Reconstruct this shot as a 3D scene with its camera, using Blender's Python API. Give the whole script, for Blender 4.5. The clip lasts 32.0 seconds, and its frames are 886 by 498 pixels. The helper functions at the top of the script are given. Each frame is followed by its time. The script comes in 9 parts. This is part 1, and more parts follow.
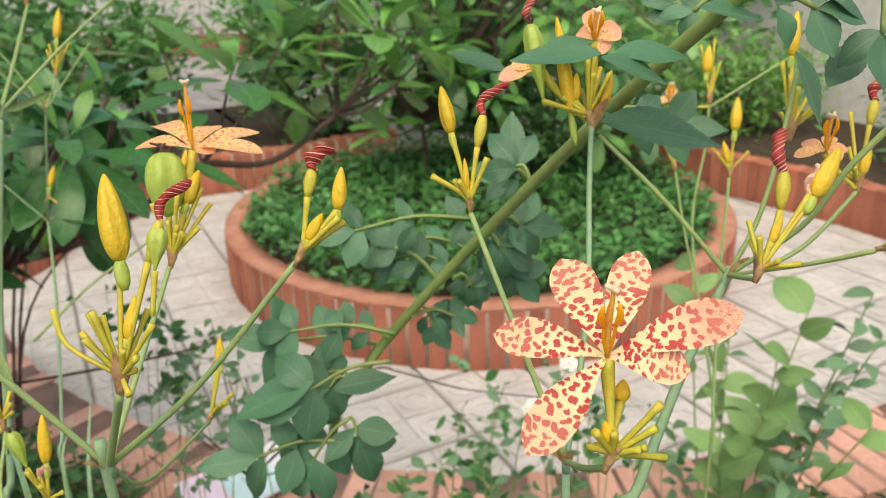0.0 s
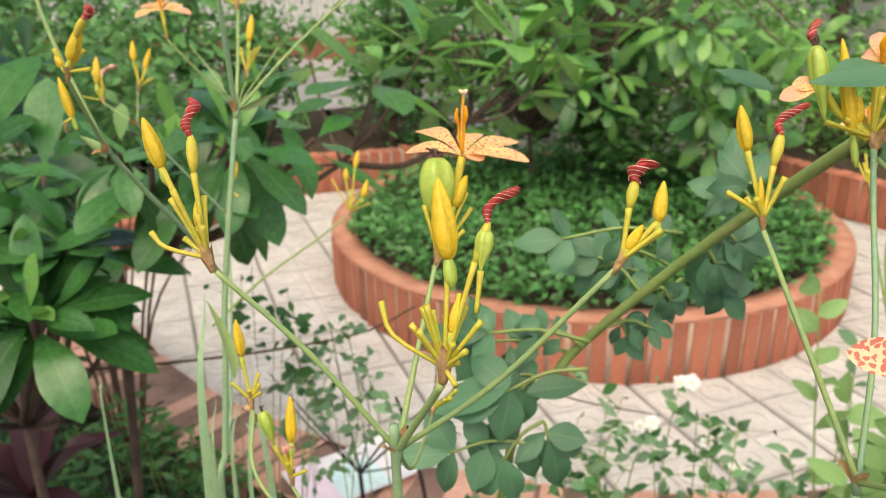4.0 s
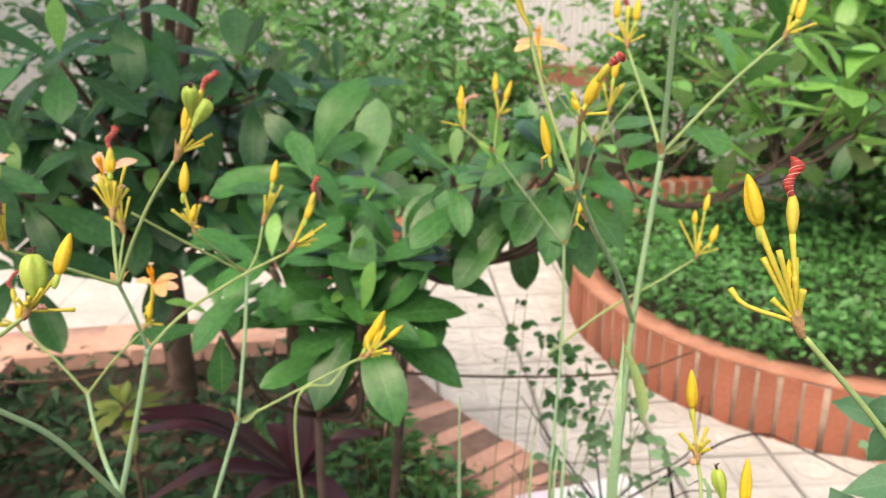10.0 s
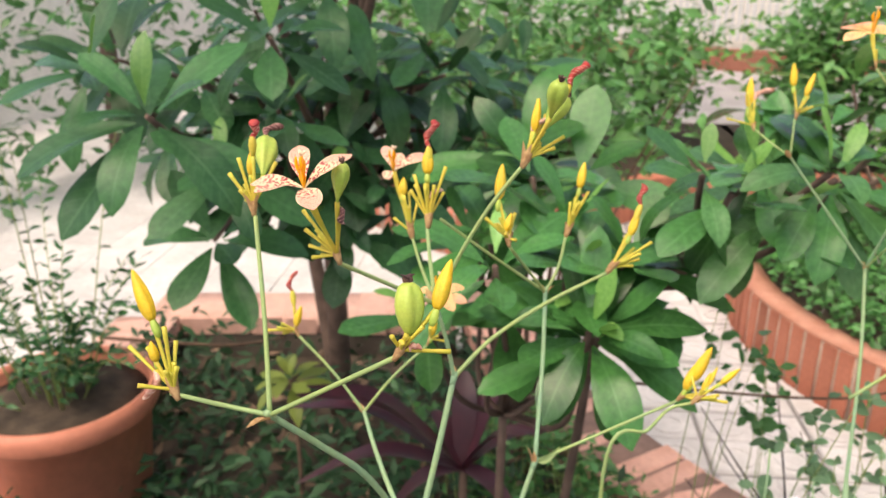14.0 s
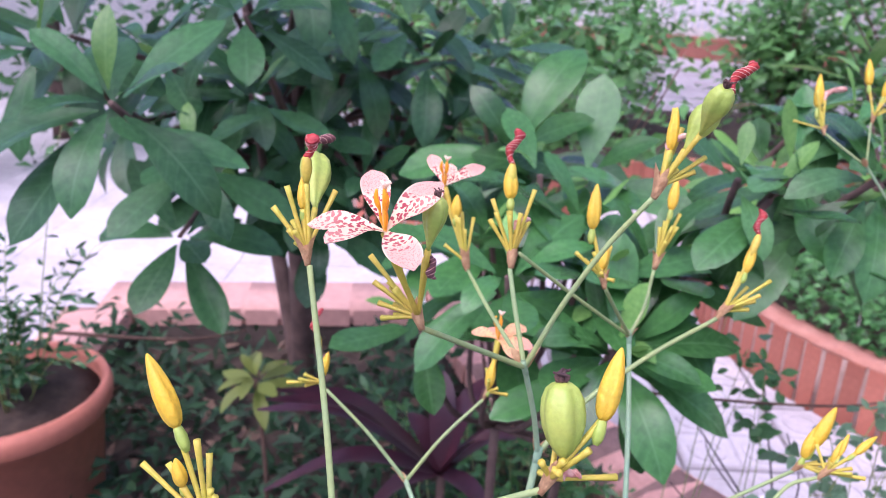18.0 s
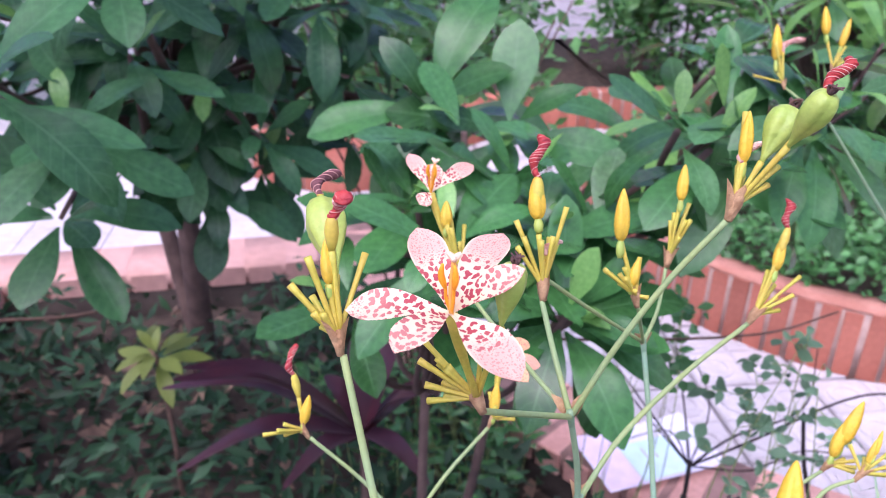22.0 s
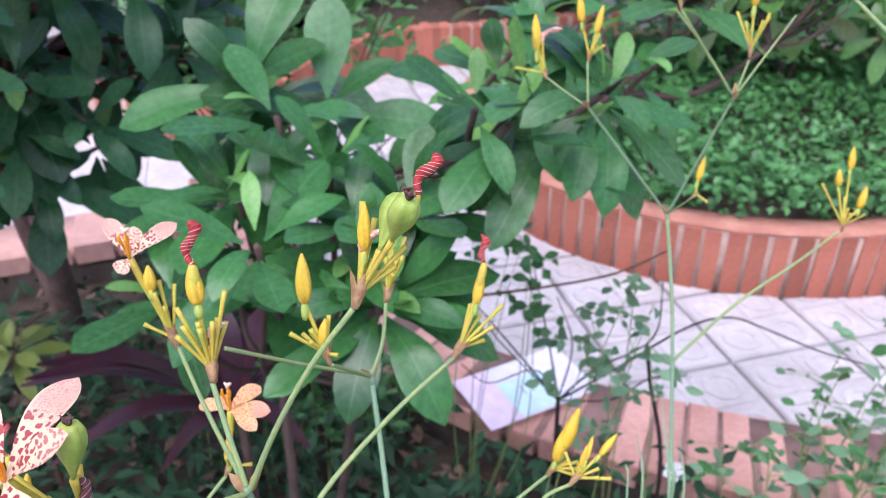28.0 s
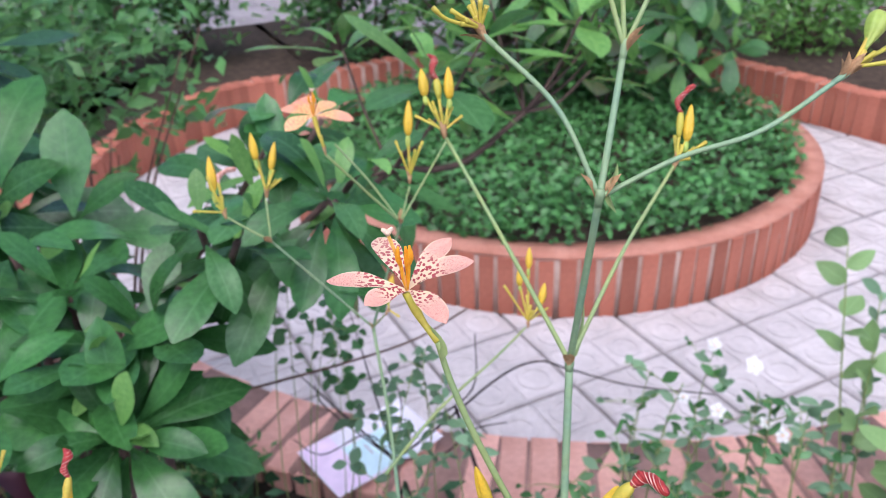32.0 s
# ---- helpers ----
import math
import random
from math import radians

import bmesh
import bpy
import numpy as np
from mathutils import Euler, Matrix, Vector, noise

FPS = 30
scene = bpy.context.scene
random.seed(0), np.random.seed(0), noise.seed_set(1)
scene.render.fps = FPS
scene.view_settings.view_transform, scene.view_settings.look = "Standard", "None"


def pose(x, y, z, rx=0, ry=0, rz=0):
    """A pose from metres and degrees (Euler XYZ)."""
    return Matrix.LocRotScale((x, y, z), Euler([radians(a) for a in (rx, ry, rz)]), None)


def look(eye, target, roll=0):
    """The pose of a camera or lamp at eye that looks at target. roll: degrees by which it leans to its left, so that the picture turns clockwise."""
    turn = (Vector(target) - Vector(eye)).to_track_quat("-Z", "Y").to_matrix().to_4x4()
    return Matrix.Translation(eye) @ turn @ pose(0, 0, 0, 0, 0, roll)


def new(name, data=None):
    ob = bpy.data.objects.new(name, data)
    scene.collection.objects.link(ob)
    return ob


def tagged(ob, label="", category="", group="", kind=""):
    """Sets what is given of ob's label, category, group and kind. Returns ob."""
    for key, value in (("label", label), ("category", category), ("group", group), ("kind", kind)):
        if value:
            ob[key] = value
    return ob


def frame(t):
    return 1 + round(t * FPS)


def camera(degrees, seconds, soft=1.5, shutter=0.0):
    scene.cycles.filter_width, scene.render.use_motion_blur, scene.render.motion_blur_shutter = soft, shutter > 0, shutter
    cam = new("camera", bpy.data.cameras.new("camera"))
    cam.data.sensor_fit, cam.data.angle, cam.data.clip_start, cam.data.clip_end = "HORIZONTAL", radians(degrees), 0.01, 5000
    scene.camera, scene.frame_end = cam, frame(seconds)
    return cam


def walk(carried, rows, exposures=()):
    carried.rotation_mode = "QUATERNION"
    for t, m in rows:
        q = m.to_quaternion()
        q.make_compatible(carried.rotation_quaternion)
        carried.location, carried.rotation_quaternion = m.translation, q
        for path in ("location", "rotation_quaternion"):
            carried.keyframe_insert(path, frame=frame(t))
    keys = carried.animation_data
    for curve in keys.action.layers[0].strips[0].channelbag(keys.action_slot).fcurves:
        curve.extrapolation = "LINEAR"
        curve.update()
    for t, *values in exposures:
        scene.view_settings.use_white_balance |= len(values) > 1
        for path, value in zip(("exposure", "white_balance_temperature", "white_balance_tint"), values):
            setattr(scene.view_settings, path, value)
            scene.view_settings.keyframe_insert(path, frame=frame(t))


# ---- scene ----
cam = camera(58.52, 32.0, soft=0.8)
# a small phone lens, held on the flowers: what lies beyond goes soft
cam.data.dof.use_dof, cam.data.dof.focus_distance, cam.data.dof.aperture_fstop = True, 0.175, 34.0
# seconds, stops, kelvin, tint: the picture turns cooler when the camera refocuses after 15 s
EXPOSURES = [(0.0, 0.5, 7450, 2), (3.5, 0.65, 7650, 2), (6.0, 0.85, 7900, 3), (9.0, 0.95, 7900, 5), (14.5, 1.0, 7500, 10), (16.5, 0.99, 5750, 38), (24.5, 0.99, 5580, 30), (28.0, 0.87, 5620, 22), (30.5, 0.77, 5700, 20), (32.0, 0.64, 5750, 19)]
PATH = [
    (0.0, -0.0008, -0.0015, 1.3077, 68.36, 1.34, 2.38),
    (0.5, -0.0065, -0.0028, 1.3067, 68.91, 1.08, 2.62),
    (1.0, -0.0098, -0.0037, 1.3057, 68.65, 1.27, 3.30),
    (1.5, -0.0122, -0.0038, 1.3052, 68.40, 1.08, 3.92),
    (2.0, -0.0167, -0.0061, 1.3062, 68.41, 1.22, 4.74),
    (2.5, -0.0233, -0.0097, 1.3090, 68.53, 1.19, 5.66),
    (3.0, -0.0319, -0.0133, 1.3090, 68.74, 1.33, 7.83),
    (3.5, -0.0438, -0.0144, 1.3107, 68.84, 1.00, 8.73),
    (5.5, -0.0706, -0.0175, 1.3130, 69.36, 0.75, 13.32),
    (6.0, -0.0805, -0.0203, 1.3117, 69.31, 0.69, 14.92),
    (6.5, -0.0888, -0.0223, 1.3136, 69.54, 0.95, 16.10),
    (7.0, -0.0969, -0.0254, 1.3149, 70.00, 1.02, 18.29),
    (7.5, -0.1013, -0.0268, 1.3180, 70.77, 1.11, 19.73),
    (8.0, -0.1060, -0.0283, 1.3204, 71.02, 0.62, 20.41),
    (8.5, -0.1160, -0.0309, 1.3207, 71.08, 0.48, 22.08),
    (9.0, -0.1251, -0.0354, 1.3195, 71.21, 0.34, 23.35),
    (9.5, -0.1315, -0.0368, 1.3192, 71.02, 0.48, 24.54),
    (10.0, -0.1406, -0.0377, 1.3195, 71.00, 0.48, 26.21),
    (10.5, -0.1539, -0.0381, 1.3192, 70.73, 0.45, 28.02),
    (11.0, -0.1698, -0.0364, 1.3175, 70.27, 0.66, 30.04),
    (11.5, -0.1842, -0.0349, 1.3165, 69.88, 0.42, 31.59),
    (12.0, -0.1968, -0.0345, 1.3166, 69.71, 0.58, 32.31),
    (12.5, -0.2114, -0.0321, 1.3180, 69.71, 0.34, 33.46),
    (13.0, -0.2307, -0.0328, 1.3174, 69.33, 0.35, 34.59),
    (13.5, -0.2459, -0.0338, 1.3179, 69.41, -0.04, 35.61),
    (14.0, -0.2575, -0.0329, 1.3184, 69.52, 0.21, 35.80),
    (14.5, -0.2679, -0.0279, 1.3179, 69.62, 0.32, 34.89),
    (16.5, -0.3194, 0.0015, 1.3146, 68.47, -0.86, 34.70),
    (17.0, -0.3265, 0.0030, 1.3120, 68.46, -1.18, 35.13),
    (17.5, -0.3323, 0.0028, 1.3114, 68.40, -1.42, 34.45),
    (18.0, -0.3405, 0.0042, 1.3118, 68.26, -1.35, 32.63),
    (18.5, -0.3535, 0.0062, 1.3085, 67.61, -1.26, 31.11),
    (19.0, -0.3657, 0.0009, 1.3073, 67.76, -1.58, 31.46),
    (19.5, -0.3736, 0.0036, 1.3083, 67.59, -1.41, 28.98),
    (20.0, -0.3830, 0.0121, 1.3104, 66.96, -0.50, 27.34),
    (20.5, -0.3904, 0.0207, 1.3115, 65.86, -0.40, 26.71),
    (21.0, -0.3941, 0.0231, 1.3144, 65.70, -0.64, 26.44),
    (21.5, -0.3984, 0.0289, 1.3175, 63.71, -0.53, 24.12),
    (22.0, -0.4014, 0.0316, 1.3207, 63.74, -0.84, 23.27),
    (22.5, -0.4048, 0.0353, 1.3218, 62.90, -1.32, 22.97),
    (23.0, -0.4032, 0.0436, 1.3243, 61.79, -1.04, 21.80),
    (23.5, -0.3993, 0.0480, 1.3272, 60.54, -0.51, 21.60),
    (24.0, -0.3975, 0.0522, 1.3290, 59.21, -0.55, 21.66),
    (24.5, -0.3984, 0.0585, 1.3306, 58.03, -0.44, 21.44),
    (26.5, -0.3835, 0.0731, 1.3416, 56.96, -0.73, 19.12),
    (27.0, -0.3743, 0.0722, 1.3472, 57.55, 0.28, 17.41),
    (27.5, -0.3614, 0.0707, 1.3526, 58.51, 0.26, 15.91),
    (28.0, -0.3422, 0.0698, 1.3578, 59.15, 0.27, 14.49),
    (28.5, -0.3243, 0.0724, 1.3646, 59.35, 0.38, 11.82),
    (29.0, -0.3090, 0.0731, 1.3706, 59.57, 0.42, 9.66),
    (29.5, -0.2970, 0.0724, 1.3778, 60.07, 1.43, 8.47),
    (30.0, -0.2901, 0.0707, 1.3840, 60.14, 0.92, 7.40),
    (30.5, -0.2759, 0.0718, 1.3919, 60.93, 0.84, 6.61),
    (31.0, -0.2603, 0.0769, 1.3993, 61.09, 1.06, 5.00),
    (31.5, -0.2476, 0.0906, 1.4058, 60.96, 1.49, 4.06),
    (32.0, -0.2365, 0.1051, 1.4115, 61.33, 1.82, 3.34),
]
walk(cam, [(t, pose(x, y, z, rx, ry, rz)) for t, x, y, z, rx, ry, rz in PATH], EXPOSURES)
# ---- light: a bright overcast sky ----
world = bpy.data.worlds.new("overcast_sky")
scene.world = world
world.use_nodes = True
wn = world.node_tree.nodes
sky = wn.new("ShaderNodeTexSky")
sky.sky_type, sky.sun_disc = "NISHITA", False
sky.sun_elevation, sky.sun_rotation, sky.air_density, sky.dust_density = radians(64), radians(185), 1.0, 4.0
wn["Background"].inputs["Strength"].default_value = 0.145
world.node_tree.links.new(sky.outputs[0], wn["Background"].inputs["Color"])
sun = new("sun", bpy.data.lights.new("sun", "SUN"))
sun.data.energy, sun.data.angle, sun.data.color = 1.35, radians(75), (1.0, 0.96, 0.9)
sun.matrix_world = look((0, 0, 0), (-math.sin(radians(185)) * math.cos(radians(64)), -math.cos(radians(185)) * math.cos(radians(64)), -math.sin(radians(64))))
# ---- materials ----
def material(name, color, rough=0.6, color2=None, scale=20.0, bump=0.0, bump_scale=60.0, spec=0.5, sheen=0.0, trans=0.0, island=0.0, fine=None, detail=6.0, vein=0.0):
    """Base colour mixed by noise at two scales, with fine relief; island: how far loose pieces differ in value."""
    m = bpy.data.materials.new(name)
    m.use_nodes = True
    nt = m.node_tree
    n, l = nt.nodes, nt.links
    b = n["Principled BSDF"]
    b.inputs["Roughness"].default_value = rough
    b.inputs["Specular IOR Level"].default_value = spec
    co = n.new("ShaderNodeTexCoord")
    na = n.new("ShaderNodeTexNoise")
    na.inputs["Scale"].default_value, na.inputs["Detail"].default_value = scale, detail
    l.new(co.outputs["Object"], na.inputs["Vector"])
    mix = n.new("ShaderNodeMix")
    mix.data_type = "RGBA"
    mix.inputs["A"].default_value = (*color, 1)
    mix.inputs["B"].default_value = (*(color2 or [c * 0.72 for c in color]), 1)
    ramp = n.new("ShaderNodeMapRange")
    ramp.inputs["From Min"].default_value, ramp.inputs["From Max"].default_value = 0.35, 0.65
    l.new(na.outputs["Fac"], ramp.inputs["Value"])
    l.new(ramp.outputs["Result"], mix.inputs["Factor"])
    out = mix.outputs["Result"]
    nb = n.new("ShaderNodeTexNoise")
    nb.inputs["Scale"].default_value, nb.inputs["Detail"].default_value = fine or scale * 7, 4
    l.new(co.outputs["Object"], nb.inputs["Vector"])
    hsv = n.new("ShaderNodeHueSaturation")
    val = n.new("ShaderNodeMapRange")
    val.inputs["To Min"].default_value, val.inputs["To Max"].default_value = 0.78, 1.22
    l.new(nb.outputs["Fac"], val.inputs["Value"])
    l.new(out, hsv.inputs["Color"])
    if island:
        geo = n.new("ShaderNodeNewGeometry")
        info = n.new("ShaderNodeObjectInfo")
        add = n.new("ShaderNodeMath")
        add.operation = "ADD"
        l.new(geo.outputs["Random Per Island"], add.inputs[0])
        l.new(info.outputs["Random"], add.inputs[1])
        fr = n.new("ShaderNodeMath")
        fr.operation = "FRACT"
        l.new(add.outputs[0], fr.inputs[0])
        rr = n.new("ShaderNodeMapRange")
        rr.inputs["To Min"].default_value, rr.inputs["To Max"].default_value = 1 - island, 1 + island
        l.new(fr.outputs[0], rr.inputs["Value"])
        mul = n.new("ShaderNodeMath")
        mul.operation = "MULTIPLY"
        l.new(rr.outputs["Result"], mul.inputs[0])
        l.new(val.outputs["Result"], mul.inputs[1])
        l.new(mul.outputs[0], hsv.inputs["Value"])
    else:
        l.new(val.outputs["Result"], hsv.inputs["Value"])
    if vein:
        # the paler midrib and side veins of a leaf, drawn along its length
        uv = n.new("ShaderNodeUVMap")
        sep = n.new("ShaderNodeSeparateXYZ")
        l.new(uv.outputs[0], sep.inputs[0])

        def calc(op, a, c, clamp=False):
            k = n.new("ShaderNodeMath")
            k.operation, k.use_clamp = op, clamp
            for i, v in enumerate((a, c)):
                if hasattr(v, "is_output"):
                    l.new(v, k.inputs[i])
                else:
                    k.inputs[i].default_value = v
            return k.outputs[0]
        off = calc("ABSOLUTE", calc("SUBTRACT", sep.outputs["X"], 0.5), 0.0)
        mid = calc("SUBTRACT", 1.0, calc("MULTIPLY", off, 28.0), True)
        run = calc("SINE", calc("MULTIPLY", calc("SUBTRACT", sep.outputs["Y"], calc("MULTIPLY", off, 0.34)), 62.0), 0.0)
        side = calc("MULTIPLY", calc("SUBTRACT", run, 0.86, True), 2.6)
        both = calc("MULTIPLY", calc("MAXIMUM", mid, side), vein, True)
        pale = n.new("ShaderNodeMix")
        pale.data_type = "RGBA"
        pale.inputs["B"].default_value = (*[c * 1.5 + 0.06 for c in color], 1)
        l.new(hsv.outputs["Color"], pale.inputs["A"])
        l.new(both, pale.inputs["Factor"])
        l.new(pale.outputs["Result"], b.inputs["Base Color"])
    else:
        l.new(hsv.outputs["Color"], b.inputs["Base Color"])
    if bump:
        nc = n.new("ShaderNodeTexNoise")
        nc.inputs["Scale"].default_value, nc.inputs["Detail"].default_value = bump_scale, 5
        l.new(co.outputs["Object"], nc.inputs["Vector"])
        bp = n.new("ShaderNodeBump")
        bp.inputs["Strength"].default_value, bp.inputs["Distance"].default_value = bump, 0.004
        l.new(nc.outputs["Fac"], bp.inputs["Height"])
        l.new(bp.outputs["Normal"], b.inputs["Normal"])
    if trans:
        # leaves and petals let some daylight through
        tr = n.new("ShaderNodeBsdfTranslucent")
        l.new(hsv.outputs["Color"], tr.inputs["Color"])
        ms = n.new("ShaderNodeMixShader")
        ms.inputs["Fac"].default_value = trans
        l.new(b.outputs[0], ms.inputs[1])
        l.new(tr.outputs[0], ms.inputs[2])
        l.new(ms.outputs[0], n["Material Output"].inputs["Surface"])
    return m


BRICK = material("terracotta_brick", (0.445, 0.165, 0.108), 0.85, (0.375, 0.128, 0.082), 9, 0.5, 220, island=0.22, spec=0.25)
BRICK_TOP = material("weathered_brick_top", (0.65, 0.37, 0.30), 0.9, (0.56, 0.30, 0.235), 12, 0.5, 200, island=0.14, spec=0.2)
MORTAR = material("pale_mortar", (0.48, 0.36, 0.30), 0.95, (0.36, 0.25, 0.20), 14, 0.6, 160, spec=0.2)
DARK_JOINT = material("dark_joint", (0.33, 0.20, 0.165), 0.95, (0.22, 0.135, 0.11), 18, 0.5, 150, spec=0.2)
# near black: the shadow beneath the cap bricks is put into this colour
CEMENT = material("shaded_cement", (0.07, 0.055, 0.045), 0.95, (0.03, 0.024, 0.02), 8, 0.7, 90, spec=0.2)
TILE = material("cement_paver", (0.56, 0.525, 0.515), 0.8, (0.46, 0.43, 0.42), 5, 0.35, 140, island=0.06, spec=0.3)
# darker and greyer than TILE, for the pavers beyond y = 5.6
YARD = material("dark_grey_paver", (0.36, 0.335, 0.34), 0.85, (0.28, 0.26, 0.265), 3, 0.3, 100, island=0.1, spec=0.25)
GROOVE = material("dirty_paver_groove", (0.520, 0.488, 0.481), 0.9, (0.403, 0.377, 0.370), 9, 0.4, 140, spec=0.2)
JOINT = material("paver_joint", (0.27, 0.245, 0.235), 0.95, (0.18, 0.165, 0.155), 16, 0.4, 120, spec=0.2)
SOIL = material("dark_soil", (0.085, 0.062, 0.046), 0.95, (0.045, 0.034, 0.026), 25, 0.9, 70, spec=0.2)
POT = material("terracotta_pot", (0.57, 0.215, 0.14), 0.55, (0.51, 0.185, 0.12), 6, 0.12, 120, spec=0.35)
WALL = material("pale_plaster", (0.72, 0.69, 0.66), 0.9, (0.64, 0.61, 0.585), 3, 0.3, 60, spec=0.2)
WALL_RED = material("red_painted_band", (0.31, 0.13, 0.095), 0.85, (0.24, 0.10, 0.07), 5, 0.3, 60, spec=0.2)
METAL = material("grey_sheet_metal", (0.58, 0.58, 0.60), 0.5, (0.50, 0.50, 0.52), 6, 0.1, 40)
STEM = material("blue_green_stem", (0.22, 0.36, 0.215), 0.55, (0.26, 0.37, 0.18), 60, 0.1, 400, trans=0.08)
STEM_B = material("olive_green_branch", (0.265, 0.375, 0.155), 0.55, (0.31, 0.39, 0.13), 80, 0.1, 400, trans=0.08)
STEM_Y = material("yellow_green_stalk", (0.52, 0.48, 0.055), 0.5, (0.6, 0.46, 0.06), 120, 0.1, 500, trans=0.12)
BUD = material("golden_bud", (0.8, 0.5, 0.025), 0.5, (0.66, 0.46, 0.035), 160, 0.2, 600, trans=0.15)
POD = material("green_seed_pod", (0.33, 0.46, 0.075), 0.42, (0.43, 0.50, 0.09), 110, 0.15, 300, trans=0.12)
BRACT = material("papery_brown_bract", (0.58, 0.37, 0.18), 0.85, (0.40, 0.22, 0.10), 400, 0.4, 600, trans=0.25)
TWIST = material("twisted_dry_petal", (0.46, 0.04, 0.03), 0.6, (0.34, 0.03, 0.035), 400, 0.3, 500, trans=0.1)
TWIST_PALE = material("pale_dry_petal_edge", (0.76, 0.52, 0.42), 0.7, (0.50, 0.20, 0.15), 500, 0.2, 500)
TWIST_DRY = material("dry_grey_red_petal", (0.20, 0.075, 0.075), 0.8, (0.12, 0.045, 0.05), 400, 0.4, 500)
WITHER = material("withered_tip", (0.06, 0.03, 0.03), 0.9, (0.14, 0.07, 0.05), 300, 0.4, 700)
ANTHER = material("orange_stamen", (1.0, 0.60, 0.035), 0.45, (1.0, 0.50, 0.02), 200, trans=0.5)
LEAF = material("glossy_green_leaf", (0.085, 0.225, 0.07), 0.22, (0.06, 0.17, 0.05), 14, 0.12, 90, island=0.34, spec=0.42, trans=0.26, vein=0.4)
LEAF_MID = material("middle_green_leaf", (0.13, 0.31, 0.085), 0.35, (0.09, 0.235, 0.065), 20, 0.1, 120, island=0.36, spec=0.4, trans=0.28)
LEAF_SHRUB = material("glossy_shrub_leaf", (0.054, 0.174, 0.043), 0.18, (0.038, 0.13, 0.033), 14, 0.12, 90, island=0.45, spec=0.5, trans=0.2, vein=0.4)
LEAF_DARK = material("dark_green_leaf", (0.046, 0.137, 0.046), 0.23, (0.033, 0.103, 0.036), 14, 0.12, 90, island=0.4, spec=0.34, trans=0.16, vein=0.35)
LEAF_LIGHT = material("young_green_leaf", (0.205, 0.425, 0.10), 0.27, (0.15, 0.35, 0.08), 14, 0.12, 90, island=0.32, spec=0.55, trans=0.36, vein=0.35)
LEAF_ROSE = material("blue_green_rose_leaf", (0.085, 0.205, 0.10), 0.28, (0.065, 0.165, 0.085), 60, 0.2, 160, island=0.25, trans=0.18, vein=0.4)
LEAF_COVER = material("ground_cover_leaf", (0.095, 0.265, 0.07), 0.42, (0.06, 0.19, 0.05), 40, 0.1, 160, island=0.4, trans=0.25)
LEAF_YELLOW = material("yellow_green_leaf", (0.24, 0.29, 0.05), 0.5, (0.18, 0.24, 0.04), 30, island=0.2, trans=0.2)
LEAF_PURPLE = material("dark_purple_leaf", (0.075, 0.02, 0.03), 0.4, (0.055, 0.017, 0.028), 20, island=0.2, trans=0.08)
LEAF_PALE = material("pale_green_leaf", (0.25, 0.40, 0.15), 0.5, (0.20, 0.36, 0.12), 30, island=0.25, trans=0.3, vein=0.5)
BARK = material("brown_bark", (0.15, 0.1, 0.08), 0.9, (0.09, 0.06, 0.05), 25, 0.8, 60, spec=0.2)
TWIG = material("dry_twig", (0.16, 0.10, 0.07), 0.9, (0.09, 0.055, 0.04), 50, 0.5, 160, spec=0.2)
TWIG_DARK = material("dark_twig", (0.045, 0.035, 0.033), 0.9, (0.03, 0.024, 0.022), 50, 0.5, 160, spec=0.2)
ROSE_CANE = material("green_rose_cane", (0.21, 0.31, 0.085), 0.45, (0.26, 0.31, 0.10), 40, 0.2, 200, trans=0.05)
LITTER = material("dry_leaf_litter", (0.22, 0.14, 0.09), 0.9, (0.12, 0.075, 0.05), 30, island=0.45)
RIM_TOP = material("worn_brick_rim", (0.50, 0.245, 0.175), 0.9, (0.40, 0.175, 0.12), 13, 0.5, 150, spec=0.2)
LEDGE_TOP = material("pale_pink_cement_cap", (0.58, 0.345, 0.285), 0.9, (0.51, 0.295, 0.24), 4, 0.4, 120, island=0.05, spec=0.2)
PAPER = material("laminated_paper", (0.86, 0.82, 0.86), 0.3, (0.76, 0.70, 0.78), 3)
PAPER_TEAL = material("printed_teal_area", (0.60, 0.82, 0.84), 0.3, (0.66, 0.84, 0.86), 4)
PAPER_PINK = material("printed_pink_area", (0.88, 0.70, 0.82), 0.3, (0.84, 0.66, 0.82), 4)
# weed green with the shade of the plants above mixed into its colour
LEAF_WEED = material("shaded_green_weed", (0.034, 0.088, 0.036), 0.5, (0.026, 0.066, 0.028), 40, island=0.45, spec=0.25, trans=0.15)
LEAF_GREY = material("grey_green_leaf", (0.17, 0.30, 0.16), 0.5, (0.12, 0.235, 0.12), 40, island=0.35, trans=0.22)
STIGMA = material("whitish_stigma", (0.95, 0.80, 0.62), 0.55, (0.92, 0.70, 0.48), 300, trans=0.35)
STYLE = material("pale_style", (1.0, 0.66, 0.18), 0.5, (0.98, 0.56, 0.10), 200, trans=0.4)
WHITE_PETAL = material("white_petal", (0.82, 0.82, 0.80), 0.6, (0.78, 0.78, 0.74), 60, trans=0.25)


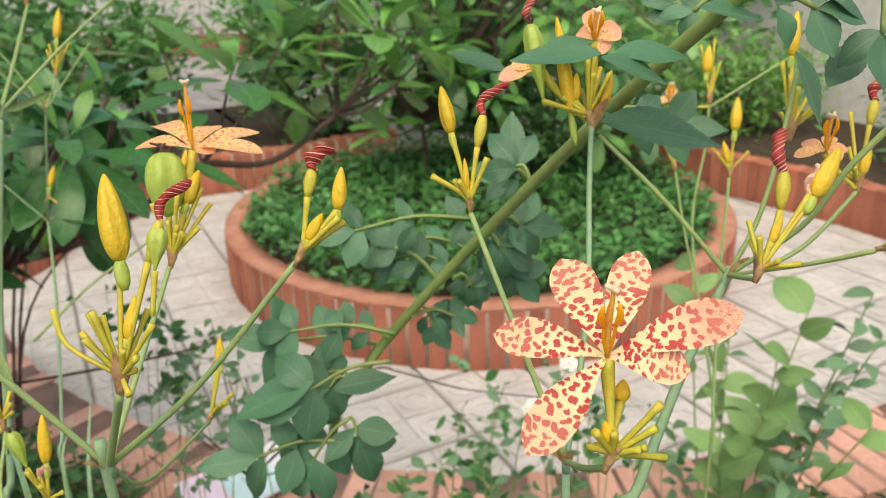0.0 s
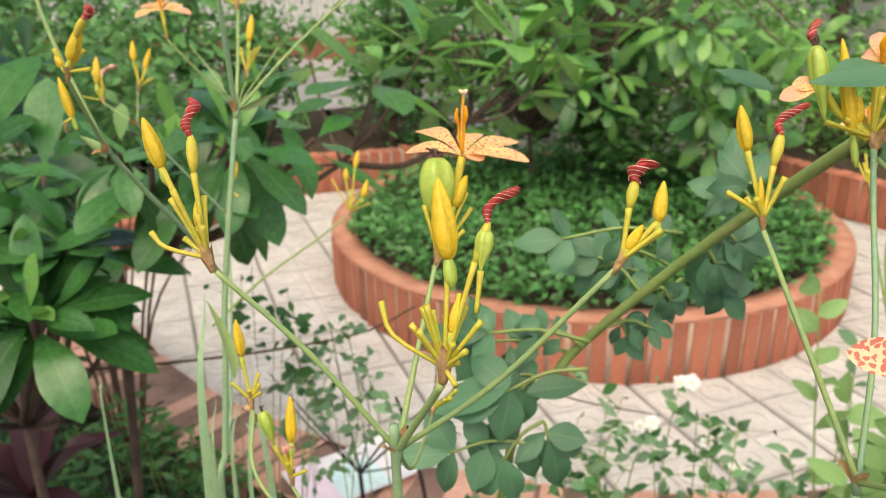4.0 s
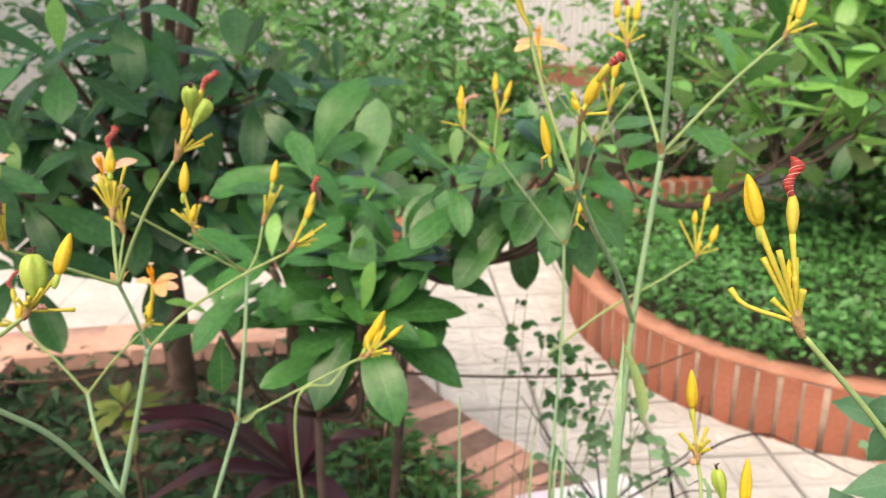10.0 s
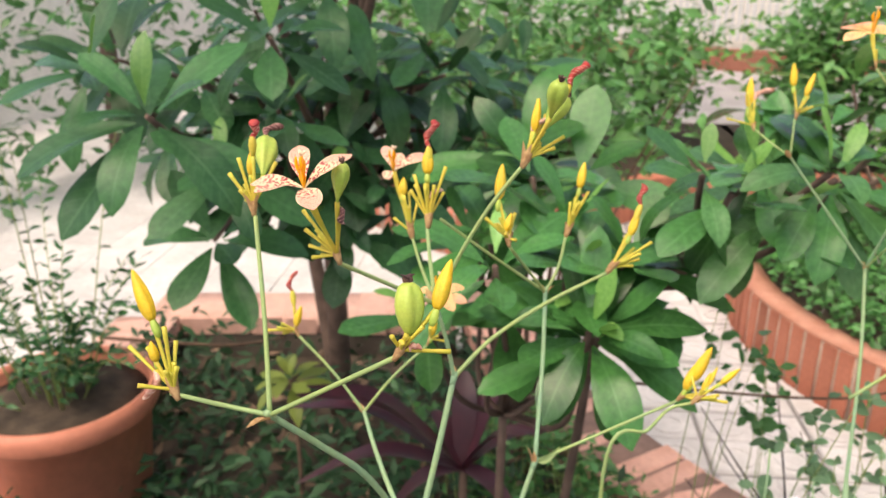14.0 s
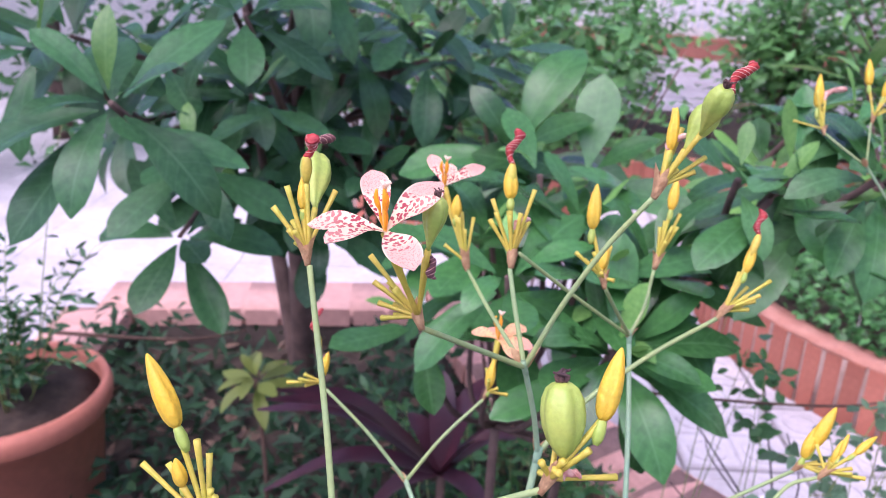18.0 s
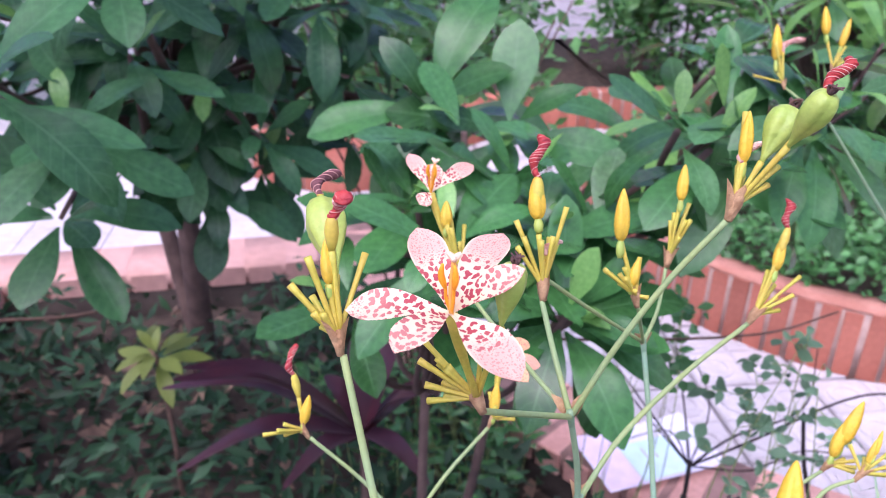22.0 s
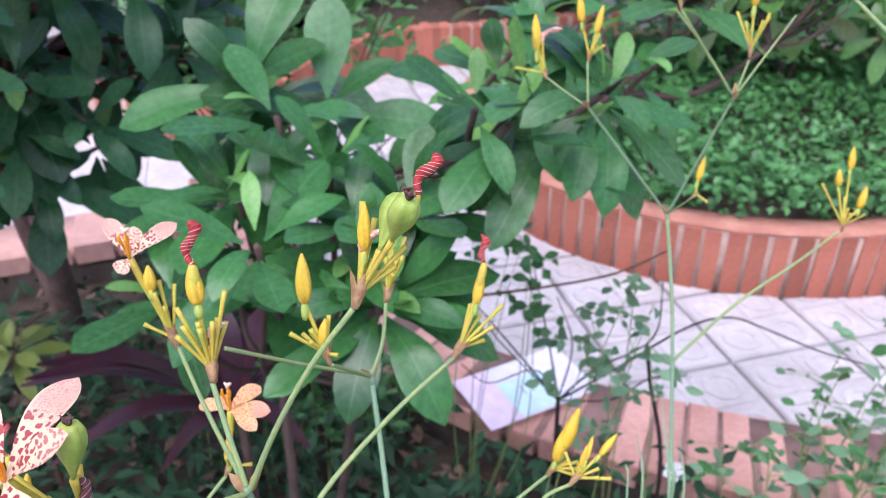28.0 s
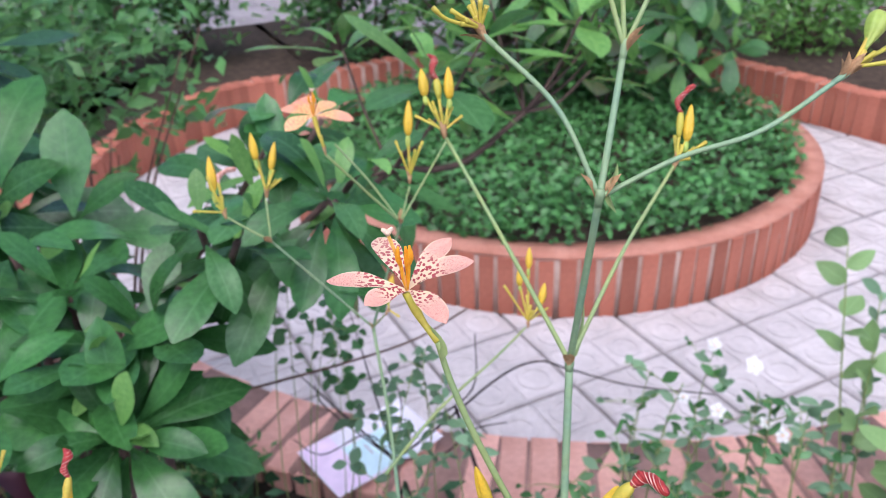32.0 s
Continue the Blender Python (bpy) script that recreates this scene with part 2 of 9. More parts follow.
def petal_material(name, ground, edge, spot, across, along, cover, clear):
    """A spotted petal: pale middle, pink margin and tip, blotches that break up into fine dots towards the tip. clear: where along the petal the blotches end."""
    m = bpy.data.materials.new(name)
    m.use_nodes = True
    n, l = m.node_tree.nodes, m.node_tree.links
    b = n["Principled BSDF"]
    b.inputs["Roughness"].default_value = 0.5

    def calc(op, a, c=0.0, d=0.0, clamp=False):
        k = n.new("ShaderNodeMath")
        k.operation, k.use_clamp = op, clamp
        for i, v in enumerate((a, c, d)):
            if hasattr(v, "is_output"):
                l.new(v, k.inputs[i])
            else:
                k.inputs[i].default_value = v
        return k.outputs[0]

    def ramp(v, lo, hi, a=0.0, c=1.0):
        k = n.new("ShaderNodeMapRange")
        k.interpolation_type = "SMOOTHSTEP"
        for key, x in (("From Min", lo), ("From Max", hi), ("To Min", a), ("To Max", c)):
            k.inputs[key].default_value = x
        l.new(v, k.inputs["Value"])
        return k.outputs["Result"]

    def blend(f, a, c):
        k = n.new("ShaderNodeMix")
        k.data_type = "RGBA"
        l.new(f, k.inputs["Factor"])
        for key, v in (("A", a), ("B", c)):
            if hasattr(v, "is_output"):
                l.new(v, k.inputs[key])
            else:
                k.inputs[key].default_value = (*v, 1)
        return k.outputs["Result"]
    uv = n.new("ShaderNodeUVMap").outputs[0]
    sep = n.new("ShaderNodeSeparateXYZ")
    l.new(uv, sep.inputs[0])
    u, v = sep.outputs["X"], sep.outputs["Y"]
    chance = n.new("ShaderNodeObjectInfo").outputs["Random"]
    off = calc("ABSOLUTE", calc("SUBTRACT", u, 0.5))

    def cells(sx, sy, warp, shift):
        """Distance to the nearest of scattered points, its field wrung by noise and shifted from petal to petal."""
        mp = n.new("ShaderNodeMapping")
        mp.inputs["Scale"].default_value = (sx, sy, 1)
        l.new(uv, mp.inputs["Vector"])
        far = n.new("ShaderNodeCombineXYZ")
        l.new(calc("MULTIPLY_ADD", chance, 37.0, shift), far.inputs[0])
        l.new(calc("MULTIPLY_ADD", chance, 53.0, shift), far.inputs[1])
        at = n.new("ShaderNodeVectorMath")
        l.new(mp.outputs[0], at.inputs[0])
        l.new(far.outputs[0], at.inputs[1])
        no = n.new("ShaderNodeTexNoise")
        no.inputs["Scale"].default_value, no.inputs["Detail"].default_value = 1.1, 1.0
        l.new(at.outputs[0], no.inputs["Vector"])
        sc = n.new("ShaderNodeVectorMath")
        sc.operation = "SCALE"
        sc.inputs["Scale"].default_value = warp
        l.new(no.outputs["Color"], sc.inputs[0])
        ad = n.new("ShaderNodeVectorMath")
        l.new(at.outputs[0], ad.inputs[0])
        l.new(sc.outputs[0], ad.inputs[1])
        vo = n.new("ShaderNodeTexVoronoi")
        vo.voronoi_dimensions, vo.feature = "2D", "SMOOTH_F1"
        vo.inputs["Scale"].default_value, vo.inputs["Smoothness"].default_value = 1.0, 0.35
        l.new(ad.outputs[0], vo.inputs["Vector"])
        big = n.new("ShaderNodeTexNoise")
        big.inputs["Scale"].default_value = 0.55
        l.new(at.outputs[0], big.inputs["Vector"])
        return calc("ADD", vo.outputs["Distance"], calc("MULTIPLY_ADD", big.outputs["Fac"], 0.55, -0.28))
    # ground: cream with a pale rim; half of the petals are flushed over their outer part, the rest are spotted to the tip
    kind = ramp(chance, 0.48, 0.60)
    flush = calc("MULTIPLY", calc("MULTIPLY", ramp(v, 0.36, 0.74), calc("MULTIPLY_ADD", kind, 0.68, 0.32)), ramp(off, 0.50, 0.43, 0.25, 1.0))
    wash = n.new("ShaderNodeTexNoise")
    wash.inputs["Scale"].default_value = 6
    l.new(uv, wash.inputs["Vector"])
    skin = blend(calc("MULTIPLY", flush, calc("MULTIPLY_ADD", wash.outputs["Fac"], 0.9, 0.55), 0.0, True), ground, edge)
    # broad blotches over the lower part, fine dots beyond them along the middle
    end = calc("MULTIPLY_ADD", kind, 0.36, calc("ADD", v, -0.24))
    limit = calc("MULTIPLY", ramp(end, clear - 0.22, clear, cover, 0.0), ramp(v, 0.05, 0.16))
    blotch = ramp(calc("SUBTRACT", cells(across, along, 0.95, 0.0), limit), 0.03, -0.03)
    fine = calc("MULTIPLY", ramp(cells(across * 2.6, along * 2.4, 0.8, 11.0), 0.30, 0.18), calc("MULTIPLY", ramp(end, clear - 0.25, clear - 0.1), calc("MULTIPLY", ramp(end, clear + 0.4, clear + 0.22), ramp(off, 0.48, 0.36))))
    rose = [0.55 * a + 0.45 * c for a, c in zip(spot, edge)]
    skin = blend(calc("MULTIPLY", fine, 0.8), skin, rose)
    skin = blend(blotch, skin, blend(ramp(v, 0.35, 0.85), spot, rose))
    # the fine veins run along the petal
    lines = calc("SINE", calc("MULTIPLY", u, 95.0))
    bp = n.new("ShaderNodeBump")
    bp.inputs["Strength"].default_value, bp.inputs["Distance"].default_value = 0.13, 0.0004
    l.new(lines, bp.inputs["Height"])
    l.new(bp.outputs[0], b.inputs["Normal"])
    l.new(skin, b.inputs["Base Color"])
    tr = n.new("ShaderNodeBsdfTranslucent")
    l.new(skin, tr.inputs["Color"])
    ms = n.new("ShaderNodeMixShader")
    ms.inputs["Fac"].default_value = 0.28
    l.new(b.outputs[0], ms.inputs[1])
    l.new(tr.outputs[0], ms.inputs[2])
    l.new(ms.outputs[0], n["Material Output"].inputs["Surface"])
    return m


PETAL = petal_material("spotted_orange_petal", (0.91, 0.71, 0.41), (0.82, 0.35, 0.25), (0.50, 0.03, 0.03), 4.6, 15.5, 0.375, 0.97)
PETAL_FINE = petal_material("finely_spotted_petal", (0.87, 0.70, 0.46), (0.82, 0.44, 0.33), (0.42, 0.05, 0.06), 5.2, 15.0, 0.37, 0.84)
PETAL_PLAIN = petal_material("plain_orange_petal", (0.92, 0.58, 0.24), (0.88, 0.42, 0.27), (0.74, 0.20, 0.12), 4.6, 15.0, 0.25, 0.85)
# ---- builders ----
Z = Vector((0, 0, 1))


def mesh_of(bm, name, material_, smooth=True):
    me = bpy.data.meshes.new(name)
    bm.to_mesh(me)
    bm.free()
    if smooth:
        me.shade_smooth()
    me.materials.append(material_)
    return me


def part(name, bm, material_, parent, label="", smooth=True):
    """One mesh object under a thing or a part."""
    ob = new(name, bm if isinstance(bm, bpy.types.Mesh) else mesh_of(bm, name, material_, smooth))
    ob.parent = parent
    if label:
        ob["label"] = label
    return ob


def thing(name, label, category, at=(0, 0, 0), group="", kind=""):
    ob = new(name)
    ob.location = at
    ob.empty_display_size = 0.02
    return tagged(ob, label, category, group, kind)


def solid(name, bm, material_, label, category, group="", kind="", smooth=True):
    return tagged(new(name, mesh_of(bm, name, material_, smooth)), label, category, group, kind)


def frame_at(d, up=Z):
    """A turn whose z axis follows d."""
    d = Vector(d).normalized()
    x = up.cross(d)
    if x.length < 1e-4:
        x = Vector((1, 0, 0)).cross(d)
    x.normalize()
    return Matrix((x, d.cross(x), d)).transposed()


def spline(points, steps=6):
    """A smooth line through the points (Catmull-Rom)."""
    p = [Vector(q) for q in points]
    if len(p) < 3:
        return [p[0].lerp(p[1], k / steps) for k in range(steps + 1)] if len(p) == 2 else p
    e = [p[0] * 2 - p[1], *p, p[-1] * 2 - p[-2]]
    out = []
    for i in range(1, len(e) - 2):
        a, b, c, d = e[i - 1:i + 3]
        for k in range(steps):
            t = k / steps
            out.append(0.5 * ((2 * b) + (c - a) * t + (2 * a - 5 * b + 4 * c - d) * t * t + (3 * b - a - 3 * c + d) * t ** 3))
    return out + [p[-1]]


def tube(bm, points, radii, sides=8, steps=6, smooth_line=True, flat=1.0):
    """A tapered round rod along the points, closed at both ends; radii: one, two (ends) or one a step."""
    line = spline(points, steps) if smooth_line else [Vector(q) for q in points]
    n = len(line)
    if not hasattr(radii, "__len__"):
        radii = (radii, radii)
    rings = []
    x = None
    for i, q in enumerate(line):
        d = (line[min(i + 1, n - 1)] - line[max(i - 1, 0)]).normalized()
        if x is None:
            x = frame_at(d).col[0].copy()
        x = (x - d * x.dot(d)).normalized()
        y = d.cross(x)
        u = i / (n - 1) * (len(radii) - 1)
        k = min(int(u), len(radii) - 2)
        r = radii[k] + (radii[k + 1] - radii[k]) * (u - k)
        rings.append([bm.verts.new(q + (x * math.cos(2 * math.pi * s / sides) + y * flat * math.sin(2 * math.pi * s / sides)) * r) for s in range(sides)])
    for a, b in zip(rings, rings[1:]):
        for s in range(sides):
            bm.faces.new((a[s], a[(s + 1) % sides], b[(s + 1) % sides], b[s]))
    bm.faces.new(rings[0][::-1])
    bm.faces.new(rings[-1])
    return bm


def lathe(bm, profile, m=Matrix(), sides=16, lobes=0, depth=0.0):
    """A turned body: profile rows of (radius, height); lobes: grooves along it."""
    rings = []
    for r, h in profile:
        ring = []
        for s in range(sides):
            a = 2 * math.pi * s / sides
            k = r * (1 - depth * (0.5 + 0.5 * math.cos(lobes * a))) if lobes else r
            ring.append(bm.verts.new(m @ Vector((k * math.cos(a), k * math.sin(a), h))))
        rings.append(ring)
    for a, b in zip(rings, rings[1:]):
        for s in range(sides):
            bm.faces.new((a[s], a[(s + 1) % sides], b[(s + 1) % sides], b[s]))
    bm.faces.new(rings[0][::-1])
    bm.faces.new(rings[-1])
    return bm


def blade(bm, m, length, width, droop=0.3, fold=0.25, steps=5, shape=0.45, tip=0.0, wave=0.0, blunt=0.8, teeth=0.0, cup=0):
    """A leaf along +x of m, its face up +z: pointed oval outline, folded along the midrib and drooping to the tip. Carries UVs: across, along."""
    uv = bm.loops.layers.uv.verify()
    rows = []
    for i in range(steps + 1):
        t = i / steps
        w = width * 0.5 * max(0.0, math.sin(math.pi * t ** (math.log(0.5) / math.log(shape)))) ** blunt
        w = max(w * (1 + teeth * (i % 2)), width * 0.5 * tip * t, width * 0.03)
        ang = droop * t
        px, pz = length * t * (1 - 0.16 * (ang) ** 2), -length * 0.5 * droop * t * t
        wz = wave * width * math.sin(t * 9.0)
        cols = (-1.0, -0.55, 0.0, 0.55, 1.0) if cup else (-1.0, 0.0, 1.0)
        rows.append((t, [m @ Vector((px, w * c, pz + (fold * w * abs(c) if not cup else w * (1.7 * fold * abs(c) - 1.1 * fold * c * c)) - wz * c)) for c in cols]))
    vs = [(t, [bm.verts.new(q) for q in r]) for t, r in rows]
    for (t0, a), (t1, b) in zip(vs, vs[1:]):
        for k in range(len(cols) - 1):
            f = bm.faces.new((a[k], b[k], b[k + 1], a[k + 1]))
            x0, x1 = 0.5 + cols[k] / 2, 0.5 + cols[k + 1] / 2
            for loop, c in zip(f.loops, ((x0, t0), (x0, t1), (x1, t1), (x1, t0))):
                loop[uv].uv = c
    return bm


def box(bm, m, sx, sy, sz, bevel=0.0):
    """A block resting on z = 0 of m, its edges bevelled."""
    x, y, b = sx / 2, sy / 2, bevel
    lay = [(0, 0 if not b else b), (b, 0), (sz - b, 0), (sz, b)] if b else [(0, 0), (sz, 0)]
    rings = [[bm.verts.new(m @ Vector((sgx * (x - i), sgy * (y - i), h))) for sgx, sgy in ((-1, -1), (1, -1), (1, 1), (-1, 1))] for h, i in lay]
    for a, c in zip(rings, rings[1:]):
        for s in range(4):
            bm.faces.new((a[s], a[(s + 1) % 4], c[(s + 1) % 4], c[s]))
    bm.faces.new(rings[0][::-1])
    bm.faces.new(rings[-1])
    return bm


def on_line(line, u):
    """The place and direction at the part u of a line of points."""
    k = min(int(u * (len(line) - 1)), len(line) - 2)
    return line[k].lerp(line[k + 1], u * (len(line) - 1) - k), (line[k + 1] - line[k]).normalized()


def strip_wall(bm, line, inner, outer, z0, z1):
    """A wall along a line of points in plan, from inner to outer metres beside it (to its left positive)."""
    secs = []
    for i, q in enumerate(line):
        d = (line[min(i + 1, len(line) - 1)] - line[max(i - 1, 0)]).normalized()
        nrm = Vector((-d.y, d.x, 0))
        a, b = q + nrm * inner, q + nrm * outer
        secs.append([bm.verts.new((a.x, a.y, z0)), bm.verts.new((a.x, a.y, z1)), bm.verts.new((b.x, b.y, z1)), bm.verts.new((b.x, b.y, z0))])
    for a, b in zip(secs, secs[1:]):
        for k in range(4):
            bm.faces.new((a[k], a[(k + 1) % 4], b[(k + 1) % 4], b[k]))
    bm.faces.new(secs[0])
    bm.faces.new(secs[-1][::-1])
    bmesh.ops.recalc_face_normals(bm, faces=bm.faces)
    return bm


def arc(cx, cy, r, a0, a1, n):
    return [Vector((cx + r * math.cos(radians(a0 + (a1 - a0) * k / n)), cy + r * math.sin(radians(a0 + (a1 - a0) * k / n)), 0)) for k in range(n + 1)]
# ---- the large structure ----
PX, PY, PR, RIM = -0.014, 3.303, 1.078, 0.215      # the round planter
bm = bmesh.new()
bmesh.ops.create_grid(bm, x_segments=40, y_segments=40, size=60)
ground = solid("ground", bm, JOINT, "dark earth and cement bed under the pavers", "ground", kind="structure", smooth=False)
ground.location.z = -0.012


def brick_course(parent, line, depth, height, width, z0, mat_, gap=0.009, name="brick", bevel=0.004, jitter=1.2):
    """Bricks side by side along a line, each an object of its own on one of three shared meshes."""
    metas = []
    for k in range(3):
        b = bmesh.new()
        box(b, pose(0, 0, 0), width - gap - 0.002 * k, depth - 0.002 * k, height - 0.003 * k, bevel)
        metas.append(mesh_of(b, name, mat_, False))
    total = sum((b - a).length for a, b in zip(line, line[1:]))
    count = int(total / width)
    rnd = random.Random(len(line) + count)
    for i in range(count):
        q, d = on_line(line, (i + 0.5) / count)
        ob = part(name, metas[rnd.randrange(3)], mat_, parent)
        ob.matrix_local = Matrix.Translation((q.x, q.y, z0 + rnd.uniform(-0.002, 0.0015))) @ pose(0, 0, 0, rnd.uniform(-0.45, 0.45), rnd.uniform(-1, 1), math.degrees(math.atan2(d.y, d.x)) + rnd.uniform(-jitter, jitter))
# the pavement: square patterned pavers laid on the slant
TILE_SIZE, TILE_TURN = 0.315, radians(30)
bm = bmesh.new()
box(bm, pose(0, 0, -0.02), TILE_SIZE - 0.010, TILE_SIZE - 0.010, 0.0165, 0.002)
for i in (-1, 1):
    for j in (-1, 1):
        m = Matrix.Translation((i * 0.0755, j * 0.0755, -0.0035))
        box(bm, m, 0.142, 0.142, 0.0036, 0.0018)
        lathe(bm, [(0.054, 0.0), (0.054, 0.0062), (0.049, 0.0074), (0.040, 0.0074), (0.036, 0.0062), (0.036, 0.0037)], m, 12)
paver_mesh = mesh_of(bm, "paver", TILE, False)
paver_mesh.materials.append(GROOVE)
for poly in paver_mesh.polygons:
    high = max(paver_mesh.vertices[v].co.z for v in poly.vertices)
    poly.material_index = 1 if high < -0.003 or (poly.center.xy.length > 0.01 and high > 0.0025 and abs(poly.normal.z) < 0.85) else 0
pavement = thing("pavement", "pale grey patterned cement pavers with dark joints", "pavement", kind="structure")
near, rest = [], []
for i in range(-34, 35):
    for j in range(-34, 35):
        x = (i * math.cos(TILE_TURN) - j * math.sin(TILE_TURN)) * TILE_SIZE + 0.318
        y = (i * math.sin(TILE_TURN) + j * math.cos(TILE_TURN)) * TILE_SIZE + 2.26
        r = math.hypot(x - PX, y - PY)
        inside = r > 2.0 and -0.75 < y < 2.2 and x < 1.7 and (x + 2.41) * 1.28 + (y - 1.30) * 0.86 > 0.05 and (x + 1.64) * -0.58 + (y - 1.955) * 0.83 < -0.05
        if r < PR - 0.2 or y < -2.5 or y > 10.9 or x < -8.2 or x > 5.0 or inside:
            continue
        (near if (1.0 < r < 2.4 and y < 4.4 and x > -1.9) else rest).append((x, y))
prnd = random.Random(3)
for x, y in near[:300]:
    ob = part("paver", paver_mesh, TILE, pavement)
    ob.matrix_local = Matrix.Translation((x, y, prnd.uniform(-0.0012, 0.0012))) @ pose(0, 0, 0, prnd.uniform(-0.2, 0.2), prnd.uniform(-0.2, 0.2), 30 + prnd.choice((0, 90, 180)))
bm = bmesh.new()
for x, y in near[300:] + rest:
    if y > 5.6:
        continue
    gap = 0.003 if x < -1.9 else 0.010
    box(bm, Matrix.Translation((x, y, -0.02)) @ pose(0, 0, 0, 0, 0, 30), TILE_SIZE - gap, TILE_SIZE - gap, 0.0195, 0.002 if x > -1.9 else 0.0008)
yard = [q for q in near[300:] + rest if q[1] > 5.6]
bm_yard = bmesh.new()
for x, y in yard:
    box(bm_yard, Matrix.Translation((x, y, -0.02)) @ pose(0, 0, 0, 0, 0, 30), TILE_SIZE - 0.004, TILE_SIZE - 0.004, 0.0195, 0.0008)
part("yard_pavers", bm_yard, YARD, pavement, "darker grey pavers of the yard", smooth=False)["kind"] = "stuff"
far_pavers = part("far_pavers", bm, TILE, pavement, smooth=False)
far_pavers["kind"] = "stuff"

# the round planter
RING = arc(PX, PY, PR - 0.052, 0, 360, 160)
planter = thing("round_planter", "round garden bed walled with upright red bricks", "planter", kind="structure")
part("mortar", strip_wall(bmesh.new(), RING, -0.0470, 0.0455, -0.02, RIM - 0.006), MORTAR, planter)
brick_course(planter, RING, 0.104, RIM - 0.003, 0.0605, 0.0, BRICK, 0.010, bevel=0.002)
part("rim", strip_wall(bmesh.new(), RING, -0.0495, 0.049, RIM - 0.005, RIM + 0.0015), RIM_TOP, planter, "worn terracotta-coloured rim")
bm = bmesh.new()
lathe(bm, [(PR - 0.10, 0.0), (PR - 0.10, 0.16), (0.6, 0.19), (0.2, 0.21)], Matrix.Translation((PX, PY, 0)), 40)
part("soil", bm, SOIL, planter)

# the curved edge of the near bed, capped with bricks laid crosswise
LEDGE = arc(PX, PY, 1.985, 318, 213, 80)
front = thing("bed_edge", "curved garden bed edge capped with crosswise red bricks", "bed edge", kind="structure")
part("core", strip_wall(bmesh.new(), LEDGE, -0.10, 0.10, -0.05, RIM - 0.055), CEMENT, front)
part("joint_bed", strip_wall(bmesh.new(), LEDGE, -0.102, 0.102, RIM - 0.056, RIM - 0.004), DARK_JOINT, front)
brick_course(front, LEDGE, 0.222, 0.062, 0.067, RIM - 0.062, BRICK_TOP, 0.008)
# its straight far edge and the return
FAR = [Vector((-1.64, 1.955, 0)), Vector((-2.47, 1.375, 0))]
BACK = [Vector((-2.41, 1.30, 0)), Vector((-1.01, -0.78, 0))]
for k, line in enumerate((FAR, BACK)):
    edge = thing("bed_edge_straight", "straight garden bed edge with a pale weathered brick top", "bed edge", kind="structure")
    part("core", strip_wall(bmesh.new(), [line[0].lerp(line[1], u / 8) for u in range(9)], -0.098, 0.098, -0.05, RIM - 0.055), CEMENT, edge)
    part("joint_bed", strip_wall(bmesh.new(), [line[0].lerp(line[1], u / 8) for u in range(9)], -0.100, 0.100, RIM - 0.056, RIM - 0.003), LEDGE_TOP, edge)
    brick_course(edge, line, 0.205, 0.062, 0.105, RIM - 0.062, LEDGE_TOP, 0.003, jitter=0.2, bevel=0.002)
# soil of the near bed
bm = bmesh.new()
rows = []
for i in range(31):
    y = -0.9 + 2.8 * i / 30
    rows.append([bm.verts.new((x, y, 0.075 + 0.03 * noise.noise((x * 3, y * 3, 0)) + 0.012 * noise.noise((x * 14, y * 14, 3)))) for x in [-2.45 + 4.3 * k / 44 for k in range(45)]])
for a, b in zip(rows, rows[1:]):
    for k in range(44):
        c = (a[k].co + b[k + 1].co) / 2
        if math.hypot(c.x - PX, c.y - PY) > 2.0 and (c.x + 2.41) * 1.28 + (c.y - 1.30) * 0.86 > 0.0 and (c.x + 1.64) * -0.58 + (c.y - 1.955) * 0.83 < 0.0:
            bm.faces.new((a[k], a[k + 1], b[k + 1], b[k]))
bmesh.ops.delete(bm, geom=[v for v in bm.verts if not v.link_faces], context="VERTS")
solid("bed_soil", bm, SOIL, "dark damp garden soil with leaf litter", "soil", kind="structure")

# the outer beds round the path, walled like the planter
LEFT_BED = spline([(-3.3, 3.05, 0), (-2.35, 2.78, 0), (-1.93, 2.93, 0), (-1.86, 3.4, 0), (-1.74, 3.78, 0), (-1.55, 4.08, 0), (-1.1, 4.30, 0), (-0.5, 4.75, 0)], 8)
RIGHT_BED = spline([(0.75, 4.75, 0), (1.08, 4.30, 0), (1.40, 3.90, 0), (1.68, 3.55, 0), (1.90, 3.15, 0), (2.15, 2.55, 0), (2.2, 1.9, 0)], 8)
for line, nm in ((LEFT_BED, "left"), (RIGHT_BED, "right")):
    bed = thing("outer_bed_wall", "low garden bed wall of upright red bricks", "bed wall", kind="structure")
    part("mortar", strip_wall(bmesh.new(), line, 0.008, 0.096, -0.02, RIM - 0.010), MORTAR, bed)
    brick_course(bed, [q + Vector((-d.y, d.x, 0)) * 0.052 for q, d in (on_line(line, u / 60) for u in range(61))], 0.104, RIM, 0.0605, 0.0, BRICK, 0.010)
    bm = bmesh.new()
    strip_wall(bm, line, 0.09, 1.6, -0.02, 0.17)
    part("soil", bm, SOIL, bed)

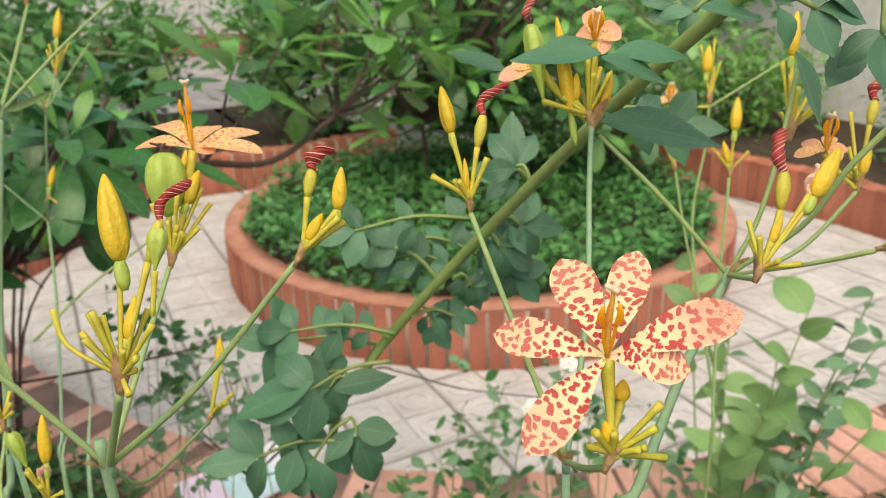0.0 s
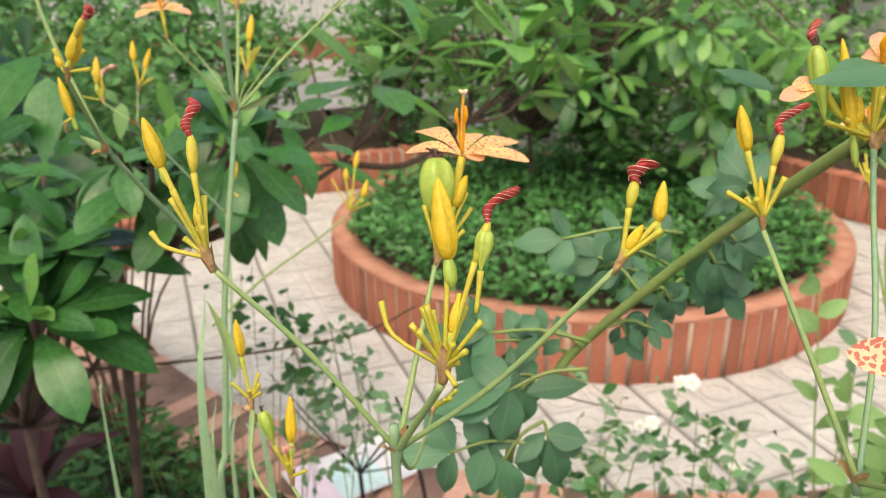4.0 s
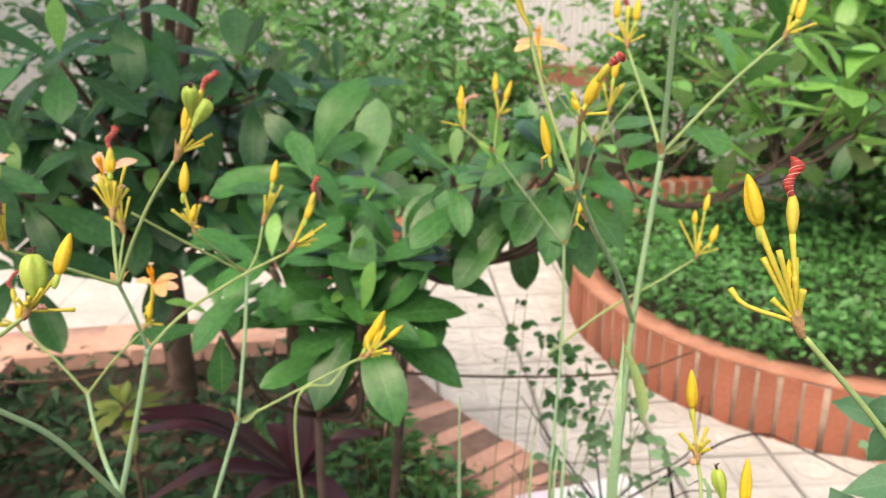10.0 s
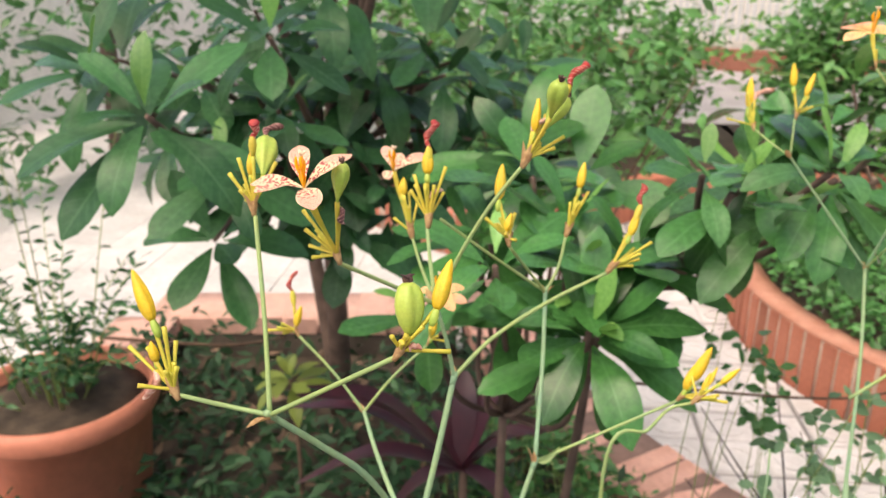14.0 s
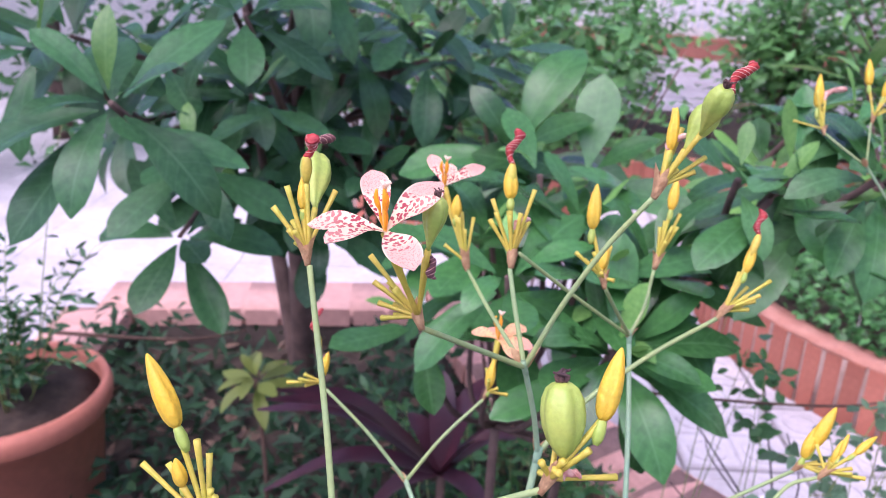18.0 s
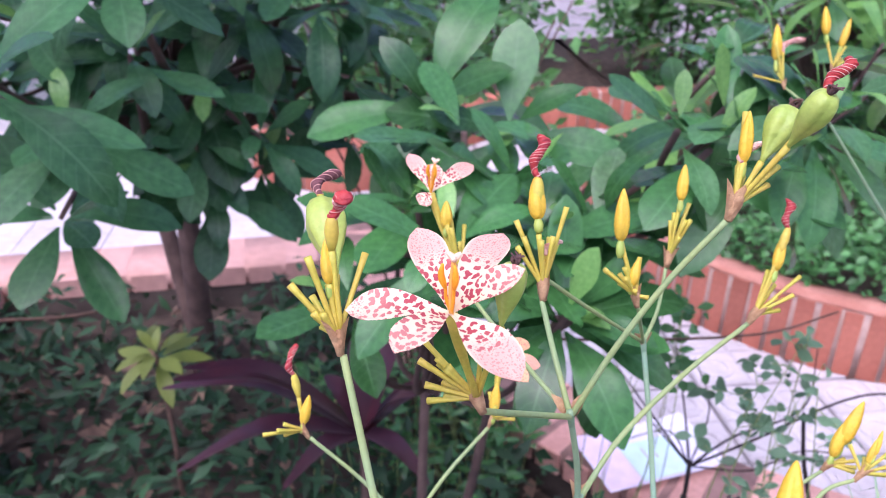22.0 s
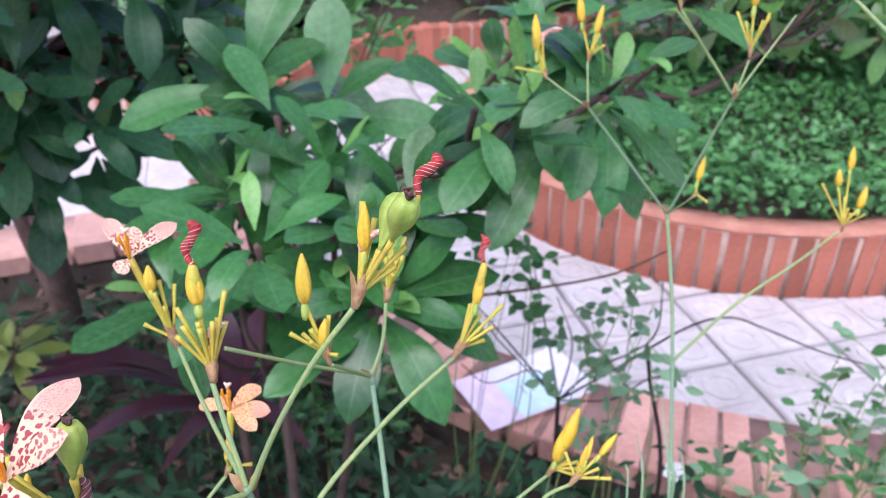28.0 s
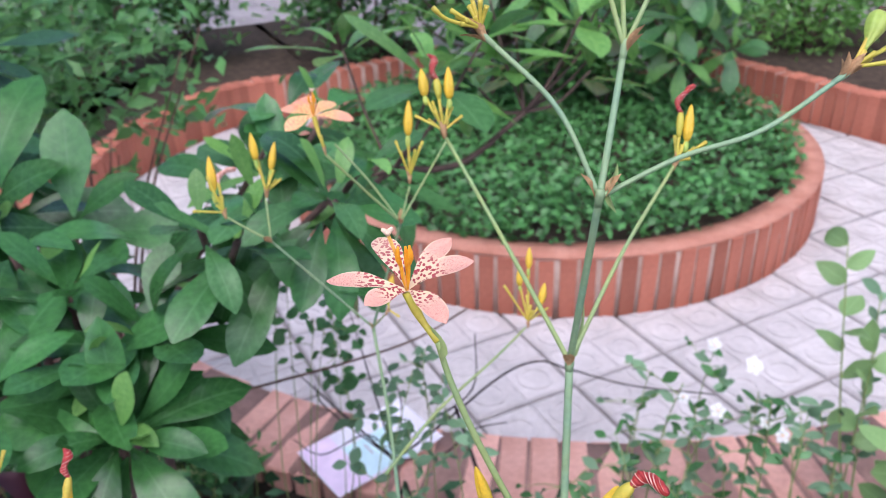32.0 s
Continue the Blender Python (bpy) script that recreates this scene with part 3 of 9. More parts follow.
# garden walls and the slatted fence behind everything
def wall(name, a, b, h, label, band=True):
    w = thing(name, label, "wall", kind="structure")
    part("plaster", strip_wall(bmesh.new(), [Vector((*a, 0)).lerp(Vector((*b, 0)), u / 4) for u in range(5)], 0.0, 0.2, -0.02, h), WALL, w, smooth=False)
    if band:
        part("plinth", strip_wall(bmesh.new(), [Vector((*a, 0)), Vector((*b, 0))], -0.06, -0.002, -0.02, 0.34), WALL_RED, w, smooth=False)
        part("coping", strip_wall(bmesh.new(), [Vector((*a, 0)), Vector((*b, 0))], -0.09, 0.0, 0.342, 0.39), WALL, w, smooth=False)
    return w


wall("wall_east", (5.2, 1.0), (1.6, 6.4), 2.6, "pale plastered garden wall with a red-brown plinth")
wall("wall_north", (1.6, 6.4), (-0.7, 6.75), 3.2, "pale plastered house wall behind the garden")
wall("wall_north_side", (-0.7, 6.95), (-0.9, 11.0), 3.2, "pale plastered side wall of the house", False)
wall("wall_far", (-0.9, 11.2), (-8.4, 11.2), 2.4, "pale plastered wall across the yard", False)
wall("wall_west", (-8.4, 11.0), (-6.2, -2.6), 1.6, "pale plastered garden wall", False)
wall("wall_south", (-6.2, -2.6), (5.2, -2.6), 1.5, "plain pale plastered garden wall", False)
wall("wall_south_east", (5.2, -2.6), (5.2, 1.0), 1.5, "pale plastered garden wall", False)
fence = thing("slatted_fence", "pale grey metal fence of narrow upright slats on a red-brown base", "fence", kind="structure")
part("base", strip_wall(bmesh.new(), [Vector((-7.6, 9.8, 0)), Vector((-1.2, 9.8, 0))], -0.1, 0.1, -0.02, 0.24), WALL_RED, fence, smooth=False)
bm = bmesh.new()
box(bm, pose(0, 0, 0), 0.045, 0.02, 1.35, 0.003)
slat_mesh = mesh_of(bm, "slat", METAL, False)
for k in range(80):
    ob = part("slat", slat_mesh, METAL, fence)
    ob.matrix_local = Matrix.Translation((-7.55 + 0.08 * k, 9.8, 0.34))
for z in (0.5, 1.6):
    part("rail", tube(bmesh.new(), [(-7.6, 9.83, z), (-1.2, 9.83, z)], 0.018, 6, 2), METAL, fence)
for x in (-7.6, -5.5, -3.4, -1.2):
    part("post", tube(bmesh.new(), [(x, 9.85, -0.02), (x, 9.85, 1.78)], 0.03, 8, 2), METAL, fence)
# ---- blackberry lilies: the parts of a flowering stalk ----
LILIES = {}


def lily(key, at, label):
    LILIES[key] = thing("blackberry_lily", label, "flowering plant", at, "blackberry lilies in the bed")
    return LILIES[key]


def under(key, name, bm, material_, label="", parent=None):
    """A part whose mesh is in world places, put under its plant."""
    root = LILIES[key]
    bmesh.ops.translate(bm, verts=bm.verts, vec=-root.location)
    return part(name, bm, material_, parent or root, label)


def stalk(key, points, r0=0.0016, r1=0.0012, joint=True):
    """A round blue-green stalk with a papery joint at its upper end."""
    pts = [Vector(p) for p in points]
    under(key, "stalk", tube(bmesh.new(), pts, (r0, r1), 8, 8), STEM if joint or r0 > 0.0013 else STEM_B)
    if joint:
        node(key, pts[-1], pts[-1] - pts[-2], r1)


def node(key, p, d, r):
    """The swollen joint with torn brown sheaths at a fork."""
    f = frame_at(d).to_4x4()
    bm = bmesh.new()
    m = Matrix.Translation(p) @ f
    lathe(bm, [(r * 1.0, -0.0035), (r * 1.18, -0.001), (r * 1.22, 0.001), (r * 1.02, 0.0025)], m, 8)
    under(key, "joint", bm, STEM)
    rnd = random.Random(int(abs(p[0] * 9e3) + abs(p[1] * 7e3)))
    for k in range(2):
        a = rnd.uniform(0, 6.3)
        bm = bmesh.new()
        blade(bm, m @ Matrix.Rotation(a, 4, "Z") @ Matrix.Translation((r * 1.1, 0, -0.001)) @ Matrix.Rotation(radians(rnd.uniform(-85, -55)), 4, "Y"), rnd.uniform(0.006, 0.010), 0.0035, 0.5, 0.5, 4)
        under(key, "sheath", bm, BRACT, "papery brown torn sheath")


def sheath_leaf(key, p, q, w=0.006):
    """A pale pointed sheath that clasps the stalk from p to q."""
    p, q = Vector(p), Vector(q)
    bm = bmesh.new()
    m = Matrix.Translation(p) @ frame_at(q - p).to_4x4() @ Matrix.Rotation(radians(-90), 4, "Y")
    blade(bm, m, (q - p).length, w * 0.72, 0.15, 0.9, 6, 0.35)
    under(key, "sheath", bm, STEM_B, "pale green pointed sheath")


def sword_leaf(key, p, q, w):
    """A sword-shaped leaf that rises from the plant's fan to its point."""
    p, q = Vector(p), Vector(q)
    foot = Vector((p.x, p.y, 0.08))
    bm = bmesh.new()
    line = spline([foot, foot.lerp(p, 0.5), p, q], 6)
    side = (q - p).cross(Vector((0.35, -1, 0.1))).normalized()
    prev = None
    for i, c in enumerate(line):
        t = i / (len(line) - 1)
        k = w * 0.5 * max(0.03, min(1.0, ((q - c).length / 0.16) ** 0.75))
        row = [bm.verts.new(c - side * k), bm.verts.new(c + side.cross(q - p).normalized() * k * 0.25), bm.verts.new(c + side * k)]
        if prev:
            for a in range(2):
                bm.faces.new((prev[a], prev[a + 1], row[a + 1], row[a]))
        prev = row
    under(key, "sword_leaf", bm, STEM, "long grey-green sword-shaped leaf")


def spray(key, base, d, size=1.0):
    """The papery brown bracts that hold a spray together."""
    base, d, size = Vector(base), Vector(d).normalized(), size * 0.76
    m = Matrix.Translation(base) @ frame_at(d).to_4x4()
    bm = bmesh.new()
    lathe(bm, [(0.0010 * size, -0.001), (0.0014 * size, 0.001), (0.0019 * size, 0.0035 * size), (0.0015 * size, 0.0055 * size)], m, 10, 5, 0.25)
    under(key, "bract_base", bm, BRACT, "papery brown base of a spray")
    rnd = random.Random(int(abs(base.x * 9e3) + abs(base.z * 7e3)))
    for k in range(4):
        a = rnd.uniform(0, 6.3)
        bm = bmesh.new()
        blade(bm, m @ Matrix.Rotation(a, 4, "Z") @ Matrix.Translation((0.0014 * size, 0, 0.0008)) @ Matrix.Rotation(radians(rnd.uniform(-88, -72)), 4, "Y"), rnd.uniform(0.005, 0.0085) * size, 0.0028 * size, 0.1, 0.9, 4)
        under(key, "bract", bm, BRACT, "papery brown bract")


def stub(key, p, q, r=0.00066, bend=0.0):
    """A spent flower stalk: a thin yellow rod with a blunt tip."""
    p, q = Vector(p), Vector(q)
    mid = p.lerp(q, 0.55) + Vector((bend, 0, -abs(bend) * 0.4))
    under(key, "flower_stalk", tube(bmesh.new(), [p, mid, q], (r * 0.95, r * 0.9, r * 1.0, r * 1.3), 6, 3), STEM_Y)


def bud(key, base, p, q, w):
    """A closed golden bud on its stalk, folded in a slow twist."""
    base, p, q = Vector(base), Vector(p), Vector(q)
    stub(key, base, p, 0.00072)
    h = (q - p).length
    m = Matrix.Translation(p) @ frame_at(q - p).to_4x4()
    bm = bmesh.new()
    r = w * 0.5
    prof = ((0.0, 0.34), (0.05, 0.62), (0.14, 0.85), (0.29, 1.0), (0.46, 0.99), (0.62, 0.86), (0.77, 0.65), (0.89, 0.42), (0.96, 0.24), (1.0, 0.08))
    rings = []
    for t, k in prof:
        ring = []
        for s in range(24):
            a = 2 * math.pi * s / 24
            g = 1 - 0.30 * (0.5 + 0.5 * math.cos(3 * a + 1.6 * t)) ** 9 - 0.08 * math.cos(2 * a)
            ring.append(bm.verts.new(m @ Vector((r * k * g * math.cos(a), r * k * g * math.sin(a), h * t))))
        rings.append(ring)
    for a, b in zip(rings, rings[1:]):
        for s in range(24):
            bm.faces.new((a[s], a[(s + 1) % 24], b[(s + 1) % 24], b[s]))
    bm.faces.new(rings[0][::-1])
    bm.faces.new(rings[-1])
    ob = under(key, "bud", bm, BUD, "closed golden-yellow bud")
    # the green ovary that carries the bud
    d = (p - base).normalized()
    bm = bmesh.new()
    e = max(h * 0.34, 0.0026)
    lathe(bm, [(r * 0.25, -e), (r * 0.5, -e * 0.75), (r * 0.56, -e * 0.4), (r * 0.44, -e * 0.1), (r * 0.3, 0.0004)], Matrix.Translation(p) @ frame_at(q - p).to_4x4(), 9, 3, 0.15)
    under(key, "ovary", bm, POD, "", ob)


def pod(key, base, p, q, w, tip=True):
    """A ripening seed pod: a three-lobed green body with a withered tip."""
    base, p, q = Vector(base), Vector(p), Vector(q)
    stub(key, base, p, 0.00072)
    h, r = (q - p).length, w * 0.5
    m = Matrix.Translation(p) @ frame_at(q - p).to_4x4()
    bm = bmesh.new()
    rings = []
    pear = ((0.13, 0), (0.22, 0.10), (0.43, 0.25), (0.73, 0.42), (0.95, 0.58), (1.0, 0.70), (0.92, 0.84), (0.68, 0.94), (0.38, 0.985), (0.14, 0.97))
    plump = ((0.16, 0), (0.40, 0.08), (0.74, 0.22), (0.95, 0.42), (1.0, 0.58), (0.93, 0.76), (0.72, 0.90), (0.45, 0.965), (0.24, 0.985), (0.12, 0.97))
    for k, t in plump if w > 0.58 * h else pear:
        ring = []
        for s in range(36):
            a = 2 * math.pi * s / 36
            g = 1 - 0.20 * abs(math.cos(1.5 * a)) ** 6 - 0.06 * abs(math.sin(1.5 * a)) ** 14
            ring.append(bm.verts.new(m @ Vector((r * k * g * math.cos(a), r * k * g * math.sin(a), h * t))))
        rings.append(ring)
    for a, b in zip(rings, rings[1:]):
        for s in range(36):
            bm.faces.new((a[s], a[(s + 1) % 36], b[(s + 1) % 36], b[s]))
    bm.faces.new(rings[0][::-1])
    bm.faces.new(rings[-1])
    ob = under(key, "seed_pod", bm, POD, "plump green three-lobed seed pod")
    if tip:
        bm = bmesh.new()
        rnd = random.Random(int(h * 1e6))
        for k in range(5):
            tube(bm, [m @ Vector((0, 0, h * 0.97)), m @ Vector((rnd.uniform(-1, 1) * r * 0.3, rnd.uniform(-1, 1) * r * 0.3, h * 1.06)), m @ Vector((rnd.uniform(-1, 1) * r * 0.5, rnd.uniform(-1, 1) * r * 0.5, h * 1.13))], (r * 0.16, r * 0.05), 5, 3)
        under(key, "withered_tip", bm, WITHER, "dark withered flower remains", ob)


def rnd_(p):
    """A steady chance value between -1 and 1 for a place."""
    return math.sin(p[0] * 9173.0 + p[2] * 3371.0)


def twist(key, base, p, q, r=0.0017, hue=TWIST, ovary=True):
    """A spent flower, its petals wrung into a tight spiral, on a yellow ovary."""
    base, p, q = Vector(base), Vector(p), Vector(q)
    d = q - p
    h = d.length
    way = (p - base).normalized() * 0.75 + d.normalized() * 0.25 if ovary else d
    stub(key, base, p - way.normalized() * (min(0.0096, max(0.0063, h * 0.86)) if ovary else 0.0), 0.00068)
    m = Matrix.Translation(p) @ frame_at(d).to_4x4()
    turns, steps, bend = max(4.0, h / 0.0013), 72, h * 0.13
    r *= 0.88
    hook = h * (0.14 + 0.22 * abs(rnd_(p))) * (1 if rnd_(p) > 0 else -1)
    core, edge = bmesh.new(), bmesh.new()
    rings = []
    for i in range(steps + 1):
        t = i / steps
        k = r * (0.60 + 0.5 * t ** 0.7) * (1.0 if t < 0.9 else 1.0 - 5.5 * (t - 0.9)) * (1 + 0.16 * math.sin(13 * t + 9 * rnd_(p)))
        ph = 2 * math.pi * turns * (t + 0.05 * math.sin(9 * t + 7 * rnd_(p))) * 0.5
        c = Vector((bend * math.sin(t * 5.3) + hook * t ** 4, bend * 0.6 * math.sin(t * 4.1), h * t))
        ring = []
        for s in range(16):
            a = 2 * math.pi * s / 16
            g = 0.84 + 0.16 * abs(math.cos(2 * a)) ** 0.6 * (1 if s % 8 < 5 else 0.9)
            ring.append(core.verts.new(m @ (c + Vector((k * g * math.cos(a + ph), k * g * math.sin(a + ph), 0)))))
        rings.append(ring)
    for a, b in zip(rings, rings[1:]):
        for s in range(16):
            core.faces.new((a[s], a[(s + 1) % 16], b[(s + 1) % 16], b[s]))
    core.faces.new(rings[0][::-1])
    core.faces.new(rings[-1])
    ob = under(key, "spent_flower", core, hue, "petals of a spent flower wrung into a red spiral")
    for side in (0, 1):
        pts = []
        for i in range(steps + 1):
            t = i / steps
            k = r * (0.60 + 0.5 * t ** 0.7) * 0.99 * (1 + 0.16 * math.sin(13 * t + 9 * rnd_(p)))
            a = 2 * math.pi * turns * (t + 0.05 * math.sin(9 * t + 7 * rnd_(p))) * 0.5 + math.pi * side
            pts.append(m @ Vector((bend * math.sin(t * 5.3) + hook * t ** 4 + k * 0.97 * math.cos(a), bend * 0.6 * math.sin(t * 4.1) + k * math.sin(a), h * t)))
        tube(edge, pts[:-4], (r * 0.10, r * 0.05, r * 0.09, r * 0.03), 4, 1, False)
    under(key, "petal_edge", edge, TWIST_PALE, "pale rolled petal edges", ob)
    if ovary:
        bm = bmesh.new()
        e = min(0.0100, max(0.0066, h * 0.9))
        r = min(r, e * 0.21)
        lathe(bm, [(r * 0.4, -e), (r * 0.85, -e * 0.72), (r * 1.12, -e * 0.42), (r * 0.9, -e * 0.12), (r * 0.42, 0.0006)], Matrix.Translation(p) @ frame_at(way).to_4x4(), 9, 3, 0.12)
        under(key, "ovary", bm, STEM_Y, "swelling yellow-green ovary", ob)


def flower(key, base, c, normal, tips, width, skin, stamens=1.0, lean=(0.0, 0.0, 0.0)):
    """An open six-petalled flower: petals to the given tips, three stamens and a style along the normal."""
    base, c, normal = Vector(base), Vector(c), Vector(normal).normalized()
    root = LILIES[key]
    head = new("flower")
    head.parent = root
    head.location = c - root.location
    head["label"] = "open flower with plain orange petals" if skin == PETAL_PLAIN else "open orange flower with red-spotted petals"
    under(key, "flower_stalk", tube(bmesh.new(), [base, base.lerp(c, 0.6) - normal * 0.002, c - normal * 0.0006], (0.0009, 0.0008, 0.0013, 0.0014), 7, 4), STEM_Y)
    rnd = random.Random(int(c.x * -9e3))
    for k, tip in enumerate(tips):
        v = Vector(tip) - c
        x = v.normalized()
        y = normal.cross(x).normalized()
        z = x.cross(y)
        m = Matrix((x, y, z)).transposed().to_4x4()
        bm = bmesh.new()
        uv = bm.loops.layers.uv.verify()
        L, n, w = v.length, 14, width * (1.0 if k % 2 else 0.88) * (0.75 + 0.25 * min(1.0, v.length / (width * 2.2)))
        rows = []
        bow = rnd.uniform(0.05, 0.12)
        for i in range(n + 1):
            t = i / n
            half = w * 0.5 * (0.10 + 0.90 * math.sin(math.pi * 0.5 * min(1.0, t / 0.66)) ** 1.7) * (1.0 if t < 0.72 else max(0.06, math.cos((t - 0.72) / 0.28 * math.pi * 0.5) ** 0.62))
            row = []
            for s in (-1.0, -0.66, -0.33, 0.0, 0.33, 0.66, 1.0):
                lift = L * bow * math.sin(math.pi * t) - L * 0.05 * t * t + half * (0.20 * s * s - 0.10) + w * 0.018 * math.sin(11 * t + 5 * s + k)
                row.append((Vector((L * t, half * s, lift)), (0.5 + 0.5 * s * min(1.0, half / (w * 0.42)), t)))
            rows.append([(bm.verts.new(m @ p), q) for p, q in row])
        for a, b in zip(rows, rows[1:]):
            for s in range(6):
                quad = (a[s], b[s], b[s + 1], a[s + 1])
                f = bm.faces.new([v_[0] for v_ in quad])
                for loop, v_ in zip(f.loops, quad):
                    loop[uv].uv = v_[1]
        part("petal", bm, skin, head)
    if stamens:
        normal = (normal + Z * 1.3).normalized()
        x = normal.orthogonal().normalized()
        for k in range(3):
            a = 2.1 * k + 0.6
            side = (x * math.cos(a) + normal.cross(x) * math.sin(a))
            bm = bmesh.new()
            q = side * (0.0006 + 0.0004 * k) + normal * (0.0066 + 0.0008 * k) * stamens
            tube(bm, [normal * 0.0003, side * 0.0009 + normal * 0.004 * stamens, q], (0.0004, 0.00034), 6, 4)
            tube(bm, [q - normal * 0.0004, q + normal * 0.0024 + side * 0.0007, q + normal * 0.0050 + side * 0.0004], (0.0004, 0.00072, 0.0006, 0.0003), 7, 3)
            part("stamen", bm, ANTHER, head, "orange stamen with a long anther")
        bm = bmesh.new()
        top = normal * 0.0140 * stamens + x * 0.0008 + Vector(lean)
        tube(bm, [Vector(), normal * 0.007 * stamens + Vector(lean) * 0.3, top], (0.00055, 0.00050, 0.00045), 6, 4)
        lobes = bmesh.new()
        for k in range(3):
            a = 2.1 * k
            side = x * math.cos(a) + normal.cross(x) * math.sin(a)
            tube(lobes, [top - normal * 0.0003, top + normal * 0.0007 + side * 0.0006, top + normal * 0.0011 + side * 0.0015], (0.0004, 0.00065, 0.0004), 6, 2)
        part("stigma", lobes, STIGMA, head, "whitish three-lobed stigma")
        part("style", bm, STYLE, head, "orange style")
# ---- the flowering plants along the walk ----
lily("a", (0.0299, 0.1905, 0.0800), "blackberry lily with a red-spotted orange flower and golden buds")
stalk("a", ((0.0299, 0.1905, 0.0800), (0.0319, 0.1805, 0.7000), (0.0199, 0.1605, 1.1872)), 0.0017, 0.0010)
stalk("a", ((0.0199, 0.1605, 1.1872), (0.0208, 0.1391, 1.2014), (0.0219, 0.1195, 1.2161)), 0.0008, 0.0007, False)
spray("a", (0.0219, 0.1195, 1.2161), (0.4197, 0.3533, 0.8361), 0.80)
stub("a", (0.0232, 0.1206, 1.2186), (0.0312, 0.1205, 1.2294))
stub("a", (0.0232, 0.1206, 1.2186), (0.0342, 0.1255, 1.2142))
stub("a", (0.0232, 0.1206, 1.2186), (0.0191, 0.1168, 1.2259))
stub("a", (0.0232, 0.1206, 1.2186), (0.0191, 0.1237, 1.2180))
stub("a", (0.0232, 0.1206, 1.2186), (0.0209, 0.1256, 1.2167))
stub("a", (0.0232, 0.1206, 1.2186), (0.0228, 0.1186, 1.2245))
stub("a", (0.0232, 0.1206, 1.2186), (0.0304, 0.1192, 1.2252))
stub("a", (0.0232, 0.1206, 1.2186), (0.0290, 0.1194, 1.2209))
stub("a", (0.0232, 0.1206, 1.2186), (0.0276, 0.1180, 1.2214))
bud("a", (0.0232, 0.1206, 1.2186), (0.0233, 0.1211, 1.2199), (0.0218, 0.1240, 1.2234), 0.0035)
flower("a", (0.0232, 0.1206, 1.2186), (0.0223, 0.1271, 1.2352), (-0.1248, -0.6959, 0.7072), ((0.0297, 0.1416, 1.2507), (0.0473, 0.1306, 1.2430), (0.0367, 0.1237, 1.2344), (0.0070, 0.1162, 1.2218), (0.0015, 0.1329, 1.2372), (0.0149, 0.1423, 1.2488)), 0.0089, PETAL, 1.15)
bud("a", (0.0228, 0.1211, 1.2199), (0.0258, 0.1294, 1.2243), (0.0264, 0.1309, 1.2281), 0.0035)
stalk("a", ((0.0199, 0.1605, 1.1872), (0.0084, 0.1752, 1.2144), (-0.0032, 0.1898, 1.2415)), 0.0008, 0.0007, False)
spray("a", (-0.0032, 0.1899, 1.2418), (-0.0859, 0.3639, 0.9275), 0.70)
stub("a", (-0.0034, 0.1910, 1.2445), (-0.0131, 0.1912, 1.2511), bend=0.0020)
stub("a", (-0.0034, 0.1910, 1.2445), (0.0011, 0.1929, 1.2552))
stub("a", (-0.0034, 0.1910, 1.2445), (-0.0074, 0.1950, 1.2487))
stub("a", (-0.0034, 0.1910, 1.2445), (-0.0062, 0.1891, 1.2504))
stub("a", (-0.0034, 0.1910, 1.2445), (-0.0058, 0.1922, 1.2487))
bud("a", (-0.0034, 0.1910, 1.2445), (-0.0081, 0.1972, 1.2607), (-0.0106, 0.2002, 1.2721), 0.0039)
twist("a", (-0.0034, 0.1910, 1.2445), (0.0001, 0.1992, 1.2646), (0.0027, 0.2036, 1.2727), 0.0017)
bud("a", (-0.0034, 0.1910, 1.2445), (-0.0042, 0.1918, 1.2466), (-0.0047, 0.1940, 1.2549), 0.0020)
stalk("a", ((0.0199, 0.1605, 1.1872), (0.0267, 0.1848, 1.2147), (0.0293, 0.2089, 1.2425), (0.0308, 0.2209, 1.2563)), 0.0008, 0.0008)
spray("a", (0.0308, 0.2211, 1.2567), (-0.1773, 0.3554, 0.9178), 1.10)
stub("a", (0.0302, 0.2222, 1.2595), (0.0293, 0.2265, 1.2764))
stub("a", (0.0302, 0.2222, 1.2595), (0.0313, 0.2247, 1.2762))
stub("a", (0.0302, 0.2222, 1.2595), (0.0167, 0.2180, 1.2643))
stub("a", (0.0302, 0.2222, 1.2595), (0.0356, 0.2225, 1.2710))
stub("a", (0.0302, 0.2222, 1.2595), (0.0338, 0.2296, 1.2715))
stub("a", (0.0302, 0.2222, 1.2595), (0.0288, 0.2307, 1.2650))
stub("a", (0.0302, 0.2222, 1.2595), (0.0310, 0.2225, 1.2712))
stub("a", (0.0302, 0.2222, 1.2595), (0.0292, 0.2227, 1.2757))
stub("a", (0.0302, 0.2222, 1.2595), (0.0336, 0.2319, 1.2676))
stub("a", (0.0302, 0.2222, 1.2595), (0.0307, 0.2280, 1.2730))
stub("a", (0.0302, 0.2222, 1.2595), (0.0224, 0.2226, 1.2645))
pod("a", (0.0302, 0.2222, 1.2595), (0.0174, 0.2230, 1.2633), (0.0136, 0.2299, 1.2840), 0.0058)
bud("a", (0.0302, 0.2222, 1.2595), (0.0250, 0.2222, 1.2601), (0.0212, 0.2325, 1.2855), 0.0042)
bud("a", (0.0302, 0.2222, 1.2595), (0.0263, 0.2234, 1.2631), (0.0269, 0.2277, 1.2703), 0.0032)
bud("a", (0.0302, 0.2222, 1.2595), (0.0340, 0.2231, 1.2614), (0.0366, 0.2269, 1.2711), 0.0035)
twist("a", (0.0140, 0.2309, 1.2835), (0.0135, 0.2312, 1.2842), (0.0121, 0.2337, 1.2908), 0.0017, TWIST, False)
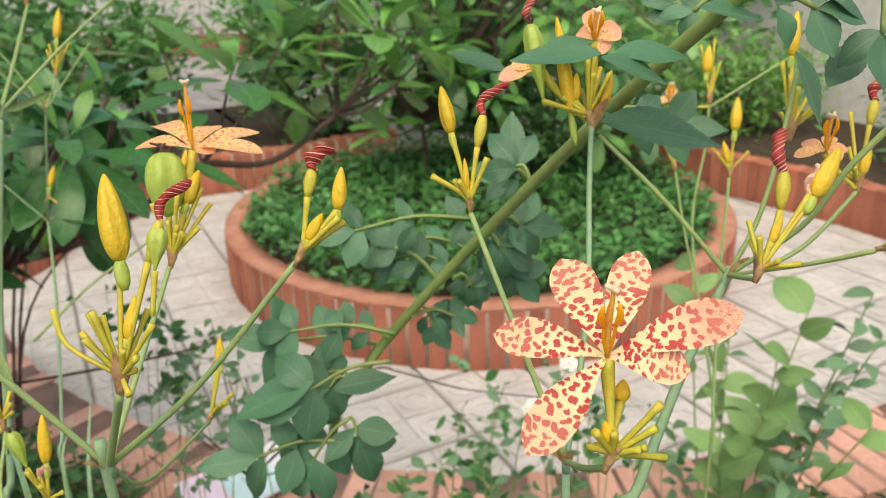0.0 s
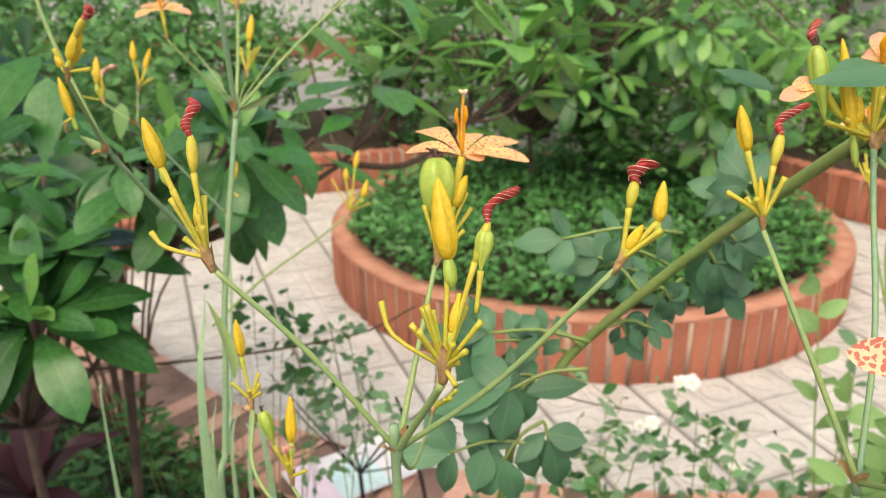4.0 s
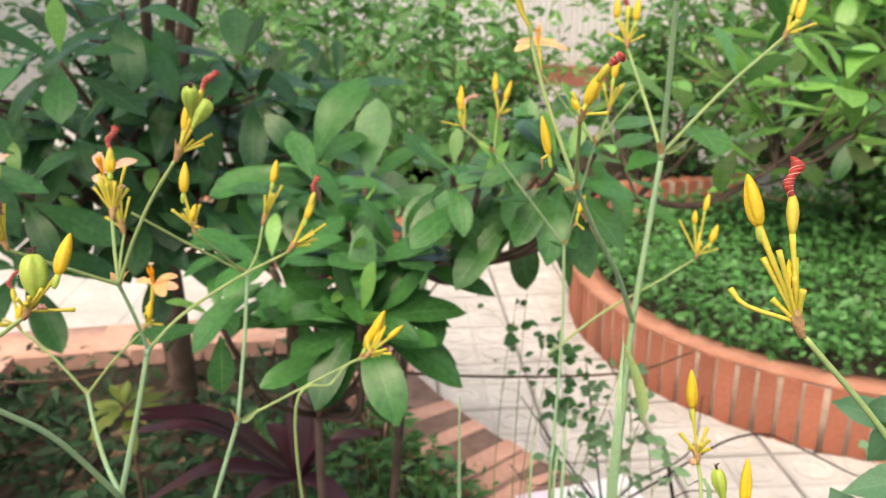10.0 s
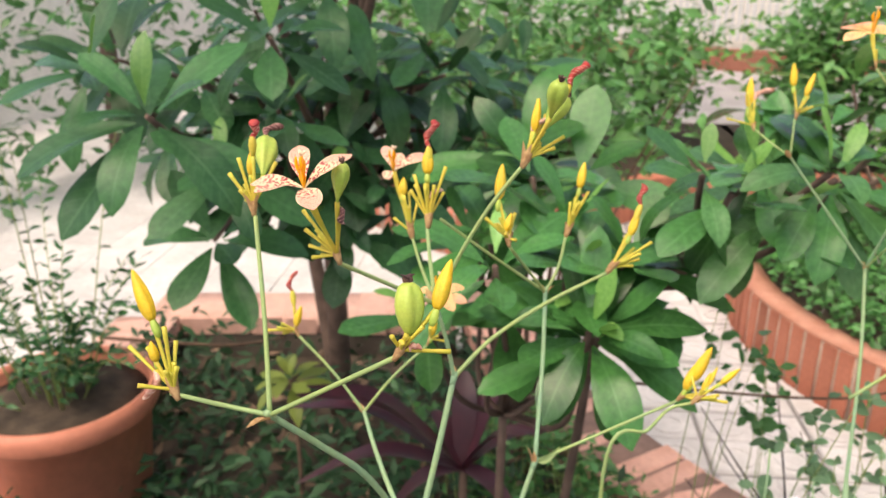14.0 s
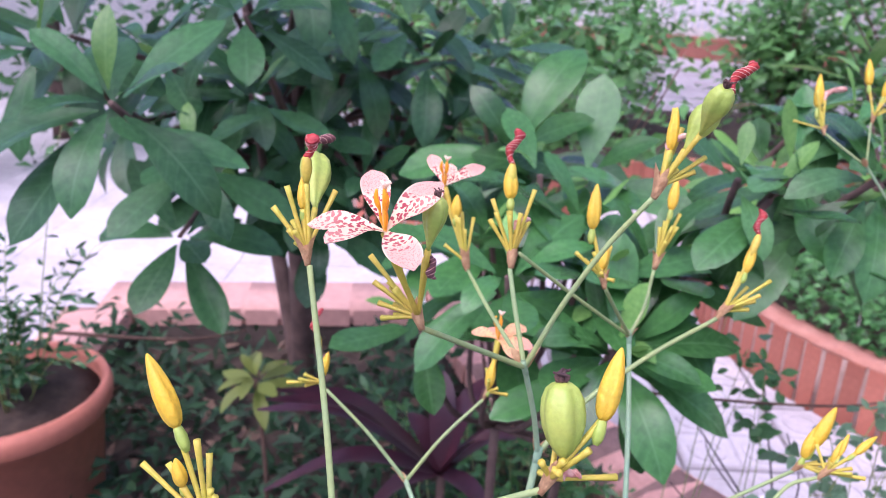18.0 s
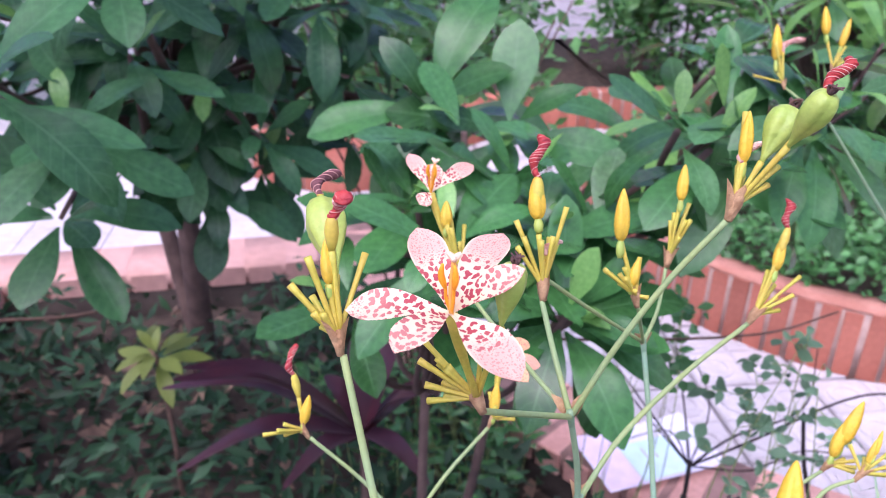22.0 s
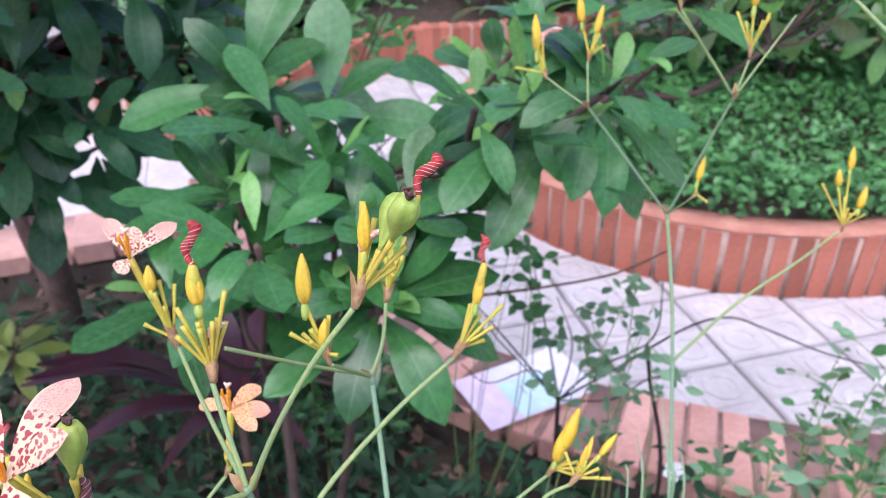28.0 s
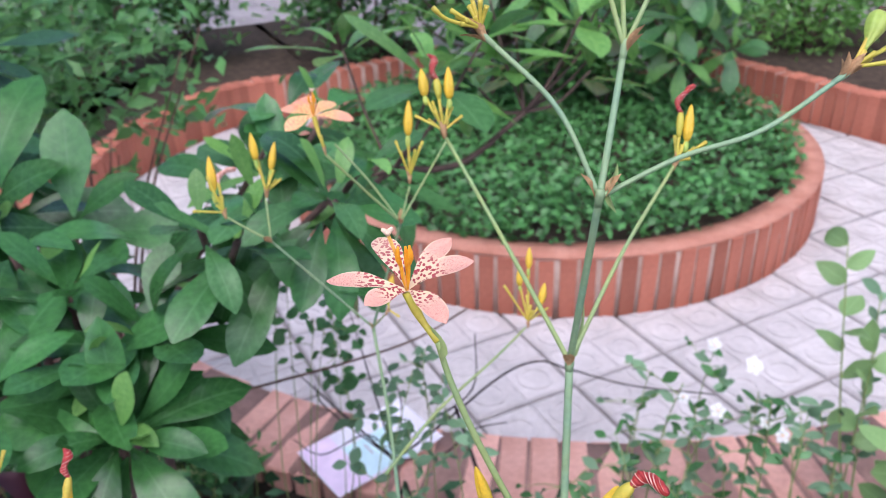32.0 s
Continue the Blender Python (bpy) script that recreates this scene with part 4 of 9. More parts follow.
flower("a", (0.0311, 0.2218, 1.2585), (0.0319, 0.2300, 1.2790), (-0.1222, -0.8660, 0.4849), ((0.0315, 0.2347, 1.2873), (0.0391, 0.2310, 1.2825), (0.0362, 0.2284, 1.2771), (0.0269, 0.2317, 1.2808)), 0.0077, PETAL_PLAIN, 0.60)
flower("a", (0.0290, 0.2218, 1.2586), (0.0163, 0.2265, 1.2723), (-0.0487, -0.6489, 0.7593), ((0.0046, 0.2247, 1.2699), (0.0084, 0.2284, 1.2734), (0.0116, 0.2288, 1.2739)), 0.0064, PETAL_PLAIN, 0.00)
lily("r", (0.0412, 0.2331, 0.0800), "blackberry lily with forked stalks, golden buds and wine-red spent flowers")
stalk("r", ((0.0412, 0.2331, 0.0800), (0.0383, 0.2113, 0.5006), (0.0354, 0.1895, 0.9212), (0.0340, 0.1786, 1.1315), (0.0448, 0.1894, 1.1573), (0.0557, 0.2002, 1.1831), (0.0657, 0.2088, 1.2035), (0.0712, 0.2131, 1.2137)), 0.0020, 0.0013)
stalk("r", ((0.0712, 0.2131, 1.2137), (0.0536, 0.2201, 1.2336), (0.0340, 0.2266, 1.2525)), 0.0008, 0.0007, False)
stalk("r", ((0.0712, 0.2131, 1.2137), (0.0799, 0.2194, 1.2284), (0.0858, 0.2263, 1.2451), (0.0917, 0.2357, 1.2679)), 0.0008, 0.0007, False)
stalk("r", ((0.0712, 0.2131, 1.2137), (0.0700, 0.1989, 1.2193), (0.0688, 0.1846, 1.2250)), 0.0008, 0.0007, False)
spray("r", (0.0688, 0.1846, 1.2250), (0.3734, 0.3586, 0.8555), 1.00)
stub("r", (0.0700, 0.1857, 1.2275), (0.0689, 0.1953, 1.2368))
stub("r", (0.0700, 0.1857, 1.2275), (0.0809, 0.1887, 1.2274))
stub("r", (0.0700, 0.1857, 1.2275), (0.0691, 0.1866, 1.2357))
stub("r", (0.0700, 0.1857, 1.2275), (0.0686, 0.1861, 1.2360))
stub("r", (0.0700, 0.1857, 1.2275), (0.0743, 0.1862, 1.2292))
stub("r", (0.0700, 0.1857, 1.2275), (0.0691, 0.1928, 1.2324))
stub("r", (0.0700, 0.1857, 1.2275), (0.0731, 0.1823, 1.2311))
bud("r", (0.0700, 0.1857, 1.2275), (0.0835, 0.1929, 1.2439), (0.0909, 0.1991, 1.2551), 0.0054)
twist("r", (0.0700, 0.1857, 1.2275), (0.0761, 0.1950, 1.2500), (0.0729, 0.1997, 1.2596), 0.0021)
bud("r", (0.0700, 0.1857, 1.2275), (0.0727, 0.1882, 1.2335), (0.0757, 0.1914, 1.2407), 0.0026)
twist("r", (0.0700, 0.1857, 1.2275), (0.0824, 0.1931, 1.2446), (0.0857, 0.1971, 1.2515), 0.0013, TWIST_PALE, False)
stalk("r", ((0.0712, 0.2131, 1.2137), (0.0877, 0.2068, 1.2312), (0.0958, 0.2036, 1.2481), (0.1036, 0.2006, 1.2607)), 0.0008, 0.0009, False)
stalk("r", ((0.0712, 0.2131, 1.2137), (0.0874, 0.1988, 1.2231), (0.0991, 0.1886, 1.2310)), 0.0006, 0.0007, False)
spray("r", (0.1000, 0.1888, 1.2315), (0.9929, 0.0839, 0.0842), 0.80)
stub("r", (0.1030, 0.1891, 1.2318), (0.1044, 0.1931, 1.2329))
stub("r", (0.1030, 0.1891, 1.2318), (0.1046, 0.1904, 1.2286))
stub("r", (0.1030, 0.1891, 1.2318), (0.1007, 0.1869, 1.2332))
stub("r", (0.1030, 0.1891, 1.2318), (0.1051, 0.1935, 1.2282))
stub("r", (0.1030, 0.1891, 1.2318), (0.1032, 0.1907, 1.2308))
stalk("r", ((0.0875, 0.2322, 1.2067), (0.1027, 0.2361, 1.2147), (0.1180, 0.2427, 1.2293)), 0.0008, 0.0007, False)
spray("r", (0.1184, 0.2427, 1.2293), (0.1124, 0.3716, 0.9216), 0.90)
stub("r", (0.1187, 0.2438, 1.2320), (0.1188, 0.2572, 1.2514))
stub("r", (0.1187, 0.2438, 1.2320), (0.1215, 0.2459, 1.2376))
stub("r", (0.1187, 0.2438, 1.2320), (0.1161, 0.2468, 1.2336))
stub("r", (0.1187, 0.2438, 1.2320), (0.1168, 0.2504, 1.2417))
stub("r", (0.1187, 0.2438, 1.2320), (0.1165, 0.2481, 1.2356))
stub("r", (0.1187, 0.2438, 1.2320), (0.1153, 0.2416, 1.2376))
stub("r", (0.1187, 0.2438, 1.2320), (0.1174, 0.2475, 1.2324))
twist("r", (0.1187, 0.2438, 1.2320), (0.1241, 0.2536, 1.2560), (0.1271, 0.2579, 1.2638), 0.0023)
bud("r", (0.1187, 0.2438, 1.2320), (0.1198, 0.2448, 1.2342), (0.1227, 0.2488, 1.2432), 0.0036)
flower("r", (0.1180, 0.2430, 1.2301), (0.1086, 0.2471, 1.2414), (-0.1695, -0.3852, 0.9071), ((0.0991, 0.2479, 1.2400), (0.1034, 0.2535, 1.2432), (0.1122, 0.2537, 1.2449), (0.1150, 0.2468, 1.2425), (0.1118, 0.2425, 1.2401)), 0.0061, PETAL_PLAIN, 0.80)
spray("r", (0.0969, 0.2480, 1.2454), (0.1467, 0.3714, 0.9168), 1.20)
stub("r", (0.0973, 0.2491, 1.2481), (0.0959, 0.2593, 1.2676))
stub("r", (0.0973, 0.2491, 1.2481), (0.0988, 0.2563, 1.2645))
stub("r", (0.0973, 0.2491, 1.2481), (0.1072, 0.2604, 1.2601))
stub("r", (0.0973, 0.2491, 1.2481), (0.1068, 0.2527, 1.2543))
stub("r", (0.0973, 0.2491, 1.2481), (0.0932, 0.2485, 1.2536))
stub("r", (0.0973, 0.2491, 1.2481), (0.1040, 0.2499, 1.2558))
stub("r", (0.0973, 0.2491, 1.2481), (0.0977, 0.2545, 1.2613))
stub("r", (0.0973, 0.2491, 1.2481), (0.1023, 0.2573, 1.2533))
stub("r", (0.0973, 0.2491, 1.2481), (0.0965, 0.2530, 1.2647))
stub("r", (0.0973, 0.2491, 1.2481), (0.0970, 0.2505, 1.2564))
stub("r", (0.0973, 0.2491, 1.2481), (0.0983, 0.2497, 1.2614))
bud("r", (0.0973, 0.2491, 1.2481), (0.0978, 0.2577, 1.2696), (0.0998, 0.2627, 1.2829), 0.0043)
lily("f", (0.1303, 0.3758, 0.0800), "slender blackberry lily with small yellow buds")
stalk("f", ((0.1303, 0.3758, 0.0800), (0.1263, 0.3673, 0.4678), (0.1223, 0.3588, 0.8556), (0.1204, 0.3546, 1.0495), (0.1222, 0.3657, 1.0773), (0.1266, 0.3913, 1.1414), (0.1314, 0.4087, 1.1845)), 0.0011, 0.0008, False)
spray("f", (0.1320, 0.4091, 1.1853), (0.0165, 0.3697, 0.9290), 1.10)
stub("f", (0.1320, 0.4102, 1.1881), (0.1215, 0.4110, 1.2003))
stub("f", (0.1320, 0.4102, 1.1881), (0.1411, 0.4119, 1.1980))
stub("f", (0.1320, 0.4102, 1.1881), (0.1313, 0.4182, 1.1930))
stub("f", (0.1320, 0.4102, 1.1881), (0.1244, 0.4121, 1.1977))
stub("f", (0.1320, 0.4102, 1.1881), (0.1355, 0.4191, 1.1951))
bud("f", (0.1320, 0.4102, 1.1881), (0.1345, 0.4180, 1.2076), (0.1370, 0.4264, 1.2239), 0.0066)
bud("f", (0.1320, 0.4102, 1.1881), (0.1308, 0.4115, 1.1915), (0.1286, 0.4162, 1.2026), 0.0042)
stalk("f", ((0.1310, 0.3919, 1.0608), (0.1197, 0.4247, 1.1448), (0.1274, 0.4440, 1.1924), (0.1298, 0.4530, 1.2148)), 0.0009, 0.0007, False)
spray("f", (0.1298, 0.4532, 1.2154), (0.0445, 0.3706, 0.9277), 1.20)
stub("f", (0.1300, 0.4543, 1.2182), (0.1264, 0.4695, 1.2457))
stub("f", (0.1300, 0.4543, 1.2182), (0.1341, 0.4695, 1.2488))
stub("f", (0.1300, 0.4543, 1.2182), (0.1356, 0.4595, 1.2375))
stub("f", (0.1300, 0.4543, 1.2182), (0.1328, 0.4608, 1.2343))
stub("f", (0.1300, 0.4543, 1.2182), (0.1341, 0.4659, 1.2307))
stub("f", (0.1300, 0.4543, 1.2182), (0.1332, 0.4601, 1.2316))
stub("f", (0.1300, 0.4543, 1.2182), (0.1332, 0.4638, 1.2298))
bud("f", (0.1300, 0.4543, 1.2182), (0.1283, 0.4595, 1.2313), (0.1305, 0.4670, 1.2460), 0.0064)
flower("f", (0.1298, 0.4524, 1.2133), (0.1073, 0.4526, 1.2168), (-0.1163, -0.4884, 0.8649), ((0.0933, 0.4533, 1.2153), (0.1014, 0.4547, 1.2172), (0.1107, 0.4627, 1.2230), (0.1119, 0.4518, 1.2169)), 0.0084, PETAL_PLAIN, 0.70)
stalk("f", ((0.1298, 0.4524, 1.2133), (0.1508, 0.4580, 1.2248), (0.1766, 0.4650, 1.2391)), 0.0007, 0.0007, False)
stalk("f", ((0.1311, 0.3990, 1.0788), (0.1165, 0.4234, 1.1419), (0.1103, 0.4379, 1.1794)), 0.0008, 0.0007, False)
spray("f", (0.1103, 0.4382, 1.1800), (-0.1587, 0.3574, 0.9204), 1.10)
stub("f", (0.1098, 0.4392, 1.1828), (0.0997, 0.4492, 1.2030))
stub("f", (0.1098, 0.4392, 1.1828), (0.1085, 0.4515, 1.1991))
stub("f", (0.1098, 0.4392, 1.1828), (0.1141, 0.4476, 1.1983))
stub("f", (0.1098, 0.4392, 1.1828), (0.1074, 0.4486, 1.1948))
stub("f", (0.1098, 0.4392, 1.1828), (0.1106, 0.4471, 1.1913))
stub("f", (0.1098, 0.4392, 1.1828), (0.1084, 0.4422, 1.1913))
stub("f", (0.1098, 0.4392, 1.1828), (0.1112, 0.4438, 1.1880))
lily("b", (-0.0767, 0.1833, 0.0800), "blackberry lily with an orange flower above a green pod")
stalk("b", ((-0.0767, 0.1833, 0.0800), (-0.0887, 0.1733, 0.7500), (-0.0967, 0.1633, 1.1527), (-0.0967, 0.1633, 1.1827)), 0.0018, 0.0013)
stalk("b", ((-0.0967, 0.1633, 1.1827), (-0.0889, 0.1551, 1.1985), (-0.0812, 0.1469, 1.2142)), 0.0010, 0.0010, False)
spray("b", (-0.0809, 0.1474, 1.2154), (0.0377, 0.3704, 0.9281), 1.35)
stub("b", (-0.0808, 0.1485, 1.2182), (-0.0974, 0.1556, 1.2312), bend=-0.0040)
stub("b", (-0.0808, 0.1485, 1.2182), (-0.0859, 0.1495, 1.2332))
stub("b", (-0.0808, 0.1485, 1.2182), (-0.0839, 0.1511, 1.2318))
stub("b", (-0.0808, 0.1485, 1.2182), (-0.0769, 0.1587, 1.2297))
stub("b", (-0.0808, 0.1485, 1.2182), (-0.0720, 0.1493, 1.2306))
stub("b", (-0.0808, 0.1485, 1.2182), (-0.0781, 0.1564, 1.2340))
stub("b", (-0.0808, 0.1485, 1.2182), (-0.0771, 0.1483, 1.2199))
stub("b", (-0.0808, 0.1485, 1.2182), (-0.0773, 0.1436, 1.2163))
stub("b", (-0.0808, 0.1485, 1.2182), (-0.0812, 0.1545, 1.2293))
stub("b", (-0.0808, 0.1485, 1.2182), (-0.0750, 0.1454, 1.2246))
stub("b", (-0.0808, 0.1485, 1.2182), (-0.0783, 0.1466, 1.2258))
stub("b", (-0.0808, 0.1485, 1.2182), (-0.0891, 0.1505, 1.2281))
stub("b", (-0.0808, 0.1485, 1.2182), (-0.0849, 0.1490, 1.2340))
stub("b", (-0.0808, 0.1485, 1.2182), (-0.0865, 0.1466, 1.2285))
bud("b", (-0.0808, 0.1485, 1.2182), (-0.0811, 0.1580, 1.2420), (-0.0846, 0.1652, 1.2600), 0.0068)
twist("b", (-0.0808, 0.1485, 1.2182), (-0.0720, 0.1616, 1.2500), (-0.0679, 0.1664, 1.2590), 0.0016)
bud("b", (-0.0808, 0.1485, 1.2182), (-0.0794, 0.1516, 1.2259), (-0.0779, 0.1561, 1.2344), 0.0028)
pod("b", (-0.0738, 0.1537, 1.2304), (-0.0732, 0.1574, 1.2398), (-0.0724, 0.1611, 1.2489), 0.0048, False)
stalk("b", ((-0.0967, 0.1633, 1.1827), (-0.0692, 0.1613, 1.2079), (-0.0421, 0.1604, 1.2404)), 0.0009, 0.0007, False)
spray("b", (-0.0420, 0.1603, 1.2403), (0.4771, 0.3451, 0.8082), 0.80)
stub("b", (-0.0406, 0.1614, 1.2427), (-0.0318, 0.1679, 1.2473))
stub("b", (-0.0406, 0.1614, 1.2427), (-0.0319, 0.1621, 1.2504))
stub("b", (-0.0406, 0.1614, 1.2427), (-0.0357, 0.1685, 1.2446))
stub("b", (-0.0406, 0.1614, 1.2427), (-0.0378, 0.1658, 1.2435))
stub("b", (-0.0406, 0.1614, 1.2427), (-0.0393, 0.1661, 1.2428))
twist("b", (-0.0406, 0.1614, 1.2427), (-0.0383, 0.1682, 1.2597), (-0.0365, 0.1712, 1.2644), 0.0024)
bud("b", (-0.0406, 0.1614, 1.2427), (-0.0326, 0.1651, 1.2511), (-0.0317, 0.1685, 1.2601), 0.0035)
bud("b", (-0.0406, 0.1614, 1.2427), (-0.0393, 0.1623, 1.2450), (-0.0360, 0.1643, 1.2506), 0.0028)
stalk("b", ((-0.0967, 0.1633, 1.1827), (-0.0958, 0.1893, 1.1995), (-0.0949, 0.2154, 1.2163)), 0.0009, 0.0008, False)
spray("b", (-0.0945, 0.2156, 1.2166), (0.2024, 0.4040, 0.8921), 1.00)
stub("b", (-0.0939, 0.2168, 1.2193), (-0.0987, 0.2191, 1.2354))
stub("b", (-0.0939, 0.2168, 1.2193), (-0.0862, 0.2277, 1.2374))
stub("b", (-0.0939, 0.2168, 1.2193), (-0.0850, 0.2301, 1.2314))
stub("b", (-0.0939, 0.2168, 1.2193), (-0.0860, 0.2202, 1.2271))
stub("b", (-0.0939, 0.2168, 1.2193), (-0.0906, 0.2188, 1.2379))
stub("b", (-0.0939, 0.2168, 1.2193), (-0.0927, 0.2271, 1.2279))
stub("b", (-0.0939, 0.2168, 1.2193), (-0.0941, 0.2174, 1.2306))
stub("b", (-0.0939, 0.2168, 1.2193), (-0.0912, 0.2171, 1.2291))
stub("b", (-0.0939, 0.2168, 1.2193), (-0.0888, 0.2154, 1.2270))
stub("b", (-0.0939, 0.2168, 1.2193), (-0.0892, 0.2152, 1.2275))
stub("b", (-0.0939, 0.2168, 1.2193), (-0.0916, 0.2162, 1.2268))
pod("b", (-0.0939, 0.2168, 1.2193), (-0.0950, 0.2209, 1.2305), (-0.0958, 0.2266, 1.2492), 0.0126)
bud("b", (-0.0939, 0.2168, 1.2193), (-0.0898, 0.2236, 1.2337), (-0.0863, 0.2281, 1.2429), 0.0043)
flower("b", (-0.0939, 0.2168, 1.2193), (-0.0880, 0.2301, 1.2491), (0.0052, -0.1739, 0.9848), ((-0.1070, 0.2514, 1.2530), (-0.1071, 0.2332, 1.2497), (-0.0870, 0.2500, 1.2526), (-0.0714, 0.2449, 1.2516), (-0.0665, 0.2293, 1.2488), (-0.0807, 0.2281, 1.2487)), 0.0096, PETAL_PLAIN, 1.40)
stalk("b", ((-0.0967, 0.1633, 1.1827), (-0.1181, 0.1599, 1.2125), (-0.1394, 0.1554, 1.2368)), 0.0009, 0.0007, False)
spray("b", (-0.1403, 0.1554, 1.2375), (-0.4068, 0.2350, 0.8828), 1.10)
stub("b", (-0.1415, 0.1561, 1.2401), (-0.1580, 0.1600, 1.2447), bend=-0.0030)
stub("b", (-0.1415, 0.1561, 1.2401), (-0.1478, 0.1551, 1.2578))
stub("b", (-0.1415, 0.1561, 1.2401), (-0.1442, 0.1636, 1.2538))
stub("b", (-0.1415, 0.1561, 1.2401), (-0.1513, 0.1599, 1.2540))
stub("b", (-0.1415, 0.1561, 1.2401), (-0.1480, 0.1581, 1.2443))
stub("b", (-0.1415, 0.1561, 1.2401), (-0.1439, 0.1608, 1.2499))
stub("b", (-0.1415, 0.1561, 1.2401), (-0.1467, 0.1629, 1.2472))
stub("b", (-0.1415, 0.1561, 1.2401), (-0.1452, 0.1619, 1.2504))
stub("b", (-0.1415, 0.1561, 1.2401), (-0.1439, 0.1605, 1.2467))
stub("b", (-0.1415, 0.1561, 1.2401), (-0.1414, 0.1554, 1.2488))
stub("b", (-0.1415, 0.1561, 1.2401), (-0.1437, 0.1579, 1.2510))
bud("b", (-0.1415, 0.1561, 1.2401), (-0.1533, 0.1612, 1.2614), (-0.1574, 0.1630, 1.2736), 0.0043)
twist("b", (-0.1415, 0.1561, 1.2401), (-0.1468, 0.1657, 1.2682), (-0.1468, 0.1704, 1.2774), 0.0017)
bud("b", (-0.1415, 0.1561, 1.2401), (-0.1442, 0.1583, 1.2475), (-0.1456, 0.1625, 1.2536), 0.0023)
stalk("b", ((-0.0967, 0.1633, 1.1827), (-0.0964, 0.1812, 1.1644), (-0.1026, 0.2469, 1.1402)), 0.0006, 0.0006, False)
spray("b", (-0.1030, 0.2468, 1.1398), (0.2747, 0.3668, 0.8888), 0.80)
stub("b", (-0.1022, 0.2479, 1.1425), (-0.0935, 0.2495, 1.1504))
stub("b", (-0.1022, 0.2479, 1.1425), (-0.0950, 0.2457, 1.1492))
stub("b", (-0.1022, 0.2479, 1.1425), (-0.0971, 0.2451, 1.1487))
stub("b", (-0.1022, 0.2479, 1.1425), (-0.1012, 0.2528, 1.1417))
stub("b", (-0.1022, 0.2479, 1.1425), (-0.0958, 0.2496, 1.1463))
bud("b", (-0.1022, 0.2479, 1.1425), (-0.0987, 0.2549, 1.1598), (-0.0996, 0.2601, 1.1683), 0.0042)
twist("b", (-0.1022, 0.2479, 1.1425), (-0.1004, 0.2541, 1.1579), (-0.1015, 0.2569, 1.1624), 0.0015, TWIST_PALE, False)
stalk("b", ((-0.0967, 0.1633, 1.1227), (-0.1545, 0.1998, 1.1350), (-0.1676, 0.2257, 1.1496)), 0.0007, 0.0007, False)
spray("b", (-0.1679, 0.2260, 1.1506), (-0.1993, 0.3097, 0.9297), 1.00)
stub("b", (-0.1685, 0.2270, 1.1534), (-0.1666, 0.2324, 1.1619))
stub("b", (-0.1685, 0.2270, 1.1534), (-0.1753, 0.2270, 1.1601))
stub("b", (-0.1685, 0.2270, 1.1534), (-0.1643, 0.2274, 1.1565))
stub("b", (-0.1685, 0.2270, 1.1534), (-0.1652, 0.2291, 1.1592))
stub("b", (-0.1685, 0.2270, 1.1534), (-0.1719, 0.2296, 1.1534))
stub("b", (-0.1685, 0.2270, 1.1534), (-0.1676, 0.2283, 1.1556))
stub("b", (-0.1685, 0.2270, 1.1534), (-0.1672, 0.2246, 1.1590))
bud("b", (-0.1685, 0.2270, 1.1534), (-0.1725, 0.2319, 1.1687), (-0.1745, 0.2346, 1.1827), 0.0043)
twist("b", (-0.1685, 0.2270, 1.1534), (-0.1688, 0.2254, 1.1496), (-0.1705, 0.2265, 1.1507), 0.0015, TWIST_PALE, False)
stalk("b", ((-0.0967, 0.1633, 1.1227), (-0.1143, 0.1790, 1.1239), (-0.1319, 0.1947, 1.1250), (-0.1407, 0.2025, 1.1256), (-0.1409, 0.2027, 1.1256), (-0.1490, 0.2121, 1.1274)), 0.0007, 0.0007, False)
spray("b", (-0.1490, 0.2123, 1.1280), (-0.1784, 0.3162, 0.9318), 0.90)
stub("b", (-0.1495, 0.2132, 1.1308), (-0.1435, 0.2129, 1.1343))
stub("b", (-0.1495, 0.2132, 1.1308), (-0.1536, 0.2114, 1.1438))
stub("b", (-0.1495, 0.2132, 1.1308), (-0.1520, 0.2178, 1.1373))
stub("b", (-0.1495, 0.2132, 1.1308), (-0.1494, 0.2104, 1.1388))
stub("b", (-0.1495, 0.2132, 1.1308), (-0.1495, 0.2114, 1.1361))
pod("b", (-0.1495, 0.2132, 1.1308), (-0.1560, 0.2158, 1.1417), (-0.1607, 0.2186, 1.1545), 0.0054)
bud("b", (-0.1495, 0.2132, 1.1308), (-0.1501, 0.2177, 1.1426), (-0.1511, 0.2232, 1.1588), 0.0046)
twist("b", (-0.1495, 0.2132, 1.1308), (-0.1523, 0.2156, 1.1387), (-0.1508, 0.2180, 1.1410), 0.0019, TWIST_PALE, False)
lily("m", (-0.2035, 0.3068, 0.0800), "tall grey-green blackberry lily stalk with forked branches and golden buds")
stalk("m", ((-0.2035, 0.3068, 0.0800), (-0.2055, 0.2916, 0.4727), (-0.2074, 0.2764, 0.8654), (-0.2083, 0.2688, 1.0617), (-0.2092, 0.2788, 1.0899), (-0.2104, 0.2916, 1.1258), (-0.2120, 0.3056, 1.1655), (-0.2103, 0.3341, 1.2403)), 0.0018, 0.0014)
stalk("m", ((-0.2103, 0.3341, 1.2403), (-0.2082, 0.3256, 1.2765), (-0.2062, 0.3171, 1.3126)), 0.0013, 0.0012)
stalk("m", ((-0.2062, 0.3171, 1.3126), (-0.2026, 0.3277, 1.3316), (-0.1990, 0.3384, 1.3506)), 0.0011, 0.0010)
stalk("m", ((-0.1990, 0.3384, 1.3506), (-0.1891, 0.3489, 1.3684)), 0.0008, 0.0007, False)
